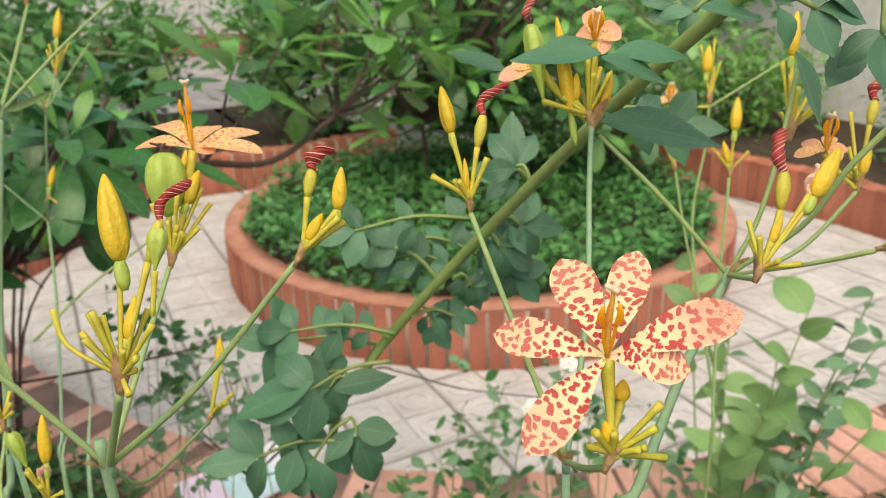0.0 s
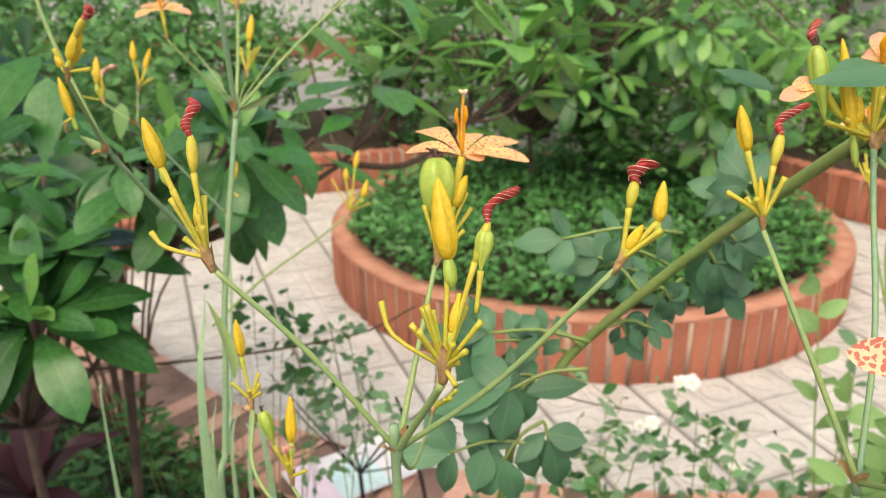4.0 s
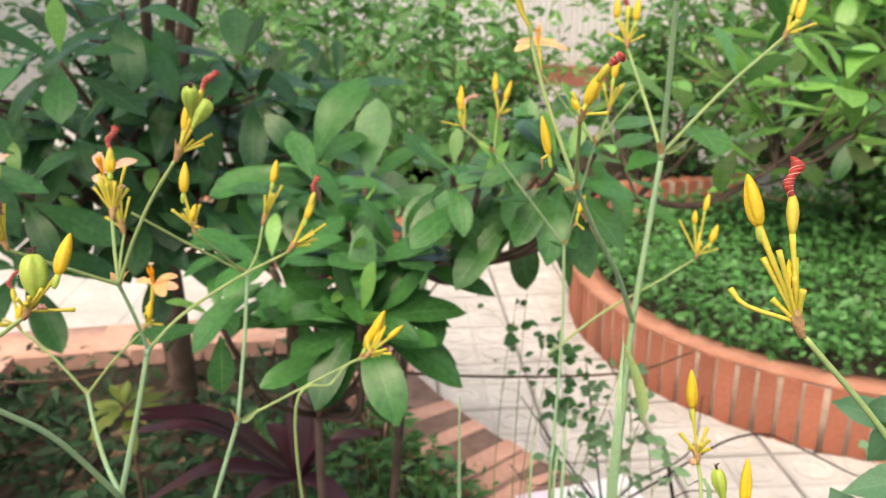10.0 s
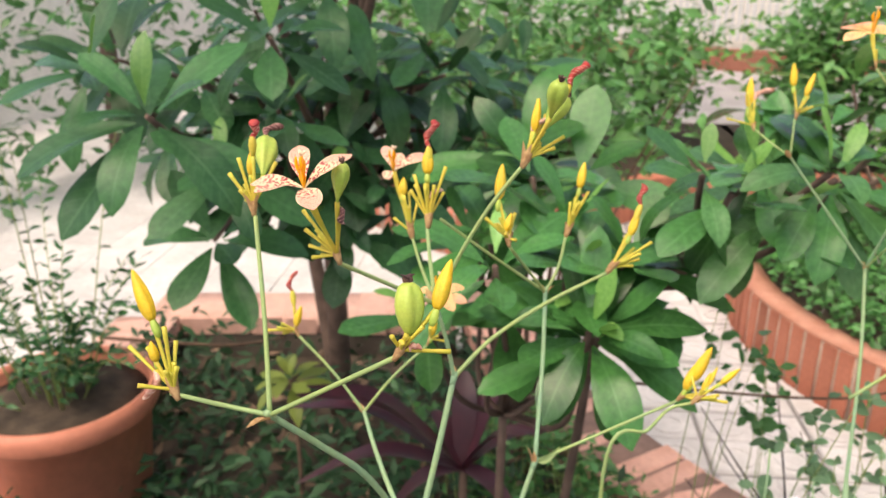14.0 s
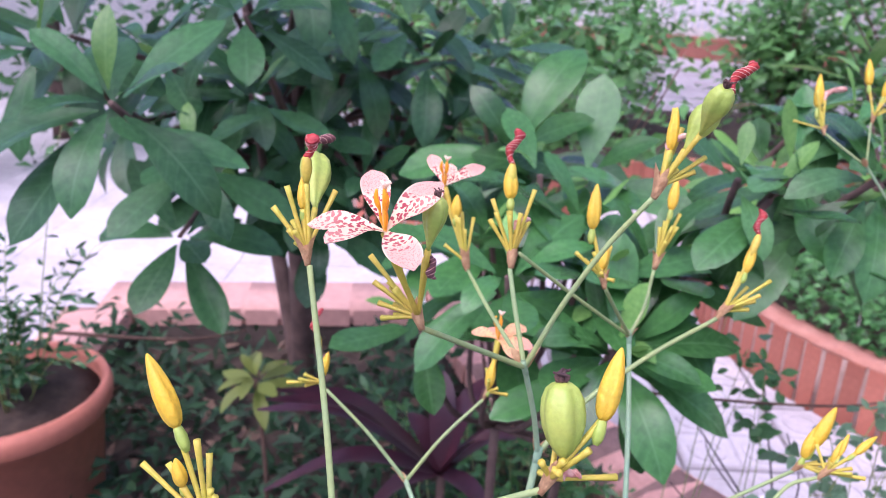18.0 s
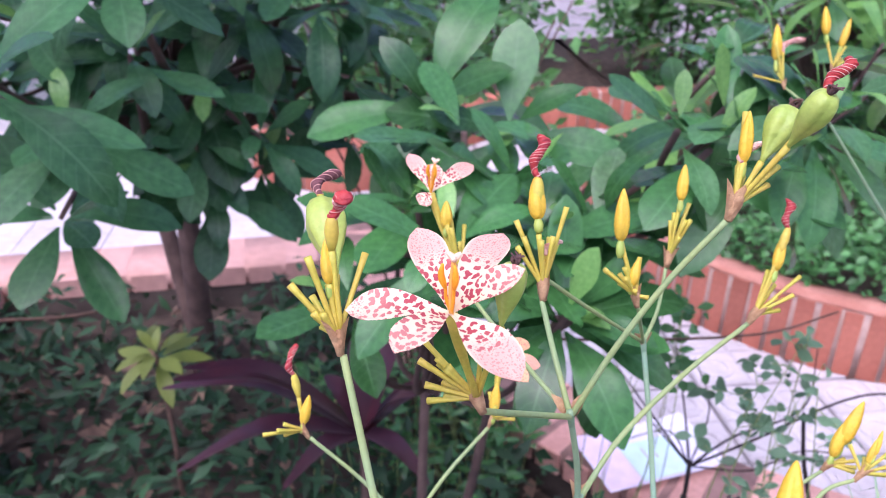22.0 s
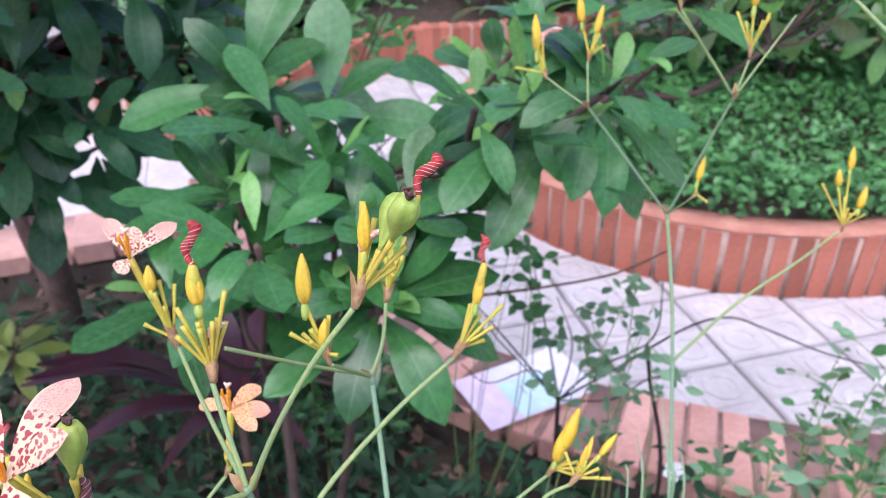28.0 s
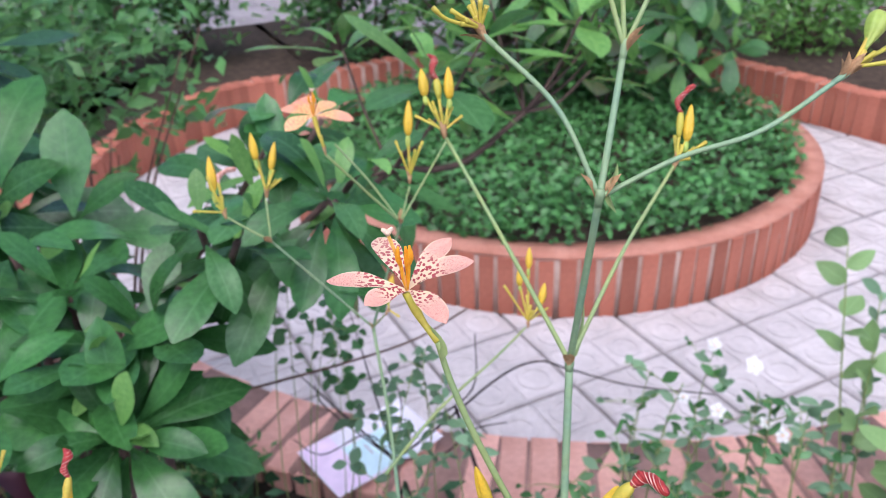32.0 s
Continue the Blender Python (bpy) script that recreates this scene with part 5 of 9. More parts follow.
stalk("m", ((-0.1990, 0.3384, 1.3506), (-0.2056, 0.3495, 1.3718)), 0.0008, 0.0007, False)
stalk("m", ((-0.1990, 0.3384, 1.3506), (-0.1998, 0.3515, 1.3745)), 0.0008, 0.0007, False)
stalk("m", ((-0.2062, 0.3171, 1.3126), (-0.2187, 0.3289, 1.3360), (-0.2390, 0.3374, 1.3543)), 0.0008, 0.0008)
spray("m", (-0.2397, 0.3375, 1.3546), (-0.4041, 0.4159, 0.8147), 1.10)
stub("m", (-0.2409, 0.3388, 1.3571), (-0.2543, 0.3349, 1.3639), bend=-0.0020)
stub("m", (-0.2409, 0.3388, 1.3571), (-0.2443, 0.3421, 1.3628))
stub("m", (-0.2409, 0.3388, 1.3571), (-0.2409, 0.3381, 1.3652))
stub("m", (-0.2409, 0.3388, 1.3571), (-0.2390, 0.3383, 1.3635))
stub("m", (-0.2409, 0.3388, 1.3571), (-0.2426, 0.3385, 1.3603))
stub("m", (-0.2409, 0.3388, 1.3571), (-0.2451, 0.3355, 1.3601))
stub("m", (-0.2409, 0.3388, 1.3571), (-0.2412, 0.3424, 1.3608))
stub("m", (-0.2409, 0.3388, 1.3571), (-0.2464, 0.3349, 1.3592))
stub("m", (-0.2409, 0.3388, 1.3571), (-0.2438, 0.3449, 1.3565))
stub("m", (-0.2409, 0.3388, 1.3571), (-0.2495, 0.3379, 1.3625))
stub("m", (-0.2409, 0.3388, 1.3571), (-0.2481, 0.3413, 1.3600))
bud("m", (-0.2409, 0.3388, 1.3571), (-0.2443, 0.3441, 1.3672), (-0.2456, 0.3485, 1.3744), 0.0043)
stalk("m", ((-0.2062, 0.3171, 1.3126), (-0.1833, 0.3239, 1.3219), (-0.1586, 0.3293, 1.3283), (-0.1353, 0.3382, 1.3413)), 0.0008, 0.0008)
spray("m", (-0.1348, 0.3384, 1.3418), (0.6896, 0.3876, 0.6117), 1.20)
stub("m", (-0.1327, 0.3396, 1.3436), (-0.1205, 0.3469, 1.3471))
stub("m", (-0.1327, 0.3396, 1.3436), (-0.1228, 0.3385, 1.3452))
stub("m", (-0.1327, 0.3396, 1.3436), (-0.1273, 0.3448, 1.3519))
stub("m", (-0.1327, 0.3396, 1.3436), (-0.1225, 0.3497, 1.3539))
stub("m", (-0.1327, 0.3396, 1.3436), (-0.1240, 0.3455, 1.3460))
stub("m", (-0.1327, 0.3396, 1.3436), (-0.1266, 0.3404, 1.3475))
stub("m", (-0.1327, 0.3396, 1.3436), (-0.1255, 0.3449, 1.3445))
stub("m", (-0.1327, 0.3396, 1.3436), (-0.1280, 0.3451, 1.3451))
stub("m", (-0.1327, 0.3396, 1.3436), (-0.1278, 0.3450, 1.3487))
pod("m", (-0.1327, 0.3396, 1.3436), (-0.1290, 0.3421, 1.3476), (-0.1233, 0.3497, 1.3572), 0.0066)
sheath_leaf("m", (-0.2039, 0.3187, 1.3153), (-0.2006, 0.3221, 1.3210), 0.004)
sheath_leaf("m", (-0.2039, 0.3187, 1.3153), (-0.2018, 0.3150, 1.3083), 0.004)
stalk("m", ((-0.2103, 0.3341, 1.2403), (-0.1898, 0.3651, 1.2668), (-0.1678, 0.3932, 1.2900)), 0.0009, 0.0007, False)
sheath_leaf("m", (-0.2103, 0.3341, 1.2403), (-0.1999, 0.3656, 1.2440), 0.005)
spray("m", (-0.1678, 0.3930, 1.2896), (0.3456, 0.4710, 0.8116), 0.90)
stub("m", (-0.1668, 0.3944, 1.2920), (-0.1542, 0.4021, 1.2964))
stub("m", (-0.1668, 0.3944, 1.2920), (-0.1610, 0.3917, 1.2982))
stub("m", (-0.1668, 0.3944, 1.2920), (-0.1667, 0.4011, 1.2997))
stub("m", (-0.1668, 0.3944, 1.2920), (-0.1601, 0.3974, 1.2938))
stub("m", (-0.1668, 0.3944, 1.2920), (-0.1615, 0.3953, 1.2925))
stub("m", (-0.1668, 0.3944, 1.2920), (-0.1644, 0.3975, 1.2972))
stub("m", (-0.1668, 0.3944, 1.2920), (-0.1624, 0.3958, 1.2928))
bud("m", (-0.1668, 0.3944, 1.2920), (-0.1628, 0.3983, 1.2984), (-0.1607, 0.4059, 1.3106), 0.0044)
twist("m", (-0.1668, 0.3944, 1.2920), (-0.1650, 0.4034, 1.3081), (-0.1641, 0.4099, 1.3177), 0.0017)
stalk("m", ((-0.2103, 0.3341, 1.2403), (-0.2301, 0.3864, 1.2550), (-0.2601, 0.4626, 1.2761)), 0.0010, 0.0009, False)
spray("m", (-0.2609, 0.4630, 1.2769), (-0.1467, 0.4669, 0.8721), 1.30)
stub("m", (-0.2613, 0.4644, 1.2795), (-0.2752, 0.4691, 1.2854))
stub("m", (-0.2613, 0.4644, 1.2795), (-0.2527, 0.4722, 1.2840))
stub("m", (-0.2613, 0.4644, 1.2795), (-0.2575, 0.4727, 1.2882))
stub("m", (-0.2613, 0.4644, 1.2795), (-0.2669, 0.4720, 1.2914))
stub("m", (-0.2613, 0.4644, 1.2795), (-0.2627, 0.4659, 1.2898))
stub("m", (-0.2613, 0.4644, 1.2795), (-0.2622, 0.4682, 1.2861))
stub("m", (-0.2613, 0.4644, 1.2795), (-0.2691, 0.4710, 1.2828))
stub("m", (-0.2613, 0.4644, 1.2795), (-0.2653, 0.4656, 1.2888))
stub("m", (-0.2613, 0.4644, 1.2795), (-0.2596, 0.4718, 1.2809))
bud("m", (-0.2613, 0.4644, 1.2795), (-0.2704, 0.4718, 1.2943), (-0.2723, 0.4781, 1.3057), 0.0054)
twist("m", (-0.2613, 0.4644, 1.2795), (-0.2649, 0.4760, 1.3012), (-0.2664, 0.4828, 1.3117), 0.0022)
bud("m", (-0.2613, 0.4644, 1.2795), (-0.2587, 0.4718, 1.2927), (-0.2592, 0.4788, 1.3064), 0.0054)
stalk("m", ((-0.2120, 0.3056, 1.1655), (-0.2154, 0.2878, 1.1929), (-0.2216, 0.2681, 1.2192), (-0.2263, 0.2516, 1.2421)), 0.0012, 0.0010)
sheath_leaf("m", (-0.2262, 0.2505, 1.2390), (-0.2347, 0.2500, 1.2475), 0.006)
spray("m", (-0.2394, 0.2487, 1.2495), (-0.1431, 0.2890, 0.9466), 0.50)
bud("m", (-0.2399, 0.2495, 1.2523), (-0.2376, 0.2511, 1.2539), (-0.2415, 0.2525, 1.2686), 0.0036)
stalk("m", ((-0.2263, 0.2516, 1.2421), (-0.2403, 0.2555, 1.2726), (-0.2471, 0.2580, 1.2901), (-0.2503, 0.2598, 1.3014)), 0.0009, 0.0008, False)
sheath_leaf("m", (-0.2493, 0.2576, 1.2972), (-0.2516, 0.2617, 1.3050), 0.005)
flower("m", (-0.2503, 0.2598, 1.3014), (-0.2576, 0.2654, 1.3124), (0.0, -0.15, 0.99), ((-0.2777, 0.2688, 1.3138), (-0.2667, 0.2828, 1.3182), (-0.2477, 0.2775, 1.3208), (-0.2419, 0.2678, 1.3197), (-0.2474, 0.2496, 1.3146), (-0.2668, 0.2585, 1.3130)), 0.0066, PETAL_FINE, 1.02, (-0.0042, 0.0, 0.0010))
stalk("m", ((-0.2263, 0.2516, 1.2421), (-0.2224, 0.2387, 1.2559), (-0.2177, 0.2235, 1.2723)), 0.0008, 0.0007, False)
spray("m", (-0.2177, 0.2235, 1.2723), (0.2652, -0.1212, 0.9565), 0.9)
bud("m", (-0.2169, 0.2231, 1.2751), (-0.2159, 0.2238, 1.2785), (-0.2114, 0.2260, 1.2897), 0.0042)
twist("m", (-0.2169, 0.2231, 1.2751), (-0.2090, 0.2243, 1.2916), (-0.2025, 0.2229, 1.2956), 0.0019)
bud("m", (-0.2169, 0.2231, 1.2751), (-0.2183, 0.2227, 1.2767), (-0.2211, 0.2241, 1.2805), 0.0026)
stub("m", (-0.2169, 0.2231, 1.2751), (-0.2077, 0.2215, 1.2763))
stub("m", (-0.2169, 0.2231, 1.2751), (-0.2137, 0.2295, 1.2813))
stub("m", (-0.2169, 0.2231, 1.2751), (-0.2207, 0.2235, 1.2823))
lily("n", (-0.2867, 0.4721, 0.0800), "slim blackberry lily with thin forked stalks and small yellow buds")
stalk("n", ((-0.2867, 0.4721, 0.0800), (-0.2887, 0.4599, 0.4343), (-0.2907, 0.4477, 0.7886), (-0.2917, 0.4415, 0.9657), (-0.2952, 0.4565, 0.9914), (-0.3052, 0.4993, 1.0649), (-0.3163, 0.5304, 1.1200)), 0.0015, 0.0011)
stalk("n", ((-0.3163, 0.5304, 1.1200), (-0.3436, 0.5235, 1.1558), (-0.3709, 0.5166, 1.1915)), 0.0008, 0.0007)
stalk("n", ((-0.3163, 0.5304, 1.1200), (-0.3040, 0.5226, 1.1624), (-0.2918, 0.5148, 1.2048)), 0.0009, 0.0008)
stalk("n", ((-0.3709, 0.5166, 1.1915), (-0.3839, 0.5177, 1.1988), (-0.3963, 0.5191, 1.2063)), 0.0006, 0.0006, False)
spray("n", (-0.3969, 0.5189, 1.2063), (-0.3605, 0.4199, 0.8329), 1.00)
stub("n", (-0.3980, 0.5202, 1.2088), (-0.4144, 0.5142, 1.2126))
stub("n", (-0.3980, 0.5202, 1.2088), (-0.4061, 0.5248, 1.2300))
stub("n", (-0.3980, 0.5202, 1.2088), (-0.4011, 0.5253, 1.2169))
stub("n", (-0.3980, 0.5202, 1.2088), (-0.4005, 0.5285, 1.2157))
stub("n", (-0.3980, 0.5202, 1.2088), (-0.4023, 0.5313, 1.2198))
stub("n", (-0.3980, 0.5202, 1.2088), (-0.4020, 0.5268, 1.2158))
stub("n", (-0.3980, 0.5202, 1.2088), (-0.4020, 0.5209, 1.2137))
bud("n", (-0.3980, 0.5202, 1.2088), (-0.4040, 0.5255, 1.2200), (-0.4073, 0.5357, 1.2385), 0.0060)
twist("n", (-0.3980, 0.5202, 1.2088), (-0.4014, 0.5288, 1.2242), (-0.3964, 0.5364, 1.2324), 0.0023, TWIST_PALE, False)
stalk("n", ((-0.3709, 0.5166, 1.1915), (-0.3744, 0.5296, 1.2141)), 0.0006, 0.0006, False)
spray("n", (-0.3738, 0.5301, 1.2147), (-0.0007, 0.5251, 0.8510), 1.00)
stub("n", (-0.3738, 0.5317, 1.2173), (-0.3693, 0.5375, 1.2289))
stub("n", (-0.3738, 0.5317, 1.2173), (-0.3808, 0.5446, 1.2329))
stub("n", (-0.3738, 0.5317, 1.2173), (-0.3661, 0.5388, 1.2221))
stub("n", (-0.3738, 0.5317, 1.2173), (-0.3695, 0.5405, 1.2196))
stub("n", (-0.3738, 0.5317, 1.2173), (-0.3723, 0.5309, 1.2217))
stub("n", (-0.3738, 0.5317, 1.2173), (-0.3727, 0.5378, 1.2221))
stub("n", (-0.3738, 0.5317, 1.2173), (-0.3698, 0.5401, 1.2212))
bud("n", (-0.3738, 0.5317, 1.2173), (-0.3805, 0.5403, 1.2340), (-0.3838, 0.5481, 1.2482), 0.0053)
bud("n", (-0.3738, 0.5317, 1.2173), (-0.3716, 0.5391, 1.2283), (-0.3694, 0.5468, 1.2429), 0.0046)
stalk("n", ((-0.2918, 0.5148, 1.2048), (-0.3099, 0.5238, 1.2271), (-0.3294, 0.5312, 1.2473)), 0.0006, 0.0006, False)
stalk("n", ((-0.2918, 0.5148, 1.2048), (-0.3056, 0.5072, 1.2242), (-0.3267, 0.4956, 1.2546)), 0.0007, 0.0007, False)
spray("n", (-0.3273, 0.4960, 1.2555), (-0.2421, 0.4522, 0.8584), 0.60)
stub("n", (-0.3280, 0.4974, 1.2580), (-0.3289, 0.4971, 1.2653))
flower("n", (-0.3280, 0.4974, 1.2580), (-0.3336, 0.5054, 1.2734), (0.0648, -0.2670, 0.9615), ((-0.3525, 0.5113, 1.2764), (-0.3455, 0.5198, 1.2782), (-0.3415, 0.5240, 1.2791), (-0.3253, 0.5201, 1.2769), (-0.3120, 0.5048, 1.2718), (-0.3462, 0.4919, 1.2705)), 0.0103, PETAL_PLAIN, 1.00)
stalk("n", ((-0.2918, 0.5148, 1.2048), (-0.2865, 0.5252, 1.2230)), 0.0006, 0.0006, False)
spray("n", (-0.2865, 0.5264, 1.2253), (0.0172, 0.4816, 0.8762), 1.00)
stub("n", (-0.2865, 0.5279, 1.2279), (-0.2954, 0.5423, 1.2445))
stub("n", (-0.2865, 0.5279, 1.2279), (-0.2789, 0.5379, 1.2460))
stub("n", (-0.2865, 0.5279, 1.2279), (-0.2826, 0.5301, 1.2438))
stub("n", (-0.2865, 0.5279, 1.2279), (-0.2868, 0.5388, 1.2359))
stub("n", (-0.2865, 0.5279, 1.2279), (-0.2868, 0.5378, 1.2346))
stub("n", (-0.2865, 0.5279, 1.2279), (-0.2914, 0.5305, 1.2426))
stub("n", (-0.2865, 0.5279, 1.2279), (-0.2796, 0.5314, 1.2457))
bud("n", (-0.2865, 0.5279, 1.2279), (-0.2875, 0.5394, 1.2490), (-0.2871, 0.5487, 1.2671), 0.0059)
stalk("n", ((-0.2918, 0.5148, 1.2048), (-0.2652, 0.5391, 1.2454)), 0.0006, 0.0006, False)
stalk("n", ((-0.3039, 0.4618, 1.0582), (-0.2722, 0.4878, 1.0869), (-0.2395, 0.5097, 1.1084), (-0.2174, 0.5252, 1.1242)), 0.0011, 0.0007, False)
spray("n", (-0.2159, 0.5259, 1.1247), (0.0233, 0.5295, 0.8480), 0.90)
stub("n", (-0.2158, 0.5275, 1.1273), (-0.2312, 0.5349, 1.1497))
stub("n", (-0.2158, 0.5275, 1.1273), (-0.2028, 0.5381, 1.1308))
stub("n", (-0.2158, 0.5275, 1.1273), (-0.2166, 0.5365, 1.1417))
stub("n", (-0.2158, 0.5275, 1.1273), (-0.2133, 0.5271, 1.1360))
stub("n", (-0.2158, 0.5275, 1.1273), (-0.2140, 0.5326, 1.1366))
bud("n", (-0.2158, 0.5275, 1.1273), (-0.2211, 0.5385, 1.1473), (-0.2219, 0.5426, 1.1564), 0.0047)
bud("n", (-0.2158, 0.5275, 1.1273), (-0.2155, 0.5453, 1.1559), (-0.2147, 0.5532, 1.1672), 0.0047)
bud("n", (-0.2158, 0.5275, 1.1273), (-0.2077, 0.5348, 1.1357), (-0.2050, 0.5411, 1.1480), 0.0054)
stalk("n", ((-0.3163, 0.5304, 1.1200), (-0.3046, 0.5133, 1.1419)), 0.0005, 0.0005, False)
spray("n", (-0.3043, 0.5134, 1.1419), (0.4814, 0.5481, 0.6840), 0.70)
stub("n", (-0.3029, 0.5151, 1.1440), (-0.2958, 0.5117, 1.1408))
bud("n", (-0.3029, 0.5151, 1.1440), (-0.3026, 0.5192, 1.1506), (-0.3003, 0.5257, 1.1634), 0.0047)
lily("d", (-0.4330, 0.2146, 0.0800), "blackberry lily with forked sprays, a spotted flower and seed pods")
stalk("d", ((-0.4330, 0.2146, 0.0800), (-0.4333, 0.1983, 0.4646), (-0.4335, 0.1819, 0.8493), (-0.4337, 0.1737, 1.0416), (-0.4335, 0.1859, 1.0690), (-0.4331, 0.2039, 1.1096), (-0.4336, 0.2185, 1.1436)), 0.0020, 0.0013)
stalk("d", ((-0.4336, 0.2185, 1.1436), (-0.4347, 0.2146, 1.1621), (-0.4369, 0.2097, 1.1812)), 0.0010, 0.0009)
stalk("d", ((-0.4369, 0.2097, 1.1812), (-0.4422, 0.1873, 1.1963), (-0.4476, 0.1650, 1.2114)), 0.0009, 0.0008, False)
spray("d", (-0.4477, 0.1651, 1.2117), (-0.4725, 0.0937, 0.8764), 1.20)
stub("d", (-0.4491, 0.1654, 1.2144), (-0.4601, 0.1633, 1.2115))
stub("d", (-0.4491, 0.1654, 1.2144), (-0.4645, 0.1643, 1.2291))
stub("d", (-0.4491, 0.1654, 1.2144), (-0.4586, 0.1647, 1.2227))
stub("d", (-0.4491, 0.1654, 1.2144), (-0.4617, 0.1621, 1.2227))
stub("d", (-0.4491, 0.1654, 1.2144), (-0.4494, 0.1685, 1.2307))
stub("d", (-0.4491, 0.1654, 1.2144), (-0.4557, 0.1630, 1.2216))
stub("d", (-0.4491, 0.1654, 1.2144), (-0.4603, 0.1622, 1.2166))
stub("d", (-0.4491, 0.1654, 1.2144), (-0.4565, 0.1645, 1.2130))
stub("d", (-0.4491, 0.1654, 1.2144), (-0.4590, 0.1664, 1.2202))
stub("d", (-0.4491, 0.1654, 1.2144), (-0.4555, 0.1636, 1.2220))
stub("d", (-0.4491, 0.1654, 1.2144), (-0.4577, 0.1661, 1.2154))
pod("d", (-0.4491, 0.1654, 1.2144), (-0.4428, 0.1602, 1.2370), (-0.4409, 0.1616, 1.2514), 0.0066)
twist("d", (-0.4491, 0.1654, 1.2144), (-0.4440, 0.1625, 1.2345), (-0.4425, 0.1612, 1.2285), 0.0014, TWIST_DRY, False)
flower("d", (-0.4491, 0.1654, 1.2144), (-0.4502, 0.1520, 1.2429), (0.0044, -0.2430, 0.9700), ((-0.4619, 0.1618, 1.2550), (-0.4482, 0.1739, 1.2518), (-0.4383, 0.1575, 1.2530), (-0.4319, 0.1377, 1.2432), (-0.4521, 0.1318, 1.2468), (-0.4689, 0.1443, 1.2440)), 0.0086, PETAL_FINE, 0.85)
stalk("d", ((-0.4369, 0.2097, 1.1812), (-0.4451, 0.2172, 1.1959), (-0.4514, 0.2236, 1.2078)), 0.0009, 0.0008, False)
spray("d", (-0.4513, 0.2241, 1.2087), (-0.1650, 0.3315, 0.9289), 1.40)
stub("d", (-0.4518, 0.2251, 1.2115), (-0.4621, 0.2288, 1.2289))
stub("d", (-0.4518, 0.2251, 1.2115), (-0.4493, 0.2346, 1.2331))
stub("d", (-0.4518, 0.2251, 1.2115), (-0.4509, 0.2284, 1.2262))
stub("d", (-0.4518, 0.2251, 1.2115), (-0.4594, 0.2226, 1.2239))
stub("d", (-0.4518, 0.2251, 1.2115), (-0.4515, 0.2361, 1.2209))
stub("d", (-0.4518, 0.2251, 1.2115), (-0.4537, 0.2352, 1.2224))
stub("d", (-0.4518, 0.2251, 1.2115), (-0.4522, 0.2310, 1.2224))
stub("d", (-0.4518, 0.2251, 1.2115), (-0.4547, 0.2269, 1.2266))
stub("d", (-0.4518, 0.2251, 1.2115), (-0.4532, 0.2249, 1.2260))
stub("d", (-0.4518, 0.2251, 1.2115), (-0.4527, 0.2264, 1.2188))
stub("d", (-0.4518, 0.2251, 1.2115), (-0.4583, 0.2246, 1.2262))
bud("d", (-0.4518, 0.2251, 1.2115), (-0.4563, 0.2307, 1.2296), (-0.4594, 0.2357, 1.2401), 0.0055)
twist("d", (-0.4518, 0.2251, 1.2115), (-0.4583, 0.2346, 1.2405), (-0.4590, 0.2405, 1.2513), 0.0020)
twist("d", (-0.4518, 0.2251, 1.2115), (-0.4524, 0.2286, 1.2197), (-0.4519, 0.2323, 1.2239), 0.0016, TWIST_PALE, False)
stalk("d", ((-0.4369, 0.2097, 1.1812), (-0.4657, 0.2376, 1.1821), (-0.4907, 0.2633, 1.1835)), 0.0008, 0.0007, False)
spray("d", (-0.4910, 0.2633, 1.1839), (-0.3461, 0.2003, 0.9166), 1.40)
stub("d", (-0.4921, 0.2639, 1.1867), (-0.5011, 0.2612, 1.1931))
stub("d", (-0.4921, 0.2639, 1.1867), (-0.5025, 0.2698, 1.2069))
stub("d", (-0.4921, 0.2639, 1.1867), (-0.4959, 0.2754, 1.2018))
stub("d", (-0.4921, 0.2639, 1.1867), (-0.5005, 0.2734, 1.2039))
stub("d", (-0.4921, 0.2639, 1.1867), (-0.5002, 0.2699, 1.1949))
stub("d", (-0.4921, 0.2639, 1.1867), (-0.4986, 0.2652, 1.2053))
stub("d", (-0.4921, 0.2639, 1.1867), (-0.4965, 0.2643, 1.2049))
stub("d", (-0.4921, 0.2639, 1.1867), (-0.4981, 0.2702, 1.1944))
stub("d", (-0.4921, 0.2639, 1.1867), (-0.4928, 0.2635, 1.2006))
bud("d", (-0.4921, 0.2639, 1.1867), (-0.4995, 0.2668, 1.2033), (-0.5008, 0.2699, 1.2123), 0.0048)
flower("d", (-0.4921, 0.2639, 1.1867), (-0.5060, 0.2681, 1.2154), (0.3343, -0.4939, 0.8027), ((-0.5184, 0.2763, 1.2256), (-0.5092, 0.2777, 1.2227), (-0.4967, 0.2851, 1.2220), (-0.5077, 0.2625, 1.2127), (-0.5036, 0.2772, 1.2200)), 0.0071, PETAL_FINE, 0.90)
stalk("d", ((-0.4369, 0.2097, 1.1812), (-0.4277, 0.2143, 1.2041), (-0.4173, 0.2194, 1.2246), (-0.4065, 0.2244, 1.2411)), 0.0009, 0.0008, False)
spray("d", (-0.4060, 0.2251, 1.2419), (0.1773, 0.5226, 0.8339), 1.40)
stub("d", (-0.4055, 0.2267, 1.2444), (-0.3970, 0.2406, 1.2516))
stub("d", (-0.4055, 0.2267, 1.2444), (-0.3986, 0.2363, 1.2478))
stub("d", (-0.4055, 0.2267, 1.2444), (-0.4070, 0.2372, 1.2655))
stub("d", (-0.4055, 0.2267, 1.2444), (-0.4050, 0.2401, 1.2593))
stub("d", (-0.4055, 0.2267, 1.2444), (-0.4048, 0.2360, 1.2491))
stub("d", (-0.4055, 0.2267, 1.2444), (-0.4062, 0.2367, 1.2554))
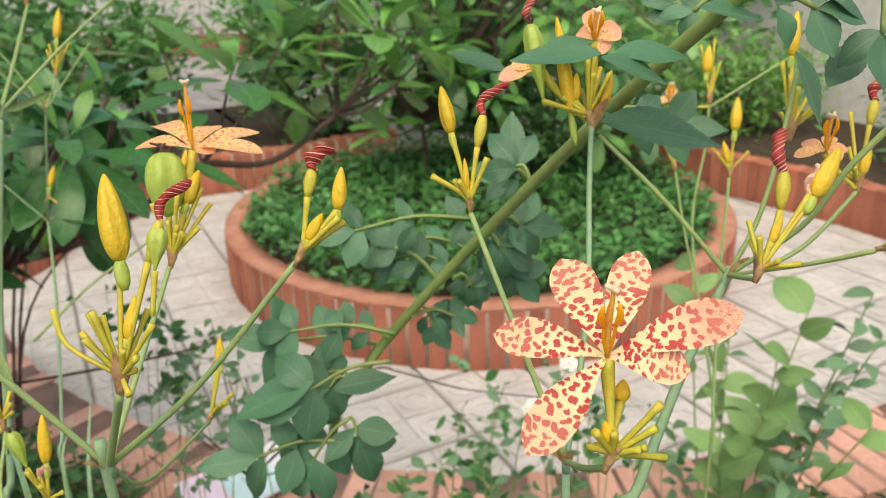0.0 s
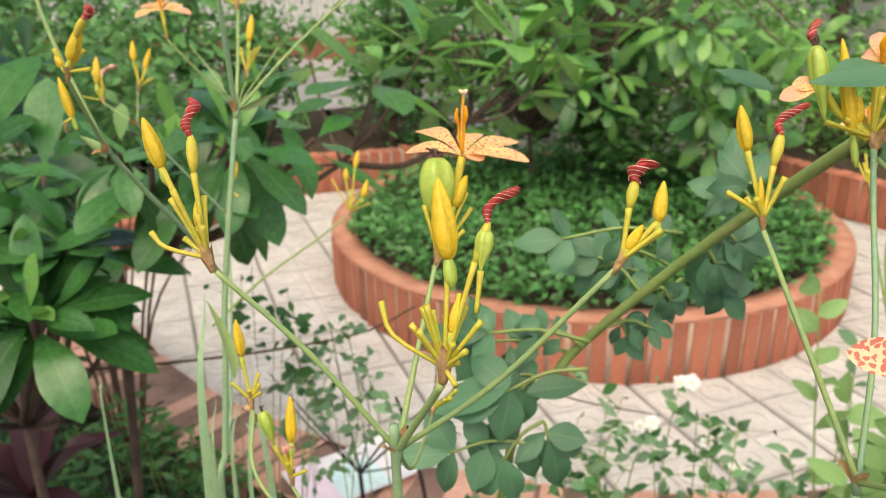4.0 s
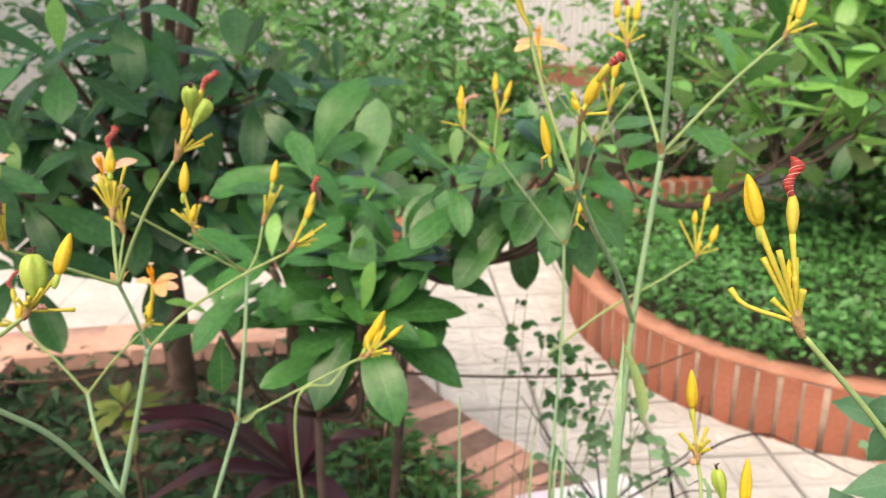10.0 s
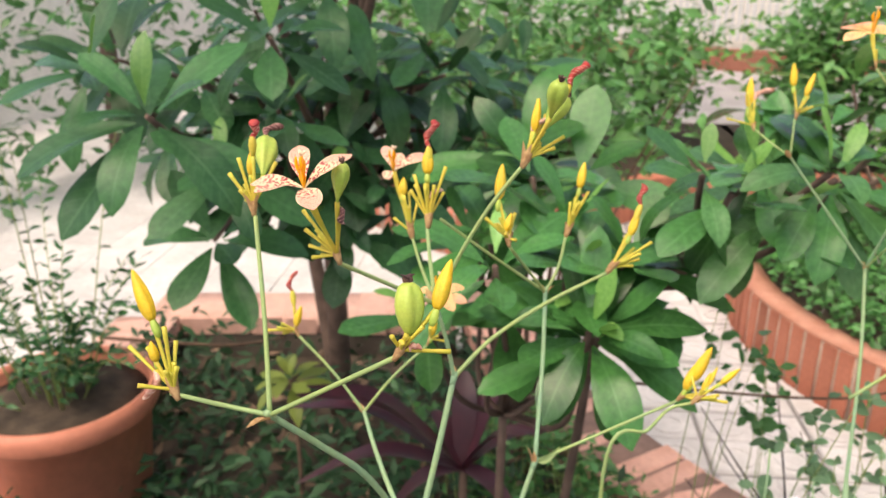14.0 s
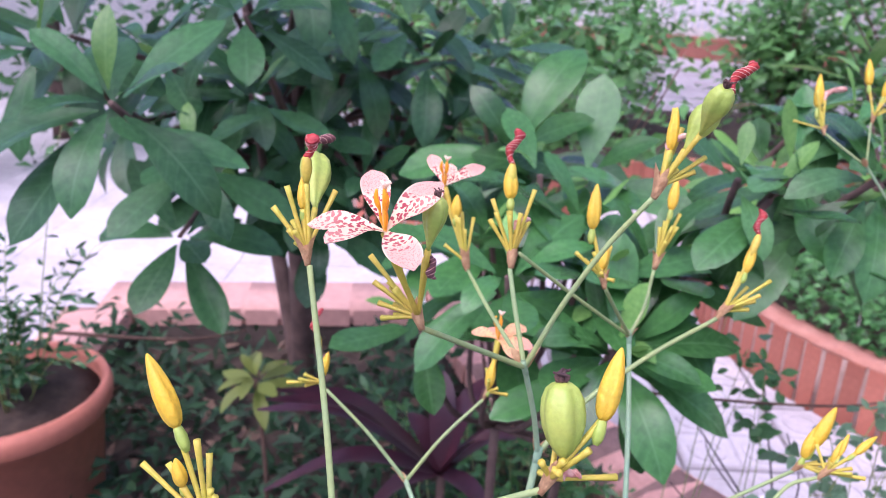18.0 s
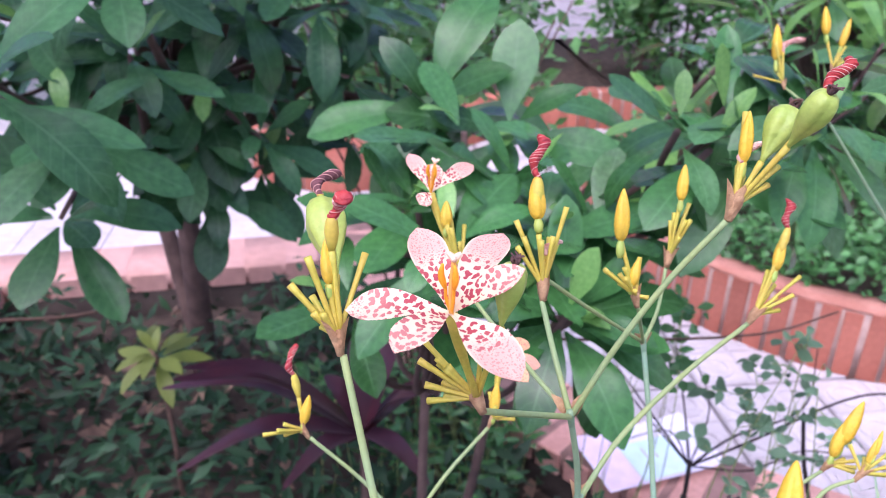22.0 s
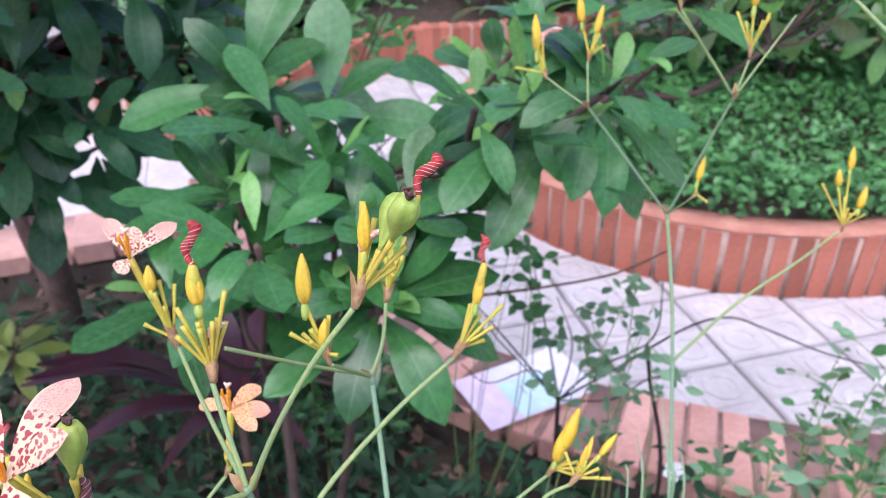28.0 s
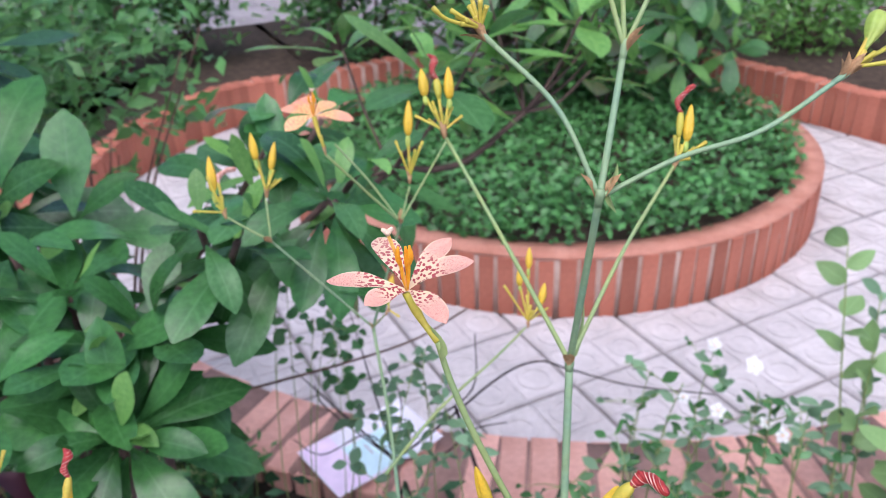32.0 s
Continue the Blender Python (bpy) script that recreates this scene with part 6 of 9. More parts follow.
stub("d", (-0.4055, 0.2267, 1.2444), (-0.4037, 0.2305, 1.2465))
stub("d", (-0.4055, 0.2267, 1.2444), (-0.4025, 0.2320, 1.2489))
stub("d", (-0.4055, 0.2267, 1.2444), (-0.4064, 0.2359, 1.2518))
bud("d", (-0.4055, 0.2267, 1.2444), (-0.4053, 0.2316, 1.2543), (-0.4061, 0.2360, 1.2662), 0.0037)
twist("d", (-0.4055, 0.2267, 1.2444), (-0.4054, 0.2313, 1.2539), (-0.4046, 0.2357, 1.2592), 0.0015, TWIST_PALE, False)
pod("d", (-0.4055, 0.2267, 1.2444), (-0.4012, 0.2320, 1.2550), (-0.3968, 0.2405, 1.2672), 0.0088)
pod("d", (-0.4055, 0.2267, 1.2444), (-0.3962, 0.2272, 1.2610), (-0.3900, 0.2225, 1.2760), 0.0078)
twist("d", (-0.4055, 0.2267, 1.2444), (-0.3899, 0.2294, 1.2735), (-0.3865, 0.2358, 1.2815), 0.0018)
stalk("d", ((-0.4455, 0.1240, 1.1684), (-0.4573, 0.1354, 1.1965), (-0.4722, 0.1481, 1.2297)), 0.0009, 0.0008, False)
spray("d", (-0.4729, 0.1480, 1.2305), (-0.2633, 0.2632, 0.9281), 1.10)
stub("d", (-0.4737, 0.1488, 1.2332), (-0.4830, 0.1469, 1.2442))
stub("d", (-0.4737, 0.1488, 1.2332), (-0.4800, 0.1493, 1.2499))
stub("d", (-0.4737, 0.1488, 1.2332), (-0.4736, 0.1612, 1.2467))
stub("d", (-0.4737, 0.1488, 1.2332), (-0.4760, 0.1472, 1.2391))
stub("d", (-0.4737, 0.1488, 1.2332), (-0.4802, 0.1493, 1.2385))
stub("d", (-0.4737, 0.1488, 1.2332), (-0.4779, 0.1479, 1.2376))
stub("d", (-0.4737, 0.1488, 1.2332), (-0.4779, 0.1468, 1.2390))
stub("d", (-0.4737, 0.1488, 1.2332), (-0.4777, 0.1491, 1.2347))
stub("d", (-0.4737, 0.1488, 1.2332), (-0.4818, 0.1527, 1.2388))
pod("d", (-0.4737, 0.1488, 1.2332), (-0.4806, 0.1605, 1.2402), (-0.4915, 0.1735, 1.2510), 0.0098, False)
bud("d", (-0.4737, 0.1488, 1.2332), (-0.4768, 0.1515, 1.2435), (-0.4789, 0.1548, 1.2521), 0.0034)
twist("d", (-0.4732, 0.1495, 1.2341), (-0.4768, 0.1540, 1.2573), (-0.4722, 0.1514, 1.2640), 0.0017)
twist("d", (-0.4913, 0.1732, 1.2508), (-0.4918, 0.1738, 1.2520), (-0.4951, 0.1806, 1.2551), 0.0016, TWIST_DRY, False)
stalk("d", ((-0.4321, 0.1890, 1.0741), (-0.4356, 0.1629, 1.1224), (-0.4405, 0.1433, 1.1466), (-0.4455, 0.1240, 1.1684)), 0.0014, 0.0011)
stalk("d", ((-0.4455, 0.1240, 1.1684), (-0.4606, 0.1157, 1.1713), (-0.4767, 0.1069, 1.1747)), 0.0009, 0.0008, False)
spray("d", (-0.4575, 0.0971, 1.1844), (-0.5559, -0.0037, 0.8312), 1.20)
stub("d", (-0.4592, 0.0971, 1.1869), (-0.4759, 0.0940, 1.1987))
stub("d", (-0.4592, 0.0971, 1.1869), (-0.4652, 0.0885, 1.1903))
stub("d", (-0.4592, 0.0971, 1.1869), (-0.4619, 0.0986, 1.2079))
stub("d", (-0.4592, 0.0971, 1.1869), (-0.4654, 0.1044, 1.1995))
stub("d", (-0.4592, 0.0971, 1.1869), (-0.4588, 0.0984, 1.1963))
stub("d", (-0.4592, 0.0971, 1.1869), (-0.4716, 0.0977, 1.1982))
stub("d", (-0.4592, 0.0971, 1.1869), (-0.4567, 0.0978, 1.1955))
stub("d", (-0.4592, 0.0971, 1.1869), (-0.4627, 0.1008, 1.1908))
stub("d", (-0.4592, 0.0971, 1.1869), (-0.4604, 0.0999, 1.1932))
stub("d", (-0.4592, 0.0971, 1.1869), (-0.4594, 0.0953, 1.1944))
stub("d", (-0.4592, 0.0971, 1.1869), (-0.4591, 0.0974, 1.1930))
bud("d", (-0.4592, 0.0971, 1.1869), (-0.4695, 0.0996, 1.2077), (-0.4792, 0.1011, 1.2226), 0.0054)
bud("d", (-0.4592, 0.0971, 1.1869), (-0.4658, 0.0964, 1.1952), (-0.4672, 0.0965, 1.2021), 0.0034)
twist("d", (-0.4592, 0.0971, 1.1869), (-0.4652, 0.0955, 1.1925), (-0.4644, 0.0928, 1.1825), 0.0015, TWIST_PALE, False)
stalk("d", ((-0.4455, 0.1240, 1.1684), (-0.4197, 0.1273, 1.1862), (-0.3940, 0.1305, 1.2040)), 0.0009, 0.0008, False)
spray("d", (-0.3938, 0.1306, 1.2040), (0.2926, 0.5476, 0.7839), 1.20)
stub("d", (-0.3929, 0.1323, 1.2063), (-0.3946, 0.1385, 1.2115))
stub("d", (-0.3929, 0.1323, 1.2063), (-0.3856, 0.1340, 1.2154))
stub("d", (-0.3929, 0.1323, 1.2063), (-0.3823, 0.1433, 1.2042))
stub("d", (-0.3929, 0.1323, 1.2063), (-0.3969, 0.1360, 1.2038))
stub("d", (-0.3929, 0.1323, 1.2063), (-0.3899, 0.1315, 1.2125))
stub("d", (-0.3929, 0.1323, 1.2063), (-0.3908, 0.1363, 1.2072))
stub("d", (-0.3929, 0.1323, 1.2063), (-0.3940, 0.1294, 1.2118))
stub("d", (-0.3929, 0.1323, 1.2063), (-0.3912, 0.1305, 1.2104))
stub("d", (-0.3929, 0.1323, 1.2063), (-0.3913, 0.1380, 1.2042))
stub("d", (-0.3929, 0.1323, 1.2063), (-0.3948, 0.1345, 1.2066))
stub("d", (-0.3929, 0.1323, 1.2063), (-0.3899, 0.1297, 1.2107))
pod("d", (-0.3929, 0.1323, 1.2063), (-0.3914, 0.1350, 1.2103), (-0.3951, 0.1392, 1.2258), 0.0100)
bud("d", (-0.3929, 0.1323, 1.2063), (-0.3863, 0.1417, 1.2180), (-0.3865, 0.1498, 1.2315), 0.0053)
twist("d", (-0.3929, 0.1323, 1.2063), (-0.3907, 0.1336, 1.2065), (-0.3889, 0.1365, 1.2076), 0.0013, TWIST_PALE, False)
stalk("d", ((-0.4321, 0.1890, 1.0741), (-0.4549, 0.1999, 1.0817), (-0.4777, 0.2140, 1.0912), (-0.4953, 0.2265, 1.0994)), 0.0014, 0.0010)
stalk("d", ((-0.4953, 0.2265, 1.0994), (-0.5133, 0.2233, 1.1188), (-0.5308, 0.2190, 1.1349)), 0.0008, 0.0007, False)
spray("d", (-0.5313, 0.2188, 1.1353), (-0.5599, 0.0102, 0.8285), 0.90)
stub("d", (-0.5330, 0.2189, 1.1378), (-0.5444, 0.2102, 1.1380))
stub("d", (-0.5330, 0.2189, 1.1378), (-0.5376, 0.2137, 1.1424))
stub("d", (-0.5330, 0.2189, 1.1378), (-0.5393, 0.2118, 1.1404))
stub("d", (-0.5330, 0.2189, 1.1378), (-0.5393, 0.2162, 1.1367))
stub("d", (-0.5330, 0.2189, 1.1378), (-0.5397, 0.2163, 1.1350))
twist("d", (-0.5330, 0.2189, 1.1378), (-0.5389, 0.2238, 1.1566), (-0.5433, 0.2261, 1.1651), 0.0017)
bud("d", (-0.5330, 0.2189, 1.1378), (-0.5334, 0.2195, 1.1398), (-0.5327, 0.2235, 1.1498), 0.0039)
stalk("d", ((-0.4953, 0.2265, 1.0994), (-0.4868, 0.2404, 1.1161), (-0.4761, 0.2549, 1.1310)), 0.0008, 0.0007, False)
spray("d", (-0.4759, 0.2554, 1.1317), (0.1899, 0.5283, 0.8275), 0.80)
stub("d", (-0.4753, 0.2570, 1.1342), (-0.4681, 0.2616, 1.1327))
stub("d", (-0.4753, 0.2570, 1.1342), (-0.4781, 0.2608, 1.1428))
stub("d", (-0.4753, 0.2570, 1.1342), (-0.4754, 0.2595, 1.1362))
stub("d", (-0.4753, 0.2570, 1.1342), (-0.4737, 0.2547, 1.1414))
stub("d", (-0.4753, 0.2570, 1.1342), (-0.4711, 0.2578, 1.1367))
bud("d", (-0.4753, 0.2570, 1.1342), (-0.4753, 0.2577, 1.1356), (-0.4759, 0.2625, 1.1462), 0.0044)
flower("d", (-0.4753, 0.2570, 1.1342), (-0.4763, 0.2660, 1.1544), (0.1497, -0.2628, 0.9532), ((-0.4883, 0.2645, 1.1558), (-0.4838, 0.2688, 1.1563), (-0.4730, 0.2722, 1.1555), (-0.4622, 0.2706, 1.1534), (-0.4640, 0.2619, 1.1513), (-0.4700, 0.2791, 1.1570)), 0.0073, PETAL_PLAIN, 0.90)
stalk("d", ((-0.4096, 0.2579, 0.0800), (-0.4117, 0.2415, 0.4594), (-0.4137, 0.2250, 0.8387), (-0.4147, 0.2168, 1.0284), (-0.4119, 0.2303, 1.0550), (-0.4080, 0.2490, 1.0920)), 0.0017, 0.0012)
stalk("d", ((-0.4080, 0.2490, 1.0920), (-0.4190, 0.2729, 1.1291), (-0.4291, 0.2917, 1.1595)), 0.0011, 0.0010)
sheath_leaf("d", (-0.4073, 0.2494, 1.0919), (-0.3992, 0.2575, 1.0986), 0.006)
stalk("d", ((-0.4080, 0.2490, 1.0920), (-0.3874, 0.2692, 1.1034), (-0.3589, 0.2970, 1.1190)), 0.0008, 0.0007, False)
spray("d", (-0.3589, 0.2971, 1.1193), (0.5204, 0.4863, 0.7019), 1.00)
stub("d", (-0.3574, 0.2985, 1.1214), (-0.3480, 0.3034, 1.1226))
stub("d", (-0.3574, 0.2985, 1.1214), (-0.3480, 0.3004, 1.1216))
stub("d", (-0.3574, 0.2985, 1.1214), (-0.3519, 0.3037, 1.1218))
stub("d", (-0.3574, 0.2985, 1.1214), (-0.3516, 0.3043, 1.1194))
stub("d", (-0.3574, 0.2985, 1.1214), (-0.3488, 0.2960, 1.1226))
bud("d", (-0.3574, 0.2985, 1.1214), (-0.3544, 0.3026, 1.1288), (-0.3499, 0.3106, 1.1441), 0.0057)
bud("d", (-0.3574, 0.2985, 1.1214), (-0.3567, 0.2999, 1.1243), (-0.3543, 0.3062, 1.1366), 0.0050)
stalk("d", ((-0.4291, 0.2917, 1.1595), (-0.4265, 0.2987, 1.1704), (-0.4265, 0.3056, 1.1848)), 0.0008, 0.0007, False)
spray("d", (-0.4264, 0.3062, 1.1859), (0.0487, 0.4592, 0.8870), 1.30)
stub("d", (-0.4263, 0.3076, 1.1886), (-0.4232, 0.3219, 1.2054))
stub("d", (-0.4263, 0.3076, 1.1886), (-0.4280, 0.3118, 1.2016))
stub("d", (-0.4263, 0.3076, 1.1886), (-0.4275, 0.3165, 1.2029))
stub("d", (-0.4263, 0.3076, 1.1886), (-0.4209, 0.3115, 1.2033))
stub("d", (-0.4263, 0.3076, 1.1886), (-0.4242, 0.3091, 1.1965))
stub("d", (-0.4263, 0.3076, 1.1886), (-0.4274, 0.3154, 1.1954))
stub("d", (-0.4263, 0.3076, 1.1886), (-0.4227, 0.3115, 1.2031))
stub("d", (-0.4263, 0.3076, 1.1886), (-0.4229, 0.3096, 1.2024))
stub("d", (-0.4263, 0.3076, 1.1886), (-0.4234, 0.3065, 1.1980))
bud("d", (-0.4263, 0.3076, 1.1886), (-0.4260, 0.3172, 1.2080), (-0.4269, 0.3236, 1.2199), 0.0047)
stalk("d", ((-0.4291, 0.2917, 1.1595), (-0.4286, 0.2688, 1.1811), (-0.4282, 0.2545, 1.1947)), 0.0007, 0.0007, False)
spray("d", (-0.4288, 0.2546, 1.1956), (-0.3023, 0.2342, 0.9240), 1.10)
stub("d", (-0.4297, 0.2553, 1.1984), (-0.4397, 0.2515, 1.2073))
stub("d", (-0.4297, 0.2553, 1.1984), (-0.4256, 0.2551, 1.1986))
stub("d", (-0.4297, 0.2553, 1.1984), (-0.4310, 0.2627, 1.2082))
stub("d", (-0.4297, 0.2553, 1.1984), (-0.4342, 0.2549, 1.2076))
stub("d", (-0.4297, 0.2553, 1.1984), (-0.4331, 0.2513, 1.2058))
stub("d", (-0.4297, 0.2553, 1.1984), (-0.4388, 0.2582, 1.2026))
stub("d", (-0.4297, 0.2553, 1.1984), (-0.4361, 0.2592, 1.2028))
stub("d", (-0.4297, 0.2553, 1.1984), (-0.4355, 0.2558, 1.2015))
stub("d", (-0.4297, 0.2553, 1.1984), (-0.4297, 0.2524, 1.2015))
bud("d", (-0.4297, 0.2553, 1.1984), (-0.4369, 0.2582, 1.2148), (-0.4387, 0.2637, 1.2299), 0.0054)
bud("d", (-0.4297, 0.2553, 1.1984), (-0.4312, 0.2557, 1.2014), (-0.4308, 0.2595, 1.2092), 0.0037)
stalk("d", ((-0.4291, 0.2917, 1.1595), (-0.4450, 0.2622, 1.1861), (-0.4566, 0.2406, 1.2065)), 0.0007, 0.0007, False)
stalk("d", ((-0.4336, 0.2185, 1.1436), (-0.4256, 0.2376, 1.1574), (-0.4110, 0.2625, 1.1700), (-0.3950, 0.2865, 1.1795)), 0.0010, 0.0008, False)
spray("d", (-0.3947, 0.2869, 1.1799), (0.3424, 0.5882, 0.7326), 1.30)
stub("d", (-0.3937, 0.2886, 1.1821), (-0.3813, 0.3041, 1.1923))
stub("d", (-0.3937, 0.2886, 1.1821), (-0.3826, 0.2948, 1.1894))
stub("d", (-0.3937, 0.2886, 1.1821), (-0.3858, 0.2950, 1.1825))
stub("d", (-0.3937, 0.2886, 1.1821), (-0.3920, 0.2991, 1.1948))
stub("d", (-0.3937, 0.2886, 1.1821), (-0.3888, 0.3020, 1.1883))
stub("d", (-0.3937, 0.2886, 1.1821), (-0.3849, 0.2997, 1.1845))
stub("d", (-0.3937, 0.2886, 1.1821), (-0.3876, 0.2978, 1.1859))
stub("d", (-0.3937, 0.2886, 1.1821), (-0.3877, 0.2948, 1.1873))
stub("d", (-0.3937, 0.2886, 1.1821), (-0.3886, 0.2970, 1.1814))
bud("d", (-0.3937, 0.2886, 1.1821), (-0.3897, 0.2979, 1.1958), (-0.3892, 0.3054, 1.2063), 0.0043)
twist("d", (-0.3937, 0.2886, 1.1821), (-0.3885, 0.3051, 1.2089), (-0.3891, 0.3102, 1.2177), 0.0017)
lily("e", (-0.3480, 0.3144, 0.0800), "short blackberry lily stalk with a low spray of yellow buds")
stalk("e", ((-0.3533, 0.3131, 0.0800), (-0.3631, 0.2916, 0.4845), (-0.3729, 0.2702, 0.8889), (-0.3778, 0.2595, 1.0911), (-0.3642, 0.2761, 1.1121), (-0.3582, 0.2833, 1.1214), (-0.3498, 0.2880, 1.1254)), 0.0011, 0.0007, False)
spray("e", (-0.3494, 0.2882, 1.1256), (0.5019, 0.5455, 0.6712), 1.00)
stub("e", (-0.3479, 0.2899, 1.1276), (-0.3347, 0.2906, 1.1298))
stub("e", (-0.3479, 0.2899, 1.1276), (-0.3531, 0.2953, 1.1347))
stub("e", (-0.3479, 0.2899, 1.1276), (-0.3397, 0.2947, 1.1297))
stub("e", (-0.3479, 0.2899, 1.1276), (-0.3393, 0.2885, 1.1312))
stub("e", (-0.3479, 0.2899, 1.1276), (-0.3473, 0.2952, 1.1307))
stub("e", (-0.3479, 0.2899, 1.1276), (-0.3438, 0.2901, 1.1285))
stub("e", (-0.3479, 0.2899, 1.1276), (-0.3465, 0.2903, 1.1319))
bud("e", (-0.3479, 0.2899, 1.1276), (-0.3399, 0.2965, 1.1350), (-0.3344, 0.3034, 1.1410), 0.0032)
bud("e", (-0.3479, 0.2899, 1.1276), (-0.3449, 0.2942, 1.1334), (-0.3434, 0.3004, 1.1405), 0.0024)
bud("e", (-0.3479, 0.2899, 1.1276), (-0.3467, 0.2923, 1.1310), (-0.3450, 0.2967, 1.1389), 0.0024)
sword_leaf("b", (-0.1587, 0.2170, 1.0948), (-0.1733, 0.2307, 1.1401), 0.0100)
sheath_leaf("m", (-0.1986, 0.2757, 1.1310), (-0.2097, 0.2862, 1.1656), 0.011)
sword_leaf("m", (-0.2037, 0.2505, 1.0802), (-0.2102, 0.2811, 1.1703), 0.0085)
sword_leaf("n", (-0.2847, 0.4261, 0.9354), (-0.2903, 0.4634, 0.9982), 0.0050)
sword_leaf("n", (-0.2863, 0.4526, 0.8929), (-0.3024, 0.5156, 0.9926), 0.0050)
sword_leaf("e", (-0.3232, 0.3509, 1.0249), (-0.3311, 0.3708, 1.0605), 0.0050)
sword_leaf("e", (-0.3078, 0.4430, 0.9258), (-0.3172, 0.4773, 0.9873), 0.0050)
# ---- shrubs, trees and ground cover ----
def leaf_mesh(name, mat_, width, droop, fold, shape, steps=9, wave=0.02, blunt=0.8, teeth=0.0):
    return mesh_of(blade(bmesh.new(), Matrix(), 1.0, width, droop, fold, steps, shape, wave=wave, blunt=blunt, teeth=teeth, cup=steps > 6), name, mat_)


def leaf_set(mat_, width, shape, name="leaf", steps=9, blunt=0.8, teeth=0.0):
    return [leaf_mesh(name, mat_, width * k, d, f, shape, steps, wave=w, blunt=blunt, teeth=teeth) for k, d, f, w in ((1.0, 0.35, 0.22, 0.03), (0.88, 0.7, 0.34, 0.05), (1.12, 0.15, 0.14, 0.02), (0.95, 1.0, 0.25, 0.04), (0.8, -0.2, 0.4, 0.05))]


BROAD = leaf_set(LEAF_SHRUB, 0.41, 0.64, blunt=0.62)
BROAD_DARK = leaf_set(LEAF_DARK, 0.39, 0.64, blunt=0.62)
BROAD_LIGHT = leaf_set(LEAF_LIGHT, 0.35, 0.62, blunt=0.62)
BROAD_MID = leaf_set(LEAF, 0.40, 0.64, blunt=0.62)
BROAD_YOUNG = BROAD_LIGHT + BROAD_MID[:1]
frnd = random.Random(17)


def leaf_object(parent, meshes, at, d, up, length):
    """One leaf from its stalk end, along d, its face towards up."""
    x = Vector(d).normalized()
    y = Vector(up).cross(x)
    if y.length < 1e-3:
        y = x.orthogonal()
    y.normalize()
    m = Matrix((x, y, x.cross(y))).transposed().to_4x4()
    ob = part("leaf", frnd.choice(meshes), None, parent)
    ob.matrix_local = Matrix.Translation(Vector(at) - parent.location) @ m @ Matrix.Diagonal((length, length, length, 1))
    return ob


def whorl(parent, at, axis, count, length, meshes, hang=0.0, spread=(35, 85), light=None):
    """A rosette of leaves at a twig's end, young ones upright in the middle, old ones spread out below."""
    at, axis = Vector(at), Vector(axis).normalized()
    f = frame_at(axis)
    a0 = frnd.uniform(0, 6.28)
    for k in range(count):
        u = k / max(1, count - 1)
        tilt = radians(spread[0] + (spread[1] - spread[0]) * u + frnd.uniform(-10, 10))
        a = a0 + k * 2.4 + frnd.uniform(-0.25, 0.25)
        d = f @ Vector((math.sin(tilt) * math.cos(a), math.sin(tilt) * math.sin(a), math.cos(tilt)))
        d = (d - Z * hang * u).normalized()
        up = (axis + Z * 0.6 - d * 0.2).normalized()
        leaf_object(parent, light if light and k < 1 else meshes, at - axis * 0.012 * u + d * 0.012, d, up, length * (0.55 + 0.45 * min(1.0, u * 1.6)) * frnd.uniform(0.88, 1.1))


def branch(parent, points, r0, r1, mat_=BARK, name="branch"):
    bm = tube(bmesh.new(), points, (r0, r1), 7, 6)
    bmesh.ops.translate(bm, verts=bm.verts, vec=-parent.location)
    return part(name, bm, mat_, parent)


def shrub(name, label, root, tips, length, meshes, light=None, r=0.012, category="shrub", bark=BARK, hang=0.35, fork=None):
    """A shrub: limbs from the root (or its fork) to each tip, and a rosette of leaves on every tip."""
    s = thing(name, label, category, root)
    root = Vector(root)
    hub = Vector(fork) if fork else root.lerp(sum((Vector(t[0]) for t in tips), Vector()) / len(tips), 0.45)
    branch(s, [root, root.lerp(hub, 0.5) + Vector((0.015, -0.01, 0)), hub], r, r * 0.7, bark, "trunk")
    for tip in tips:
        p, n, scale_ = Vector(tip[0]), tip[1], tip[2]
        axis = Vector(tip[3]) if len(tip) > 3 else ((p - hub).normalized() * 0.7 + Z * 0.6)
        mid = hub.lerp(p, 0.55) + Vector((frnd.uniform(-0.03, 0.03), frnd.uniform(-0.03, 0.03), -0.05))
        branch(s, [hub, mid, p], r * 0.45, 0.003, bark)
        whorl(s, p, axis, n, length * scale_, meshes, hang, light=light)
    return s


def limb(s, start, hub, tips, length, meshes, light=None, r=0.005, bark=BARK, hang=0.1):
    """A side limb of a shrub: from its fork to a hub of its own, and on to rosettes round that."""
    hub = Vector(hub)
    branch(s, [start, Vector(start).lerp(hub, 0.5) - Z * 0.03, hub], r, r * 0.7, bark)
    for p, n, scale_ in tips:
        p = Vector(p)
        branch(s, [hub, hub.lerp(p, 0.5) - Z * 0.015, p], r * 0.55, 0.0016, bark)
        whorl(s, p, (p - hub).normalized() * 0.6 + Z * 0.7, n, length * scale_, meshes, hang, light=light)


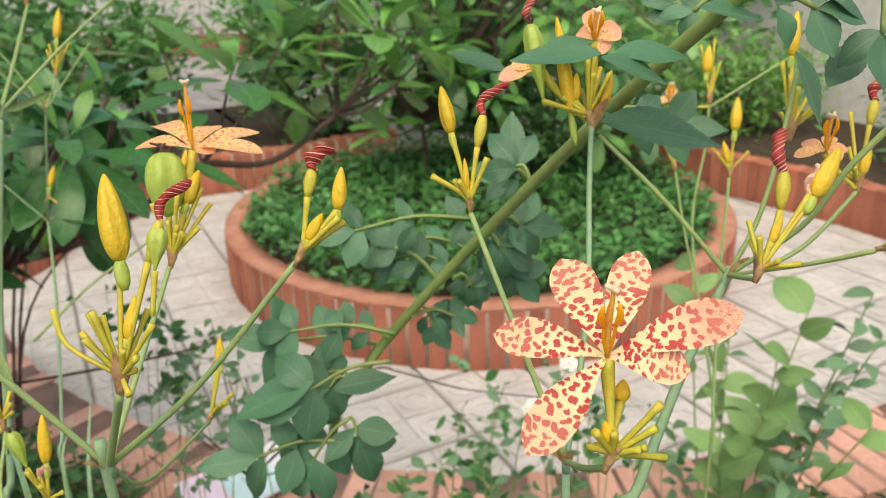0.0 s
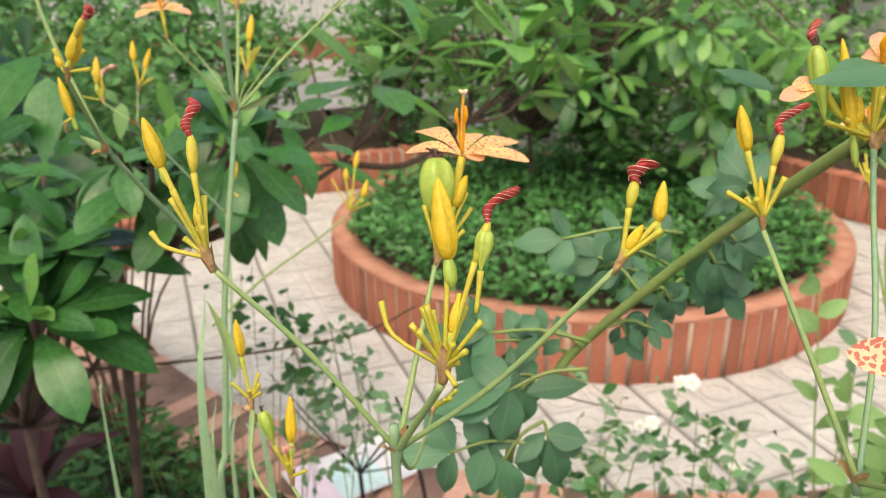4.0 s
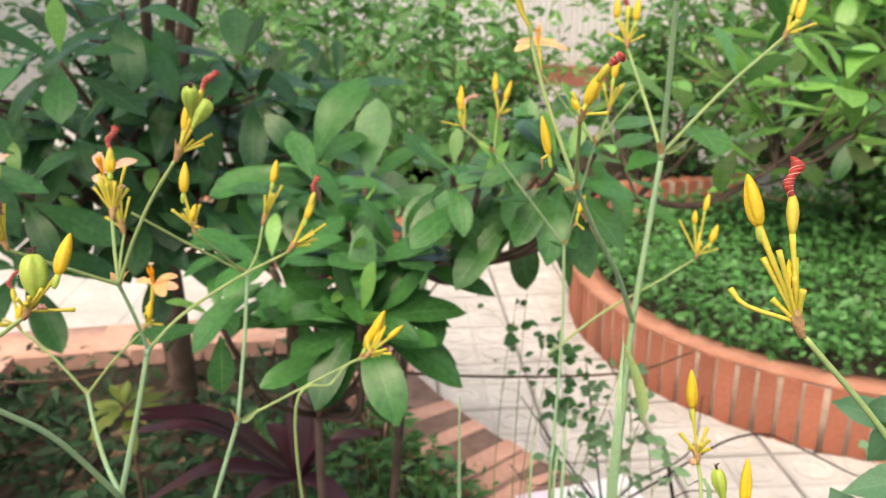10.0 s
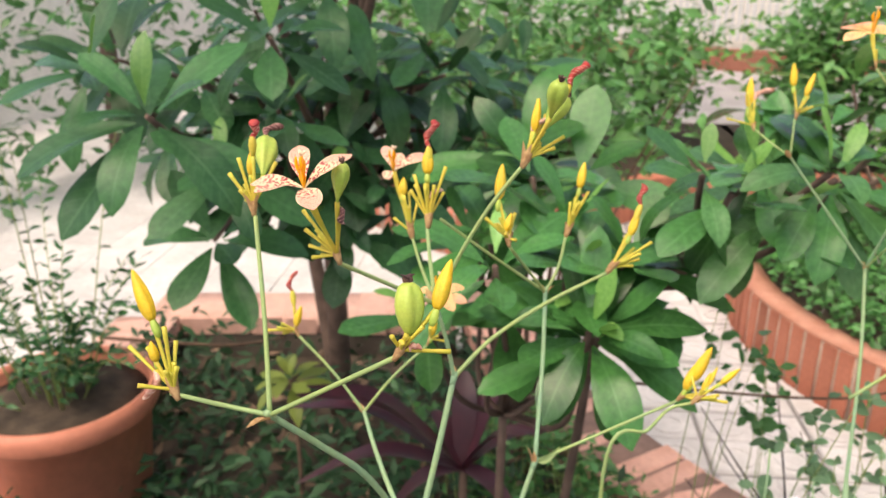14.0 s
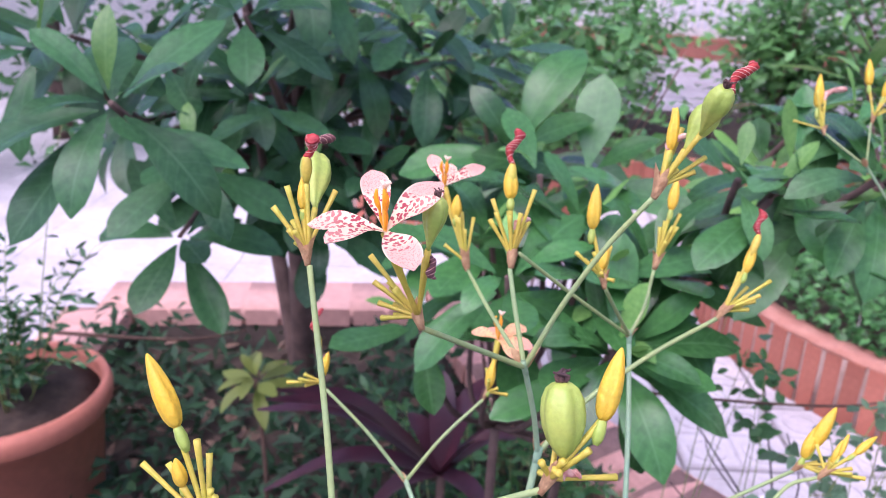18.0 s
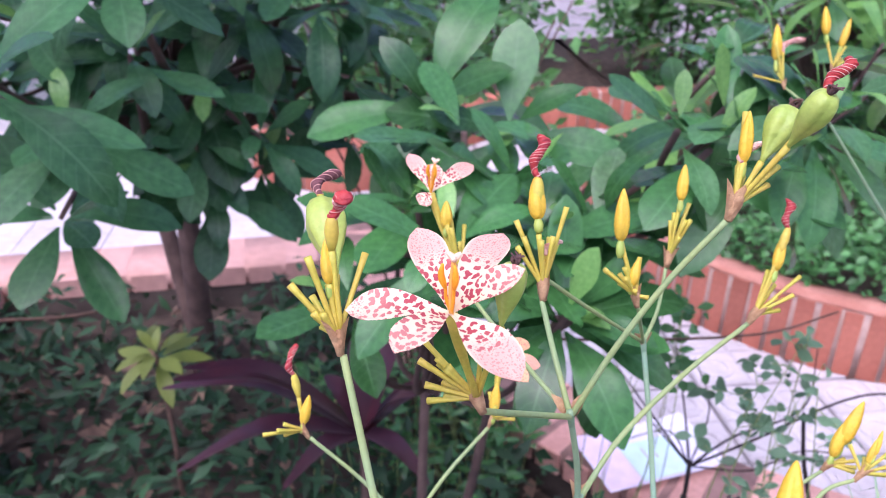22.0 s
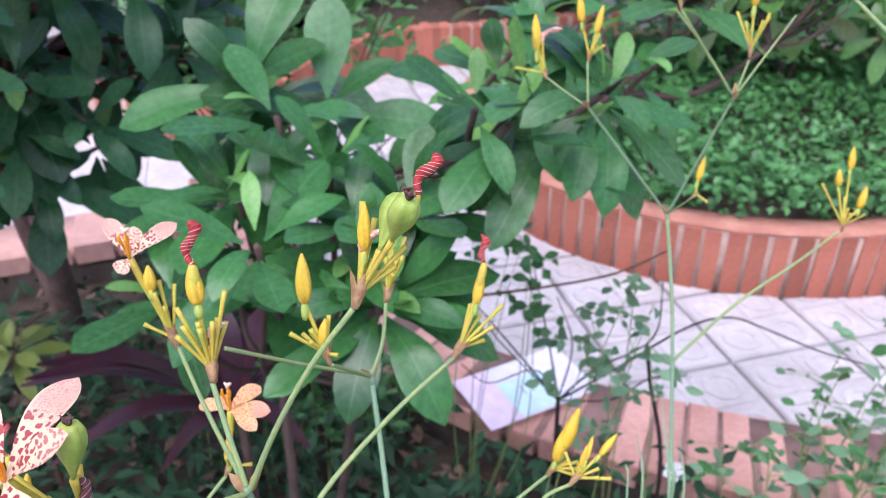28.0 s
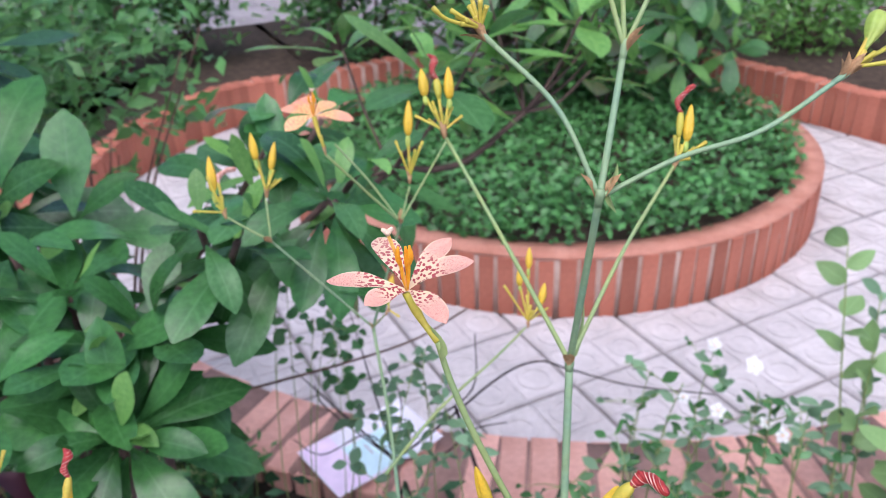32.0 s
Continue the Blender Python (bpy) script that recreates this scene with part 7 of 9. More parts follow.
def leaf_mass(name, label, places, length, mats, category, seed, steps=2, width=0.42, shape=0.55, parent=None, droop=0.5, up=0.5, kind="stuff"):
    """Foliage past counting: one mesh of many leaves at the given places."""
    rnd = random.Random(seed)
    bm = bmesh.new()
    for p in places:
        a, e = rnd.uniform(0, 6.28), rnd.uniform(-0.9, 0.9)
        d = Vector((math.cos(a) * math.cos(e), math.sin(a) * math.cos(e), math.sin(e) * 0.8))
        n = Vector((rnd.uniform(-1, 1), rnd.uniform(-1, 1) - 0.3, rnd.uniform(-0.2, 1) + up)).normalized()
        y = n.cross(d)
        if y.length < 1e-3:
            continue
        y.normalize()
        m = Matrix((d, y, d.cross(y))).transposed().to_4x4()
        m.translation = p
        L = length * rnd.uniform(0.6, 1.25)
        blade(bm, m, L, L * width * rnd.uniform(0.8, 1.15), droop * rnd.uniform(0.3, 1.5), 0.25, steps, shape)
    if parent:
        bmesh.ops.translate(bm, verts=bm.verts, vec=-parent.location)
        ob = part(name, bm, mats, parent)
        ob["kind"] = "stuff"
        return ob
    return solid(name, bm, mats, label, category, kind=kind)


def clumps(n, centre, radii, rnd, inner=0.55, leaves=16, clump=0.16):
    """Places for leaves: clumps on the outer shell of an uneven crown, with gaps between them."""
    out = []
    for k in range(n):
        v = Vector((rnd.gauss(0, 1), rnd.gauss(0, 1), rnd.gauss(0, 1))).normalized()
        t = rnd.uniform(inner, 1.0) * (0.8 + 0.35 * noise.noise(v * 2.1 + Vector(centre)))
        c = Vector(centre) + Vector((v.x * radii[0], v.y * radii[1], v.z * radii[2])) * t
        for j in range(leaves):
            out.append(c + Vector((rnd.gauss(0, 1), rnd.gauss(0, 1), rnd.gauss(0, 0.8))) * clump)
    return out
# ---- the shrubs of the near bed and the trees ----
bed_shrub = shrub("broadleaf_shrub", "broad-leaved shrub with glossy dark green rosettes", (-0.78, 0.78, 0.09), (
    ((-0.732, 0.772, 1.084), 9, 1.34, (0.150, -0.800, 0.450)),
    ((-0.639, 0.756, 1.078), 9, 1.20, (0.100, -0.400, 0.350)),
    ((-0.514, 0.553, 1.001), 8, 0.85),
    ((-0.555, 0.612, 1.004), 9, 0.90),
    ((-0.521, 0.613, 1.047), 9, 0.90),
    ((-0.664, 0.646, 0.965), 9, 0.99),
    ((-0.609, 0.533, 1.053), 8, 0.95),
    ((-0.516, 0.541, 1.011), 9, 0.95, (0.200, -0.500, 0.750)),
    ((-0.656, 0.681, 1.096), 7, 0.90),
    ((-0.702, 0.641, 1.026), 7, 0.90),
    ((-0.690, 0.651, 1.035), 8, 0.99),
    ((-0.524, 0.555, 1.001), 9, 0.95, (0.100, -0.450, 0.850)),
    ((-0.554, 0.589, 1.046), 8, 0.95),
    ((-0.570, 0.785, 0.991), 8, 0.90),
    ((-0.753, 0.738, 0.933), 7, 0.90),
    ((-0.694, 0.751, 1.033), 7, 0.90),
    ((-0.711, 0.770, 1.074), 7, 0.90),
    ((-0.517, 0.623, 1.050), 8, 0.90),
    ((-0.593, 0.646, 1.072), 8, 0.90),
    ((-0.715, 0.562, 0.967), 7, 0.90),
), 0.100, BROAD, BROAD_LIGHT, 0.0085, fork=(-0.72, 0.74, 0.75))
hanging_shrub = shrub("broadleaf_shrub", "broad-leaved shrub with hanging grey-green rosettes", (-0.80, 0.98, 0.09), (
    ((-0.539, 0.962, 1.020), 9, 1.25, (0.100, -0.300, 0.400)),
    ((-0.464, 0.636, 1.137), 8, 0.65, (0.120, -0.100, 0.500)),
    ((-0.439, 0.642, 1.124), 7, 0.81, (0.100, -0.100, 0.450)),
    ((-0.434, 0.694, 1.134), 7, 0.90, (0.000, -0.300, 0.600)),
    ((-0.351, 0.733, 1.149), 6, 0.72),
    ((-0.430, 0.754, 1.121), 8, 0.85),
    ((-0.409, 0.850, 1.150), 6, 0.81),
    ((-0.367, 0.684, 1.138), 8, 0.85),
    ((-0.370, 0.670, 1.146), 8, 0.85),
    ((-0.452, 0.867, 1.147), 7, 0.90),
    ((-0.407, 0.673, 1.104), 7, 0.90),
    ((-0.351, 0.849, 1.104), 6, 0.81),
), 0.105, BROAD + BROAD_MID, BROAD_LIGHT, 0.009, hang=0.75, fork=(-0.66, 0.90, 0.92))
limb(hanging_shrub, (-0.660, 0.900, 0.920), (-0.360, 0.980, 1.040), (
    ((-0.307, 0.976, 1.156), 10, 1.00),
    ((-0.249, 1.016, 1.190), 8, 0.90),
    ((-0.425, 1.069, 1.164), 8, 0.90),
    ((-0.490, 0.886, 1.081), 9, 0.90),
), 0.115, BROAD_YOUNG, BROAD_LIGHT)
limb(hanging_shrub, (-0.360, 0.980, 1.040), (-0.200, 1.070, 1.080), (
    ((-0.134, 1.088, 1.193), 10, 1.00),
    ((-0.064, 1.247, 1.229), 9, 0.90),
    ((-0.205, 1.148, 1.110), 8, 0.90),
    ((-0.217, 1.252, 1.233), 8, 0.90),
    ((-0.115, 1.115, 1.119), 8, 1.00),
    ((-0.065, 1.215, 1.202), 8, 0.90),
    ((-0.247, 1.220, 1.200), 8, 0.90),
    ((-0.258, 1.094, 1.105), 8, 0.90),
    ((-0.076, 1.223, 1.146), 8, 0.90),
), 0.115, BROAD_YOUNG, BROAD_LIGHT)
tree = shrub("garden_tree", "small garden tree with a dark forked trunk and broad dark leaves", (-1.66, 1.40, 0.08), (
    ((-0.925, 0.410, 1.174), 11, 0.92),
    ((-1.138, 0.904, 1.023), 10, 1.05),
    ((-1.031, 0.669, 1.221), 8, 0.90),
    ((-1.095, 0.942, 1.158), 8, 0.95),
    ((-1.069, 0.607, 1.060), 8, 0.90),
    ((-1.276, 0.975, 1.044), 8, 1.00),
    ((-1.235, 0.833, 0.923), 8, 1.00),
    ((-1.039, 1.015, 1.186), 8, 1.00),
    ((-1.392, 1.167, 0.868), 8, 1.10),
    ((-1.264, 1.066, 1.104), 8, 1.00),
    ((-1.298, 1.274, 0.921), 8, 1.05),
    ((-1.249, 0.546, 1.181), 8, 0.90),
    ((-1.386, 0.927, 0.913), 8, 1.00),
    ((-1.011, 1.261, 1.129), 8, 1.00),
    ((-1.158, 0.653, 1.156), 8, 0.90),
    ((-1.065, 0.704, 1.120), 8, 0.90),
    ((-1.109, 0.870, 0.889), 8, 0.95),
    ((-1.118, 0.996, 0.884), 8, 0.95),
), 0.128, BROAD_DARK, BROAD_LIGHT, 0.034, "tree", fork=(-1.62, 1.36, 0.72), hang=0.5)
# the dense inner crown, which goes on above
tr_ = random.Random(12)
made = 0
while made < 36:
    q = Vector((-1.22 + tr_.uniform(-0.26, 0.22), 0.96 + tr_.uniform(-0.36, 0.38), tr_.uniform(0.86, 1.30)))
    if q.y < 0.62 and q.z < 1.08:
        continue
    branch(tree, [(-1.62, 1.36, 0.72), Vector((-1.5, 1.2, 0.95)).lerp(q, 0.45), q], 0.010, 0.003)
    whorl(tree, q, (q - Vector((-1.45, 1.2, 0.85))).normalized() * 0.6 + Z * 0.5, 8, 0.125 * tr_.uniform(0.85, 1.1), BROAD_DARK, 0.5)
    made += 1
for k in range(5):
    q = Vector((-1.35 + tr_.uniform(-0.4, 0.4), 1.05 + tr_.uniform(-0.4, 0.4), 1.75))
    branch(tree, [(-1.62, 1.36, 0.72), Vector((-1.55, 1.3, 1.1)).lerp(q, 0.4), q], 0.016, 0.005)
leaf_mass("crown", "", [p for p in clumps(38, (-1.22, 0.75, 1.84), (0.80, 0.85, 0.42), tr_, 0.2, 14, 0.12) if p.z > 1.48], 0.125, LEAF_DARK, "", 131, parent=tree, width=0.38, shape=0.62)
branch(tree, [(-1.68, 1.42, 0.10), (-1.78, 1.46, 0.45), (-1.86, 1.45, 0.95)], 0.026, 0.016, BARK, "trunk")
# the low green cover of the round planter, heaped and uneven, and the shrub that grows in it
grnd = random.Random(21)
places = []
while len(places) < 13000:
    a, r = grnd.uniform(0, 6.28), (PR - 0.085) * math.sqrt(grnd.random())
    x, y = PX + r * math.cos(a), PY + r * math.sin(a)
    h = 0.275 + 0.05 * noise.noise((x * 2.3, y * 2.3, 0)) + 0.03 * noise.noise((x * 7, y * 7, 5))
    places.append(Vector((x, y, h + grnd.uniform(-0.07, 0.03))))
leaf_mass("ground_cover", "dense low mat of small bright green leaves", places, 0.037, LEAF_COVER, "ground cover", 5, 2, 0.7, 0.6, up=1.2, droop=0.3)

rt = random.Random(8)
rows = []
for k in range(52):
    a, h = rt.uniform(0, 6.28), rt.uniform(0.50, 1.75)
    r = rt.uniform(0.10, 0.62) * (1.0 if h > 0.8 else 0.75)
    rows.append((Vector((PX - 0.25 + r * math.cos(a), PY + 0.30 + r * math.sin(a), h)), 8, rt.uniform(0.9, 1.2)))
planter_shrub = shrub("planter_shrub", "leafy shrub with large light green leaves in the planter", (PX - 0.25, PY + 0.30, 0.18), rows, 0.19, BROAD_LIGHT + BROAD_MID[:3], BROAD_LIGHT, 0.012, fork=(PX - 0.25, PY + 0.28, 0.50), hang=0.35)
# its outer twigs droop over the cover and leave a dark hollow below
for k in range(26):
    q = Vector((rt.uniform(-0.15, 0.85), rt.uniform(3.14, 3.50), 0))
    q.z = rt.uniform(0.56, 1.00) + 0.10 * math.sin(q.x * 7)
    branch(planter_shrub, [(PX - 0.25, PY + 0.28, 0.50), Vector((q.x * 0.5, q.y + 0.15, q.z + 0.22)), q], 0.008, 0.003)
    whorl(planter_shrub, q, (rt.uniform(-0.3, 0.3), -0.6, 0.35), 7, 0.155 * rt.uniform(0.85, 1.1), BROAD_LIGHT + BROAD_MID[:3], 0.8)

# fine feathery shrubs behind the planter
rt = random.Random(31)
for k, (c, rad, n, mats, L) in enumerate((
        ((0.75, 4.25, 0.75), (0.55, 0.35, 0.55), 165, LEAF_LIGHT, 0.055),
        ((0.25, 3.62, 0.48), (0.55, 0.28, 0.16), 70, LEAF_MID, 0.055),
        ((0.05, 3.78, 0.74), (0.46, 0.38, 0.42), 130, LEAF_MID, 0.06),
        ((0.62, 3.74, 0.76), (0.40, 0.36, 0.40), 110, LEAF_MID, 0.055),
        ((-0.95, 4.75, 0.75), (0.65, 0.4, 0.7), 140, LEAF_COVER, 0.075),
        ((0.1, 5.0, 0.95), (0.8, 0.4, 0.9), 170, LEAF_COVER, 0.085),
        ((1.55, 4.75, 0.45), (0.6, 0.35, 0.4), 120, LEAF_LIGHT, 0.06),
        ((2.35, 3.9, 0.40), (0.4, 0.5, 0.33), 60, LEAF, 0.06))):
    bush = thing("bush", "bushy green garden shrub behind the brick planter", "shrub", (c[0], c[1], 0.16))
    for j in range(5):
        q = Vector(c) + Vector((rt.uniform(-1, 1) * rad[0] * 0.6, rt.uniform(-1, 1) * rad[1] * 0.6, rt.uniform(-0.1, 0.5) * rad[2]))
        branch(bush, [(c[0], c[1], 0.15), Vector((c[0], c[1], 0.2)).lerp(q, 0.5), q], 0.012, 0.004)
    leaf_mass("foliage", "", clumps(n, c, rad, rt, 0.35, 16, 0.085), L, mats, "", 40 + k, parent=bush, width=0.42)

# left beds beyond the path
for k, (c, rad, n, mats, L) in enumerate((
        ((-2.35, 3.35, 0.62), (0.42, 0.45, 0.5), 75, LEAF_MID, 0.08),
        ((-2.3, 4.3, 0.75), (0.55, 0.5, 0.65), 80, LEAF_COVER, 0.09),
        ((-3.3, 3.7, 0.85), (0.7, 0.6, 0.8), 95, LEAF_MID, 0.09),
        ((-1.16, 4.6, 0.75), (0.24, 0.35, 0.62), 70, LEAF_MID, 0.08),
        ((-2.05, 4.75, 0.7), (0.36, 0.35, 0.6), 80, LEAF_MID, 0.08),
        ((-3.6, 5.0, 1.2), (1.0, 0.6, 1.2), 130, LEAF_COVER, 0.10))):
    bush = thing("bush", "tall leafy shrub in the bed beyond the path", "shrub", (c[0], c[1], 0.0))
    for j in range(5):
        q = Vector(c) + Vector((rt.uniform(-1, 1) * rad[0] * 0.6, rt.uniform(-1, 1) * rad[1] * 0.6, rt.uniform(-0.1, 0.5) * rad[2]))
        branch(bush, [(c[0], c[1], 0.0), Vector((c[0], c[1], 0.2)).lerp(q, 0.5), q], 0.014, 0.004)
    leaf_mass("foliage", "", clumps(n, c, rad, rt, 0.35, 16, 0.10), L, mats, "", 60 + k, parent=bush, width=0.40)

# a thin small-leaved shrub of the near bed, its long shoots arching over the brick edge
bush = thing("small_leaved_shrub", "thin shrub with long arching shoots of small green leaves", "shrub", (-1.02, 1.36, 0.08))
for j in range(14):
    q = Vector((-1.12 + rt.uniform(-0.38, 0.38), 1.64 + rt.uniform(-0.24, 0.2), 1.03 + rt.uniform(-0.3, 0.3)))
    branch(bush, [(-1.02, 1.36, 0.08), Vector((-1.02, 1.38, 0.45)).lerp(q, 0.35), q], 0.0045, 0.0015, TWIG)
leaf_mass("foliage", "", clumps(64, (-1.12, 1.64, 1.03), (0.40, 0.26, 0.32), rt, 0.35, 16, 0.085), 0.052, LEAF_MID, "", 77, parent=bush, width=0.42)

# tall dark trees that close the view in the distance
for k, (c, rad, n, L) in enumerate((
        ((-5.2, 3.0, 1.9), (0.8, 1.1, 1.3), 95, 0.14), ((-4.9, 5.6, 2.0), (1.1, 0.8, 1.3), 100, 0.14),
        ((-3.2, 6.2, 2.0), (1.0, 0.5, 1.0), 70, 0.13), ((-0.3, 5.7, 2.1), (1.2, 0.45, 1.1), 80, 0.13),
        ((1.5, 5.5, 2.0), (0.9, 0.5, 1.0), 65, 0.13), ((-5.4, 0.9, 1.7), (0.6, 1.1, 1.0), 65, 0.13))):
    t_ = thing("tree", "tall dark leafy tree in the distance", "tree", (c[0], c[1], -0.01))
    branch(t_, [(c[0], c[1], -0.02), (c[0] + 0.05, c[1], c[2] * 0.5), (c[0], c[1] + 0.03, c[2])], 0.07, 0.03, BARK, "trunk")
    for j in range(7):
        v = Vector((rt.gauss(0, 1), rt.gauss(0, 1), rt.gauss(0, 0.7))).normalized()
        q = Vector(c) + Vector((v.x * rad[0], v.y * rad[1], v.z * rad[2])) * 0.7
        branch(t_, [(c[0], c[1], c[2] * 0.55), Vector((c[0], c[1], c[2] * 0.7)).lerp(q, 0.5), q], 0.025, 0.006)
    leaf_mass("crown", "", clumps(n, c, rad, rt, 0.4, 17, 0.15), L, LEAF_LIGHT if k % 2 else LEAF_COVER, "", 90 + k, parent=t_, width=0.42)

# hedges that close the garden
for k, (a, b, n, mats) in enumerate((((-4.2, 5.1), (-0.4, 5.35), 1800, LEAF_LIGHT), ((-0.6, 5.2), (1.9, 5.35), 1900, LEAF_COVER), ((-4.75, 1.4), (-4.5, 5.0), 2100, LEAF), ((2.75, 4.3), (3.6, 2.6), 1800, LEAF))):
    places = []
    for j in range(n):
        u = grnd.random()
        p = Vector((a[0] + (b[0] - a[0]) * u + grnd.gauss(0, 0.2), a[1] + (b[1] - a[1]) * u + grnd.gauss(0, 0.2), 0))
        if noise.noise((p.x * 1.7, p.y * 1.7, 11)) < -0.18 or (k == 0 and -2.1 < p.x < -1.8):
            continue
        top = 1.25 + 0.35 * noise.noise((p.x * 1.3, p.y * 1.3, 2)) if k != 3 else 0.55
        p.z = grnd.random() ** 0.8 * top
        places.append(p)
    leaf_mass("hedge", "loose green hedge along the garden's edge", places, 0.11, mats, "hedge", 120 + k, width=0.42)

# low weeds and litter of the near bed
places = []
while len(places) < 9200:
    x, y = grnd.uniform(-2.3, 1.45), grnd.uniform(0.25, 1.75)
    r = math.hypot(x - PX, y - PY)
    if r < 2.12 or (x + 2.41) * 1.28 + (y - 1.30) * 0.86 < 0.12 or (x + 1.64) * -0.58 + (y - 1.955) * 0.83 > -0.26:
        continue
    dense = 0.5 + 0.5 * noise.noise((x * 2.6, y * 2.6, 7))
    if grnd.random() > dense + 0.1:
        continue
    places.append(Vector((x, y, 0.08 + grnd.random() ** 1.6 * (0.10 + 0.24 * dense))))
leaf_mass("weeds", "low green weeds over the bed's soil, coloured darker for shade", places, 0.06, LEAF_WEED, "weeds", 6, 2, 0.34, 0.5, up=0.6)
places = [Vector((grnd.uniform(-2.2, -0.5), grnd.uniform(0.4, 1.6), 0.105 + grnd.uniform(-0.01, 0.012))) for k in range(420)]
places = [p for p in places if math.hypot(p.x - PX, p.y - PY) > 2.12 and (p.x + 2.41) * 1.28 + (p.y - 1.30) * 0.86 > 0.12 and (p.x + 1.64) * -0.58 + (p.y - 1.955) * 0.83 < -0.12]
leaf_mass("leaf_litter", "scattered dry brown leaves on the soil", places, 0.06, LITTER, "leaf litter", 9, 2, 0.5, 0.5, up=2.0, droop=0.2)
# ---- builders for the small plants and the loose things ----
ROSE_SET = leaf_set(LEAF_ROSE, 0.58, 0.48, "leaflet", 18, 1.0, 0.06)
ROSE_FLAT = [leaf_mesh("leaflet", LEAF_ROSE, 0.44, d, 0.3, 0.44, 22, 0.015, 0.95, 0.07) for d in (0.1, 0.22)]
PALE = leaf_set(LEAF_PALE, 0.62, 0.42)
SMALL = leaf_set(LEAF, 0.48, 0.48, steps=5)
GREY = leaf_set(LEAF_GREY, 0.5, 0.5, steps=5)
SPRIG = leaf_set(LEAF_GREY, 0.55, 0.5, steps=4)
FEATHER = leaf_set(LEAF_DARK, 0.36, 0.5, steps=4)
HERB = leaf_set(LEAF, 0.34, 0.5, steps=5)
VINE = leaf_set(LEAF, 0.66, 0.48, steps=5)
YELLOW = leaf_set(LEAF_YELLOW, 0.36, 0.52)


def rose_leaf(p, q, n, length):
    """A compound rose leaf: a thin stalk from p to q with n toothed leaflets."""
    p, q = Vector(p), Vector(q)
    d = (q - p).normalized()
    side = d.cross(Vector((0, -0.9, 0.45))).normalized()
    up = side.cross(d)
    if up.y > 0:
        up = -up
    end = p + d * max((q - p).length - length, 0.01)
    bm = tube(bmesh.new(), [p, p.lerp(end, 0.5) + Vector((0, 0, 0.004)), end], (0.0011, 0.0007), 5, 4)
    bmesh.ops.translate(bm, verts=bm.verts, vec=-rose.location)
    stem_ = part("leaf_stalk", bm, ROSE_CANE, rose)
    stem_.name = "leaf_stalk"
    spots = [(end, d, 1.0)]
    for k in range((n - 1) // 2):
        c = p.lerp(end, 1.0 - 0.42 * k - 0.06)
        for s in (-1, 1):
            spots.append((c, (d * 0.55 + side * s).normalized(), 0.86 - 0.08 * k))
    for c, v, s in spots:
        leaf_object(rose, ROSE_SET, c, (v + up * frnd.uniform(-0.15, 0.1)).normalized(), (up + Vector((frnd.uniform(-0.3, 0.3), 0, frnd.uniform(0, 0.5)))).normalized(), length * s * frnd.uniform(0.9, 1.05))


def rose_leaflet(p, q, lift=0.6):
    """One leaflet from its base p to its tip q, its face turned up and outwards."""
    p, q = Vector(p), Vector(q)
    leaf_object(rose, ROSE_FLAT, p, q - p, Vector((0.1, -0.28, lift)), (q - p).length)


def leafy_stem(parent, points, n, length, meshes, start=0.35, r=0.0028, wild=1.0):
    """A thin stem with leaves set alternately along its upper part."""
    line = spline(points, 6)
    bm = tube(bmesh.new(), points, (r, r * 0.4), 5, 6)
    bmesh.ops.translate(bm, verts=bm.verts, vec=-parent.location)
    part("stem", bm, ROSE_CANE, parent)
    for k in range(n):
        p, d = on_line(line, min(1.0, start + (1 - start) * (k + frnd.uniform(-0.3, 0.3)) / (n - 1)))
        a = k * 2.4 + frnd.uniform(-0.4, 0.4)
        v = Vector((math.cos(a), math.sin(a), 0.25 + frnd.uniform(-0.6, 0.3) * wild)) + d * 0.4
        leaf_object(parent, meshes, p, v, Z + Vector((0, -0.5, 0)) + Vector((frnd.uniform(-1, 1), frnd.uniform(-1, 0.6), frnd.uniform(-0.8, 0.2))) * wild, length * frnd.uniform(0.7, 1.2))


def bushy_stem(parent, base, tip, twigs, n, length, meshes, reach=0.07, r=0.0018):
    """A stem that forks into short side twigs near its end, each with a few small leaves on stalks."""
    base, tip = Vector(base), Vector(tip)
    side = Vector((frnd.uniform(-1, 1), frnd.uniform(-1, 1), 0)) * (tip - base).length * 0.08
    pts = [base, base.lerp(tip, 0.45) + side, base.lerp(tip, 0.8) + side * 0.6, tip]
    line = spline(pts, 6)
    leafy_stem(parent, pts, max(3, n // 2), length, meshes, 0.82, r)
    for k in range(twigs):
        p, d = on_line(line, frnd.uniform(0.62, 0.97))
        a = frnd.uniform(0, 6.28)
        q = p + Vector((math.cos(a), math.sin(a), frnd.uniform(-0.35, 0.7))) * reach * frnd.uniform(0.5, 1.2)
        leafy_stem(parent, [p, p.lerp(q, 0.5) + Z * reach * 0.12, q], frnd.randint(max(2, n - 3), n), length * frnd.uniform(0.7, 1.15), meshes, 0.3, r * 0.55)


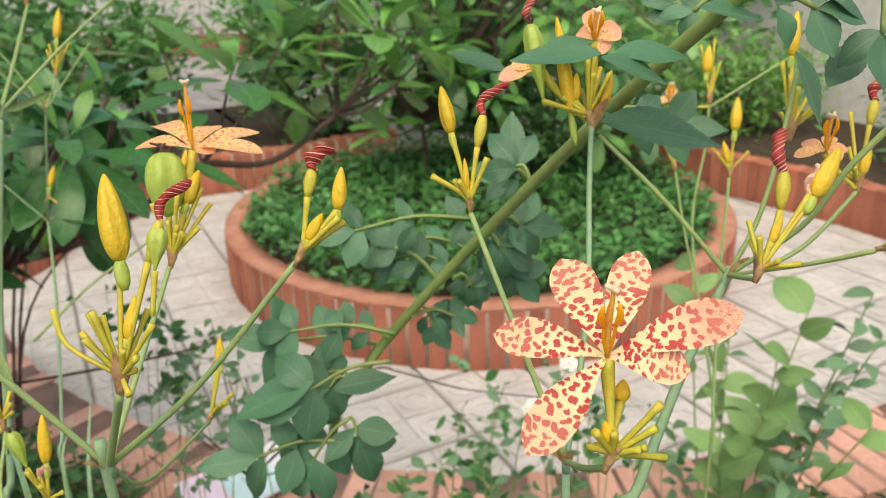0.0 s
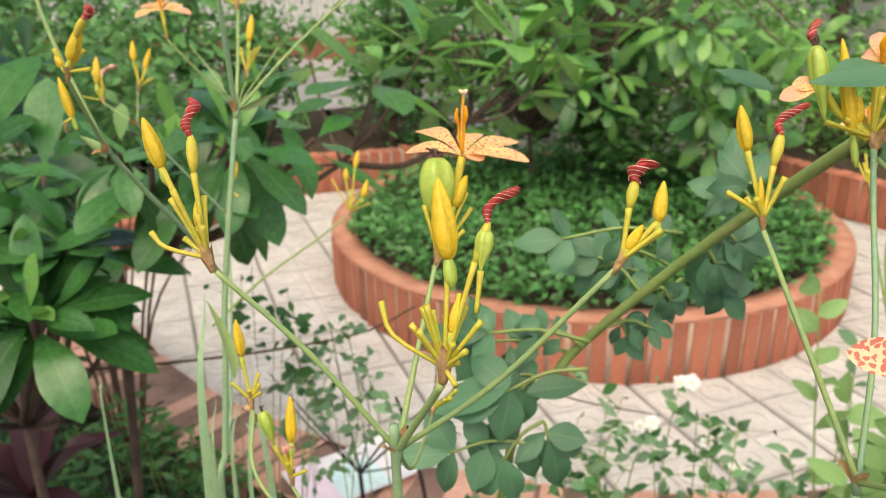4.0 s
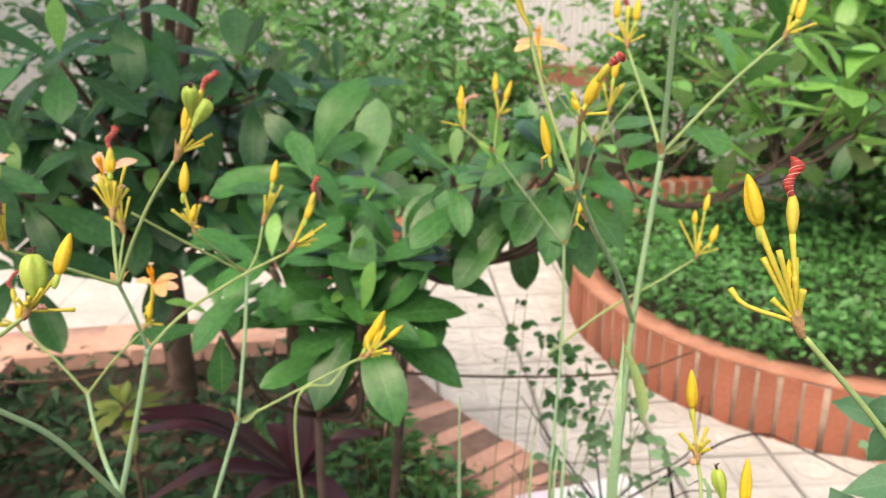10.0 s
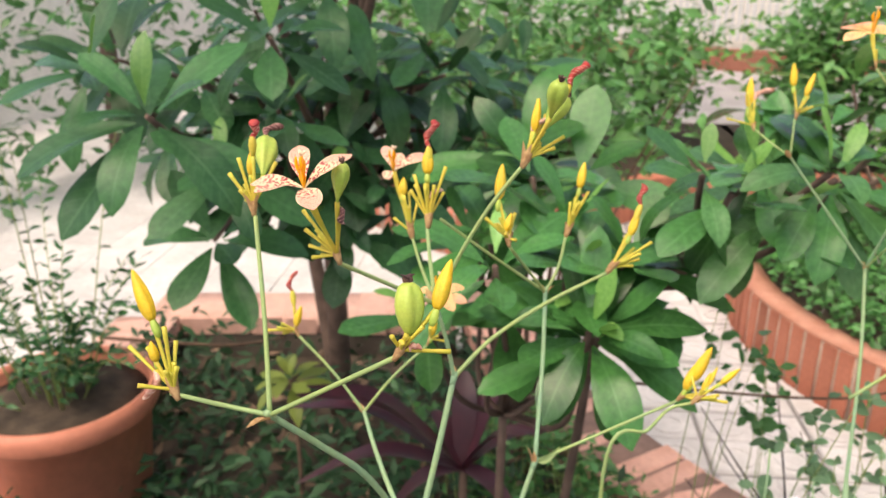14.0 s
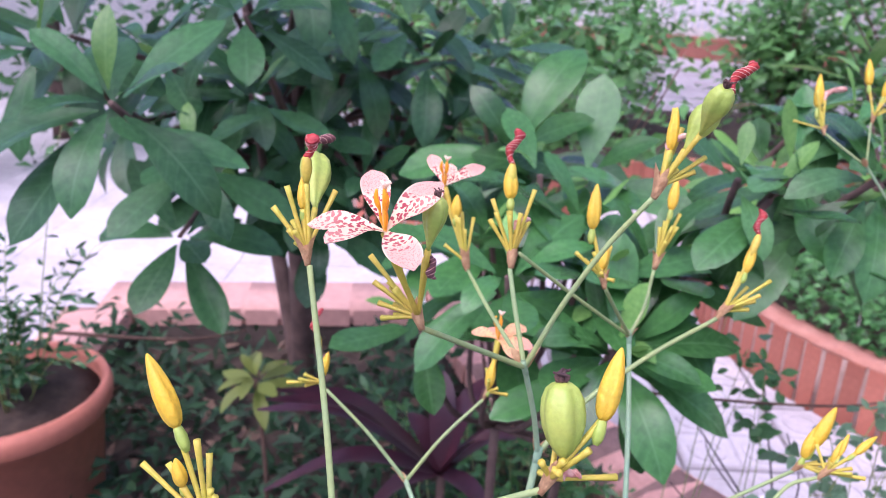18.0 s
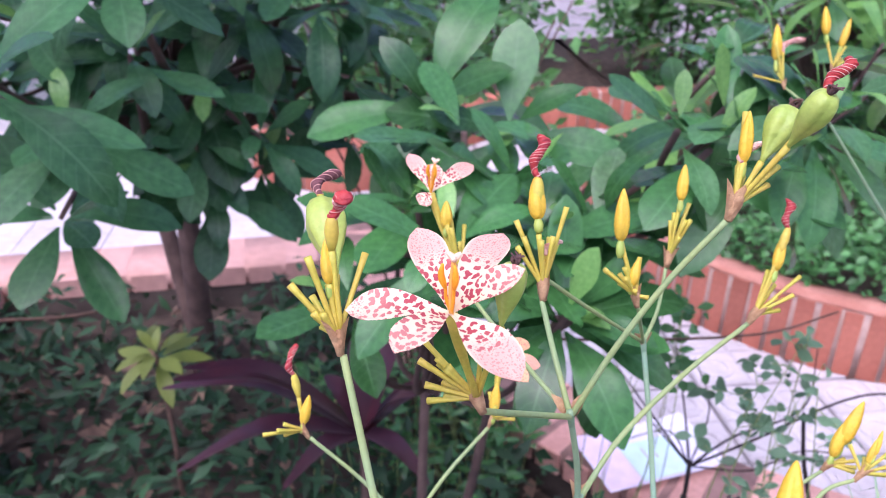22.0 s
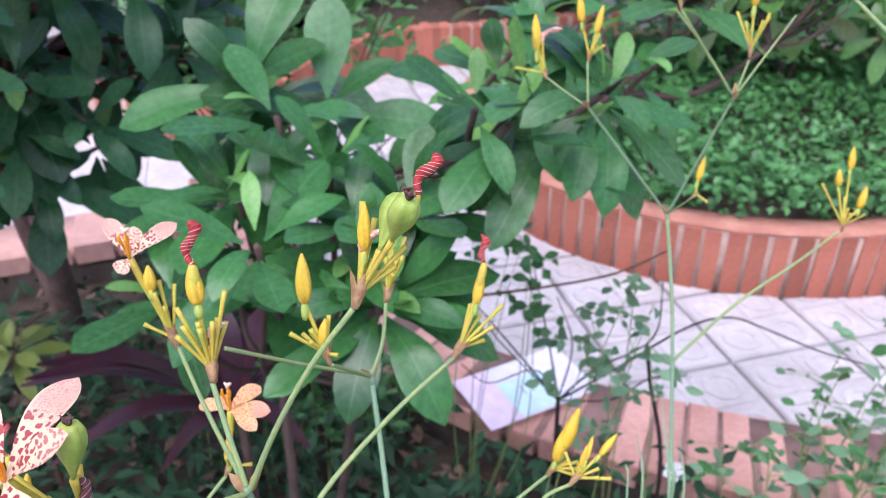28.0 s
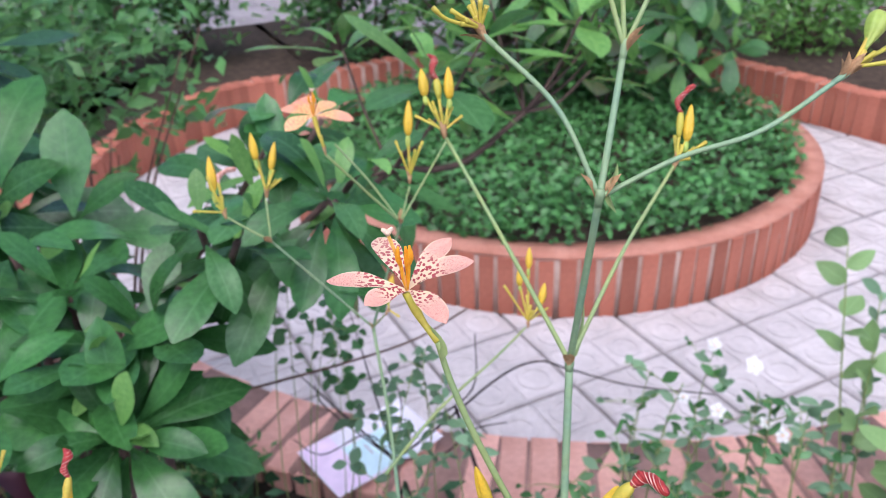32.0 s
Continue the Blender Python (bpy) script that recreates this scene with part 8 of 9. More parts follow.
def white_flower(p, size):
    """A small five-petalled white blossom."""
    head = new("blossom")
    head.parent = white_shrub
    head.location = Vector(p) - white_shrub.location
    head["label"] = "white five-petalled blossom"
    n = Vector((frnd.uniform(-0.3, 0.3), -0.7, 0.8)).normalized()
    f = frame_at(n).to_4x4()
    for k in range(5):
        part("petal", blade(bmesh.new(), f @ Matrix.Rotation(1.2566 * k, 4, "Z") @ Matrix.Translation((size * 0.08, 0, 0)), size, size * 0.85, 0.25, 0.2, 4, 0.62), WHITE_PETAL, head)
    part("centre", lathe(bmesh.new(), [(size * 0.1, 0), (size * 0.13, size * 0.08), (size * 0.05, size * 0.16)], f, 7), ANTHER, head)


def branch_thing(name, points, r, mat_):
    return new(name, mesh_of(tube(bmesh.new(), points, (r, r * 0.6), 6, 6), name, mat_))


def strap_leaf(parent, p, q, w):
    """A long channelled strap leaf that arches from p to its point q."""
    p, q = Vector(p), Vector(q)
    line = spline([p, p.lerp(q, 0.5) + Z * (q - p).length * 0.16, q], 7)
    side = (q - p).cross(Z).normalized()
    bm = bmesh.new()
    prev = None
    for i, c in enumerate(line):
        t = i / (len(line) - 1)
        k = w * 0.5 * max(0.05, math.sin(math.pi * (0.12 + 0.86 * t)) ** 0.7)
        row = [bm.verts.new(c - side * k + Z * k * 0.35), bm.verts.new(c), bm.verts.new(c + side * k + Z * k * 0.35)]
        if prev:
            for a in range(2):
                bm.faces.new((prev[a], prev[a + 1], row[a + 1], row[a]))
        prev = row
    bmesh.ops.translate(bm, verts=bm.verts, vec=-parent.location)
    part("leaf", bm, LEAF_PURPLE, parent)


def paper_sheet(at, turn, w, h):
    """A laminated printed sheet on the brick edge, curled at a corner, with a teal area and bars for its print."""
    sheet = thing("laminated_sheet", "laminated white and pink sheet with a teal area, on the bricks", "printed sheet", at)
    sheet.rotation_euler = (0, 0, radians(turn))

    def panel(name, x0, y0, x1, y1, z, mat_, label=""):
        bm = bmesh.new()
        n = 8
        rows = []
        for i in range(n + 1):
            y = y0 + (y1 - y0) * i / n
            row = []
            for j in range(n + 1):
                x = x0 + (x1 - x0) * j / n
                row.append((x, y, z + 0.9 * max(0.0, x - 0.05) ** 2 + 0.6 * max(0.0, -y - 0.04) ** 2))
            rows.append([[bm.verts.new((a, b, c + h)) for a, b, c in row] for h in (0.0, 0.0006)])
        for a, b in zip(rows, rows[1:]):
            for j in range(n):
                bm.faces.new((a[1][j], a[1][j + 1], b[1][j + 1], b[1][j]))
                bm.faces.new((a[0][j + 1], a[0][j], b[0][j], b[0][j + 1]))
        bmesh.ops.recalc_face_normals(bm, faces=bm.faces)
        part(name, bm, mat_, sheet, label)

    w, h = w / 2, h / 2
    panel("sheet", -w, -h, w, h, 0.0, PAPER)
    panel("pink_area", -w * 0.98, -h * 0.97, -w * 0.42, h * 0.97, 0.0016, PAPER_PINK, "pink printed area")
    panel("teal_area", -w * 0.40, -h * 0.92, w * 0.42, h * 0.35, 0.0016, PAPER_TEAL, "teal printed area")
    for k in range(2):
        panel("print_bar", -w * 0.1 + 0.02 * k, -h * 0.3, -w * 0.1 + 0.005 + 0.02 * k, h * 0.1, 0.003, METAL, "grey bar of small print")


# the terracotta pot with its thin-leaved plant
POT_AT = Vector((-1.815, 0.70, 0.068))
pot = thing("plant_pot", "round terracotta-coloured pot with a rolled rim", "pot", POT_AT)
bm = bmesh.new()
lathe(bm, [(0.0, 0.0), (0.148, 0.0), (0.155, 0.02), (0.190, 0.335), (0.204, 0.338), (0.212, 0.35), (0.214, 0.375), (0.207, 0.395), (0.196, 0.395), (0.190, 0.38), (0.186, 0.33), (0.0, 0.33)], Matrix.Diagonal((0.95, 0.95, 0.94, 1)), 40)
part("body", bm, POT, pot)
part("soil", lathe(bmesh.new(), [(0.0, 0.332), (0.186, 0.335), (0.12, 0.352), (0.02, 0.356)], Matrix(), 24), SOIL, pot)
pot_plant = thing("potted_plant", "straggly potted plant with thin stems and small leaves", "plant", POT_AT + Vector((0, 0, 0.35)))
prn = random.Random(4)
for k in range(40):
    a, r = prn.uniform(0, 6.28), prn.uniform(0.02, 0.16)
    b0 = POT_AT + Vector((0.5 * r * math.cos(a), 0.5 * r * math.sin(a), 0.345))
    top = POT_AT + Vector((1.9 * r * math.cos(a), 1.9 * r * math.sin(a), 0.345 + (prn.uniform(0.10, 0.74) if k % 2 else prn.uniform(0.06, 0.26))))
    leafy_stem(pot_plant, (b0, b0.lerp(top, 0.5) + Vector((0, 0, 0.05)), top), 20, 0.030, FEATHER, 0.15, 0.0018)
# ---- the rose, the small plants and the loose things ----
rose = thing("rose_bush", "rose bush with a thick green cane and blue-green leaves", "shrub", (-0.105, 0.366, 0.080))
branch(rose, ((-0.105, 0.366, 0.080), (-0.100, 0.351, 0.541), (-0.097, 0.340, 0.864), (-0.079, 0.338, 1.060), (-0.060, 0.335, 1.106), (-0.042, 0.336, 1.132), (-0.001, 0.307, 1.190), (0.034, 0.265, 1.243), (0.050, 0.239, 1.268), (0.065, 0.216, 1.290), (0.077, 0.205, 1.303)), 0.0026, 0.0023, ROSE_CANE, "cane")
rose_leaf((-0.042, 0.313, 1.128), (-0.110, 0.301, 1.107), 3, 0.033)
rose_leaf((-0.041, 0.327, 1.135), (-0.112, 0.324, 1.138), 5, 0.022)
rose_leaf((-0.044, 0.334, 1.128), (-0.080, 0.337, 1.139), 5, 0.016)
rose_leaf((-0.058, 0.326, 1.108), (-0.096, 0.328, 1.119), 5, 0.020)
rose_leaf((-0.062, 0.311, 1.099), (-0.099, 0.294, 1.060), 5, 0.029)
rose_leaf((-0.062, 0.311, 1.099), (-0.052, 0.302, 1.074), 5, 0.028)
rose_leaf((-0.067, 0.307, 1.089), (-0.134, 0.299, 1.078), 5, 0.029)
rose_leaf((-0.019, 0.327, 1.161), (-0.055, 0.336, 1.187), 7, 0.019)
rose_leaf((-0.014, 0.339, 1.164), (-0.062, 0.339, 1.170), 7, 0.019)
rose_leaf((-0.001, 0.307, 1.190), (0.025, 0.304, 1.179), 5, 0.021)
rose_leaf((0.006, 0.309, 1.195), (0.035, 0.311, 1.194), 5, 0.020)
rose_leaf((0.004, 0.324, 1.178), (0.027, 0.316, 1.155), 5, 0.018)
rose_leaf((-0.033, 0.330, 1.142), (0.002, 0.331, 1.142), 5, 0.015)
rose_leaf((-0.031, 0.341, 1.143), (-0.015, 0.334, 1.122), 5, 0.014)
rose_leaf((0.019, 0.287, 1.218), (0.006, 0.293, 1.235), 3, 0.019)
rose_leaf((0.041, 0.279, 1.248), (0.087, 0.278, 1.240), 5, 0.019)
rose_leaf((0.069, 0.231, 1.286), (0.048, 0.230, 1.287), 3, 0.011)
rose_leaf((0.067, 0.221, 1.289), (0.106, 0.222, 1.286), 5, 0.017)
rose_leaf((0.060, 0.238, 1.279), (0.054, 0.243, 1.292), 5, 0.013)
rose_leaf((0.106, 0.223, 1.290), (0.106, 0.219, 1.281), 3, 0.017)
rose_leaf((-0.048, 0.345, 1.118), (-0.125, 0.329, 1.132), 5, 0.031)
rose_leaf((-0.064, 0.326, 1.110), (-0.097, 0.314, 1.103), 5, 0.027)
rose_leaf((-0.013, 0.337, 1.159), (0.007, 0.338, 1.147), 5, 0.015)
rose_leaf((-0.002, 0.353, 1.164), (-0.055, 0.345, 1.180), 7, 0.019)
rose_leaf((0.002, 0.320, 1.189), (0.020, 0.316, 1.167), 5, 0.021)
rose_leaf((0.003, 0.362, 1.155), (-0.023, 0.343, 1.125), 5, 0.016)
rose_leaf((-0.003, 0.334, 1.189), (-0.077, 0.322, 1.186), 7, 0.021)
rose_leaf((0.020, 0.314, 1.212), (-0.004, 0.313, 1.219), 5, 0.017)
rose_leaflet((0.030, 0.204, 1.279), (0.007, 0.207, 1.278))
rose_leaflet((0.030, 0.204, 1.278), (0.049, 0.206, 1.272))
rose_leaflet((0.034, 0.209, 1.278), (0.056, 0.215, 1.278))
rose_leaflet((0.007, 0.242, 1.269), (-0.010, 0.248, 1.275))
rose_leaflet((0.036, 0.238, 1.254), (0.076, 0.242, 1.248))
rose_leaflet((0.049, 0.249, 1.253), (0.036, 0.253, 1.254))
rose_leaflet((0.077, 0.201, 1.279), (0.087, 0.199, 1.261))
rose_leaflet((0.096, 0.224, 1.266), (0.110, 0.234, 1.279))
rose_leaflet((0.056, 0.240, 1.283), (0.051, 0.246, 1.289))
rose_leaflet((0.012, 0.309, 1.221), (0.013, 0.322, 1.241))
rose_leaflet((-0.077, 0.308, 1.121), (-0.115, 0.304, 1.104))
rose_leaflet((-0.070, 0.316, 1.111), (-0.041, 0.323, 1.116))
rose_leaflet((0.055, 0.209, 1.289), (0.074, 0.214, 1.287))
rose_leaflet((0.090, 0.223, 1.292), (0.105, 0.225, 1.283))
rose_leaflet((0.016, 0.219, 1.277), (0.032, 0.226, 1.281))
pale_shrub = thing("pale_leaved_shrub", "shrub with thin pale green leaves on upright stems", "shrub", (0.420, 1.120, 0.080))
leafy_stem(pale_shrub, ((0.375, 1.120, 0.080), (0.427, 1.107, 0.402), (0.475, 1.054, 0.784)), 7, 0.075, PALE, 0.66)
leafy_stem(pale_shrub, ((0.405, 1.140, 0.080), (0.482, 1.091, 0.425), (0.545, 1.022, 0.831)), 18, 0.042, GREY, 0.5)
leafy_stem(pale_shrub, ((0.435, 1.160, 0.080), (0.454, 1.115, 0.357), (0.448, 1.071, 0.695)), 7, 0.075, PALE, 0.66)
leafy_stem(pale_shrub, ((0.465, 1.120, 0.080), (0.444, 1.073, 0.382), (0.509, 0.985, 0.744)), 18, 0.042, GREY, 0.5)
leafy_stem(pale_shrub, ((0.375, 1.140, 0.080), (0.412, 1.078, 0.334), (0.404, 0.996, 0.649)), 7, 0.075, PALE, 0.66)
leafy_stem(pale_shrub, ((0.405, 1.160, 0.080), (0.468, 1.058, 0.346), (0.477, 0.955, 0.671)), 18, 0.042, GREY, 0.5)
leafy_stem(pale_shrub, ((0.435, 1.120, 0.080), (0.447, 1.034, 0.352), (0.515, 0.908, 0.685)), 7, 0.075, PALE, 0.66)
leafy_stem(pale_shrub, ((0.465, 1.140, 0.080), (0.425, 1.043, 0.313), (0.429, 0.927, 0.607)), 18, 0.042, GREY, 0.5)
leafy_stem(pale_shrub, ((0.375, 1.160, 0.080), (0.408, 1.088, 0.295), (0.357, 1.016, 0.570)), 7, 0.075, PALE, 0.66)
leafy_stem(pale_shrub, ((0.405, 1.120, 0.080), (0.481, 1.102, 0.384), (0.581, 1.044, 0.748)), 18, 0.042, GREY, 0.5)
leafy_stem(pale_shrub, ((0.435, 1.140, 0.080), (0.414, 1.291, 0.361), (0.408, 1.422, 0.703)), 7, 0.075, PALE, 0.66)
leafy_stem(pale_shrub, ((0.465, 1.160, 0.080), (0.408, 1.219, 0.233), (0.356, 1.278, 0.445)), 18, 0.042, GREY, 0.5)
leafy_stem(pale_shrub, ((0.375, 1.120, 0.080), (0.420, 1.245, 0.274), (0.459, 1.331, 0.528)), 7, 0.075, PALE, 0.66)
leafy_stem(pale_shrub, ((0.405, 1.140, 0.080), (0.457, 1.293, 0.306), (0.494, 1.425, 0.591)), 18, 0.042, GREY, 0.5)
white_shrub = thing("white_flowered_shrub", "low shrub with small dark leaves and white flowers", "shrub", (0.160, 1.080, 0.080))
bushy_stem(white_shrub, (0.155, 1.260, 0.080), (0.156, 1.289, 0.556), 3, 5, 0.028, GREY + SMALL)
bushy_stem(white_shrub, (0.051, 1.185, 0.080), (0.026, 1.205, 0.568), 3, 5, 0.028, GREY + SMALL)
bushy_stem(white_shrub, (0.192, 1.176, 0.080), (0.203, 1.196, 0.505), 3, 5, 0.028, GREY + SMALL)
bushy_stem(white_shrub, (0.109, 1.149, 0.080), (0.098, 1.166, 0.528), 3, 5, 0.028, GREY + SMALL)
bushy_stem(white_shrub, (0.229, 1.112, 0.080), (0.248, 1.124, 0.494), 3, 5, 0.028, GREY + SMALL)
bushy_stem(white_shrub, (-0.000, 1.055, 0.080), (-0.038, 1.061, 0.522), 3, 5, 0.028, GREY + SMALL)
bushy_stem(white_shrub, (0.121, 1.035, 0.080), (0.114, 1.039, 0.523), 3, 5, 0.028, GREY + SMALL)
bushy_stem(white_shrub, (0.254, 1.038, 0.080), (0.279, 1.042, 0.547), 3, 5, 0.028, GREY + SMALL)
bushy_stem(white_shrub, (0.008, 1.023, 0.080), (-0.028, 1.026, 0.642), 3, 5, 0.028, GREY + SMALL)
bushy_stem(white_shrub, (-0.016, 0.916, 0.080), (-0.058, 0.907, 0.618), 3, 5, 0.028, GREY + SMALL)
bushy_stem(white_shrub, (0.040, 0.916, 0.080), (0.013, 0.907, 0.609), 3, 5, 0.028, GREY + SMALL)
bushy_stem(white_shrub, (-0.067, 0.908, 0.080), (-0.121, 0.898, 0.605), 3, 5, 0.028, GREY + SMALL)
bushy_stem(white_shrub, (0.031, 0.941, 0.080), (0.001, 0.935, 0.599), 3, 5, 0.028, GREY + SMALL)
bushy_stem(white_shrub, (0.131, 0.941, 0.080), (0.127, 0.935, 0.581), 3, 5, 0.028, GREY + SMALL)
bushy_stem(white_shrub, (-0.107, 0.949, 0.080), (-0.172, 0.944, 0.552), 3, 5, 0.028, GREY + SMALL)
bushy_stem(white_shrub, (-0.075, 0.998, 0.080), (-0.131, 0.997, 0.523), 3, 5, 0.028, GREY + SMALL)
bushy_stem(white_shrub, (0.144, 1.027, 0.080), (0.142, 1.030, 0.671), 3, 5, 0.028, GREY + SMALL)
bushy_stem(white_shrub, (0.082, 0.982, 0.080), (0.065, 0.980, 0.654), 3, 5, 0.028, GREY + SMALL)
bushy_stem(white_shrub, (0.181, 0.973, 0.080), (0.189, 0.969, 0.682), 3, 5, 0.028, GREY + SMALL)
bushy_stem(white_shrub, (0.058, 1.033, 0.080), (0.035, 1.037, 0.679), 3, 5, 0.028, GREY + SMALL)
bushy_stem(white_shrub, (0.028, 1.006, 0.080), (-0.002, 1.007, 0.583), 3, 5, 0.028, GREY + SMALL)
bushy_stem(white_shrub, (0.157, 1.018, 0.080), (0.159, 1.020, 0.665), 3, 5, 0.028, GREY + SMALL)
white_flower((0.156, 1.294, 0.565), 0.013)
white_flower((0.234, 1.128, 0.502), 0.014)
white_flower((0.079, 1.173, 0.542), 0.011)
white_flower((-0.221, 0.992, 0.445), 0.016)
white_flower((0.133, 1.043, 0.710), 0.012)
white_flower((0.075, 0.989, 0.669), 0.011)
white_flower((0.131, 1.034, 0.712), 0.012)
white_flower((0.155, 1.288, 0.565), 0.011)
white_flower((0.160, 1.025, 0.618), 0.010)
twig_shrub = thing("bare_twig_shrub", "bare shrub of thin dark twigs", "shrub", (-0.400, 1.190, 0.080))
branch(twig_shrub, ((-0.416, 1.155, 0.405), (-0.598, 1.209, 0.570)), 0.0024, 0.0009, TWIG_DARK, "twig")
branch(twig_shrub, ((-0.416, 1.155, 0.405), (-0.444, 1.191, 0.502), (-0.502, 1.296, 0.637)), 0.0024, 0.0009, TWIG_DARK, "twig")
branch(twig_shrub, ((-0.416, 1.155, 0.405), (-0.359, 1.150, 0.491), (-0.275, 1.126, 0.590), (-0.270, 1.173, 0.670)), 0.0023, 0.0009, TWIG_DARK, "twig")
branch(twig_shrub, ((-0.416, 1.155, 0.405), (-0.329, 1.138, 0.504), (-0.231, 1.125, 0.617), (-0.171, 1.119, 0.654), (-0.124, 1.077, 0.671), (-0.029, 1.075, 0.643), (0.099, 1.081, 0.623)), 0.0023, 0.0009, TWIG_DARK, "twig")
branch(twig_shrub, ((-0.416, 1.155, 0.405), (-0.403, 1.196, 0.501), (-0.442, 1.265, 0.549)), 0.0016, 0.0009, TWIG_DARK, "twig")
branch(twig_shrub, ((-0.416, 1.155, 0.405), (-0.534, 1.179, 0.503), (-0.562, 1.221, 0.521)), 0.0015, 0.0009, TWIG_DARK, "twig")
branch(twig_shrub, ((-0.416, 1.155, 0.405), (-0.326, 1.107, 0.468), (-0.272, 1.094, 0.534), (-0.218, 1.090, 0.554)), 0.0016, 0.0009, TWIG_DARK, "twig")
branch(twig_shrub, ((-0.416, 1.155, 0.405), (-0.459, 1.148, 0.471), (-0.537, 1.123, 0.446), (-0.592, 1.146, 0.460)), 0.0015, 0.0009, TWIG_DARK, "twig")
branch(twig_shrub, ((-0.400, 1.190, 0.070), (-0.412, 1.170, 0.250), (-0.416, 1.155, 0.405)), 0.0045, 0.0040, TWIG_DARK, "stem")
branch(twig_shrub, ((-0.245, 0.986, 0.070), (-0.245, 0.946, 0.472), (-0.278, 0.971, 0.625), (-0.292, 0.954, 0.699)), 0.0040, 0.0022, TWIG_DARK, "stem")
sprig = thing("feathery_sprig", "slender sprig with small pale green leaflets", "plant", (-0.328, 0.833, 0.080))
bushy_stem(sprig, (-0.328, 0.833, 0.080), (-0.329, 0.814, 0.868), 4, 6, 0.020, SPRIG, 0.05, 0.0013)
bushy_stem(sprig, (-0.323, 0.833, 0.080), (-0.352, 0.815, 0.835), 4, 6, 0.020, SPRIG, 0.05, 0.0013)
bushy_stem(sprig, (-0.318, 0.833, 0.080), (-0.299, 0.835, 0.816), 4, 6, 0.020, SPRIG, 0.05, 0.0013)
bushy_stem(sprig, (-0.313, 0.833, 0.080), (-0.321, 0.828, 0.891), 4, 6, 0.020, SPRIG, 0.05, 0.0013)
bushy_stem(sprig, (-0.308, 0.833, 0.080), (-0.337, 0.800, 0.806), 4, 6, 0.020, SPRIG, 0.05, 0.0013)
bushy_stem(sprig, (-0.303, 0.833, 0.080), (-0.298, 0.848, 0.839), 4, 6, 0.020, SPRIG, 0.05, 0.0013)
vine = thing("small_leaved_climber", "thin climber with small dark round leaves", "climber", (-0.560, 1.100, 0.080))
bushy_stem(vine, (-0.56, 1.10, 0.08), (-0.520, 1.017, 0.893), 2, 4, 0.023, VINE, 0.07, 0.0012)
bushy_stem(vine, (-0.56, 1.10, 0.08), (-0.470, 1.017, 0.836), 2, 4, 0.023, VINE, 0.07, 0.0012)
bushy_stem(vine, (-0.56, 1.10, 0.08), (-0.474, 1.019, 0.807), 2, 4, 0.023, VINE, 0.07, 0.0012)
bushy_stem(vine, (-0.56, 1.10, 0.08), (-0.464, 1.002, 0.753), 2, 4, 0.023, VINE, 0.07, 0.0012)
bushy_stem(vine, (-0.56, 1.10, 0.08), (-0.535, 1.009, 0.852), 2, 4, 0.023, VINE, 0.07, 0.0012)
bushy_stem(vine, (-0.56, 1.10, 0.08), (-0.489, 1.013, 0.807), 2, 4, 0.023, VINE, 0.07, 0.0012)
bushy_stem(vine, (-0.56, 1.10, 0.08), (-0.462, 1.002, 0.786), 2, 4, 0.023, VINE, 0.07, 0.0012)
dry_stick = tagged(branch_thing("dry_stick", ((-0.724, 0.780, 0.803), (-0.537, 0.898, 0.776), (-0.362, 0.993, 0.776), (-0.274, 1.031, 0.811)), 0.0022, TWIG), "thin dry stick lying across the plants", "stick")
tagged(branch_thing("dry_stick", ((-2.064, 0.940, 0.387), (-1.819, 1.134, 0.356), (-1.749, 1.292, 0.335)), 0.005, TWIG), "thin dry stick lying across the bed", "stick")
yellow_plant = thing("yellow_leaved_plant", "small plant with a rosette of yellow-green leaves", "plant", (-1.349, 0.940, 0.080))
branch(yellow_plant, ((-1.349, 0.940, 0.07), (-1.339, 0.940, 0.3), (-1.349, 0.940, 0.500)), 0.006, 0.004, TWIG, "stem")
whorl(yellow_plant, (-1.349, 0.940, 0.500), (0.1, -0.3, 1.0), 15, 0.085, YELLOW, 0.25, (25, 95))
purple_plant = thing("purple_cordyline", "cordyline with long dark purple strap leaves", "plant", (-0.938, 0.968, 0.080))
branch(purple_plant, ((-0.938, 0.968, 0.07), (-0.938, 0.968, 0.442)), 0.010, 0.008, BARK, "stem")
strap_leaf(purple_plant, (-0.938, 0.968, 0.442), (-1.254, 0.849, 0.515), 0.046)
strap_leaf(purple_plant, (-0.938, 0.968, 0.442), (-0.909, 1.057, 0.593), 0.046)
strap_leaf(purple_plant, (-0.938, 0.968, 0.442), (-1.013, 0.975, 0.530), 0.046)
strap_leaf(purple_plant, (-0.938, 0.968, 0.442), (-1.208, 0.807, 0.386), 0.046)
strap_leaf(purple_plant, (-0.938, 0.968, 0.442), (-1.045, 0.870, 0.353), 0.046)
strap_leaf(purple_plant, (-0.938, 0.968, 0.442), (-0.819, 1.062, 0.514), 0.046)
strap_leaf(purple_plant, (-0.938, 0.968, 0.442), (-0.820, 0.982, 0.356), 0.046)
strap_leaf(purple_plant, (-0.938, 0.968, 0.442), (-1.145, 0.768, 0.618), 0.046)
strap_leaf(purple_plant, (-0.938, 0.968, 0.442), (-0.976, 1.029, 0.601), 0.046)
strap_leaf(purple_plant, (-0.938, 0.968, 0.442), (-1.160, 0.807, 0.611), 0.046)
strap_leaf(purple_plant, (-0.938, 0.968, 0.442), (-0.792, 0.954, 0.576), 0.046)
herb = thing("leafy_herb", "small upright herb with thin green leaves beside the bricks", "herb", (-1.023, 1.247, 0.080), "herbs in the bed")
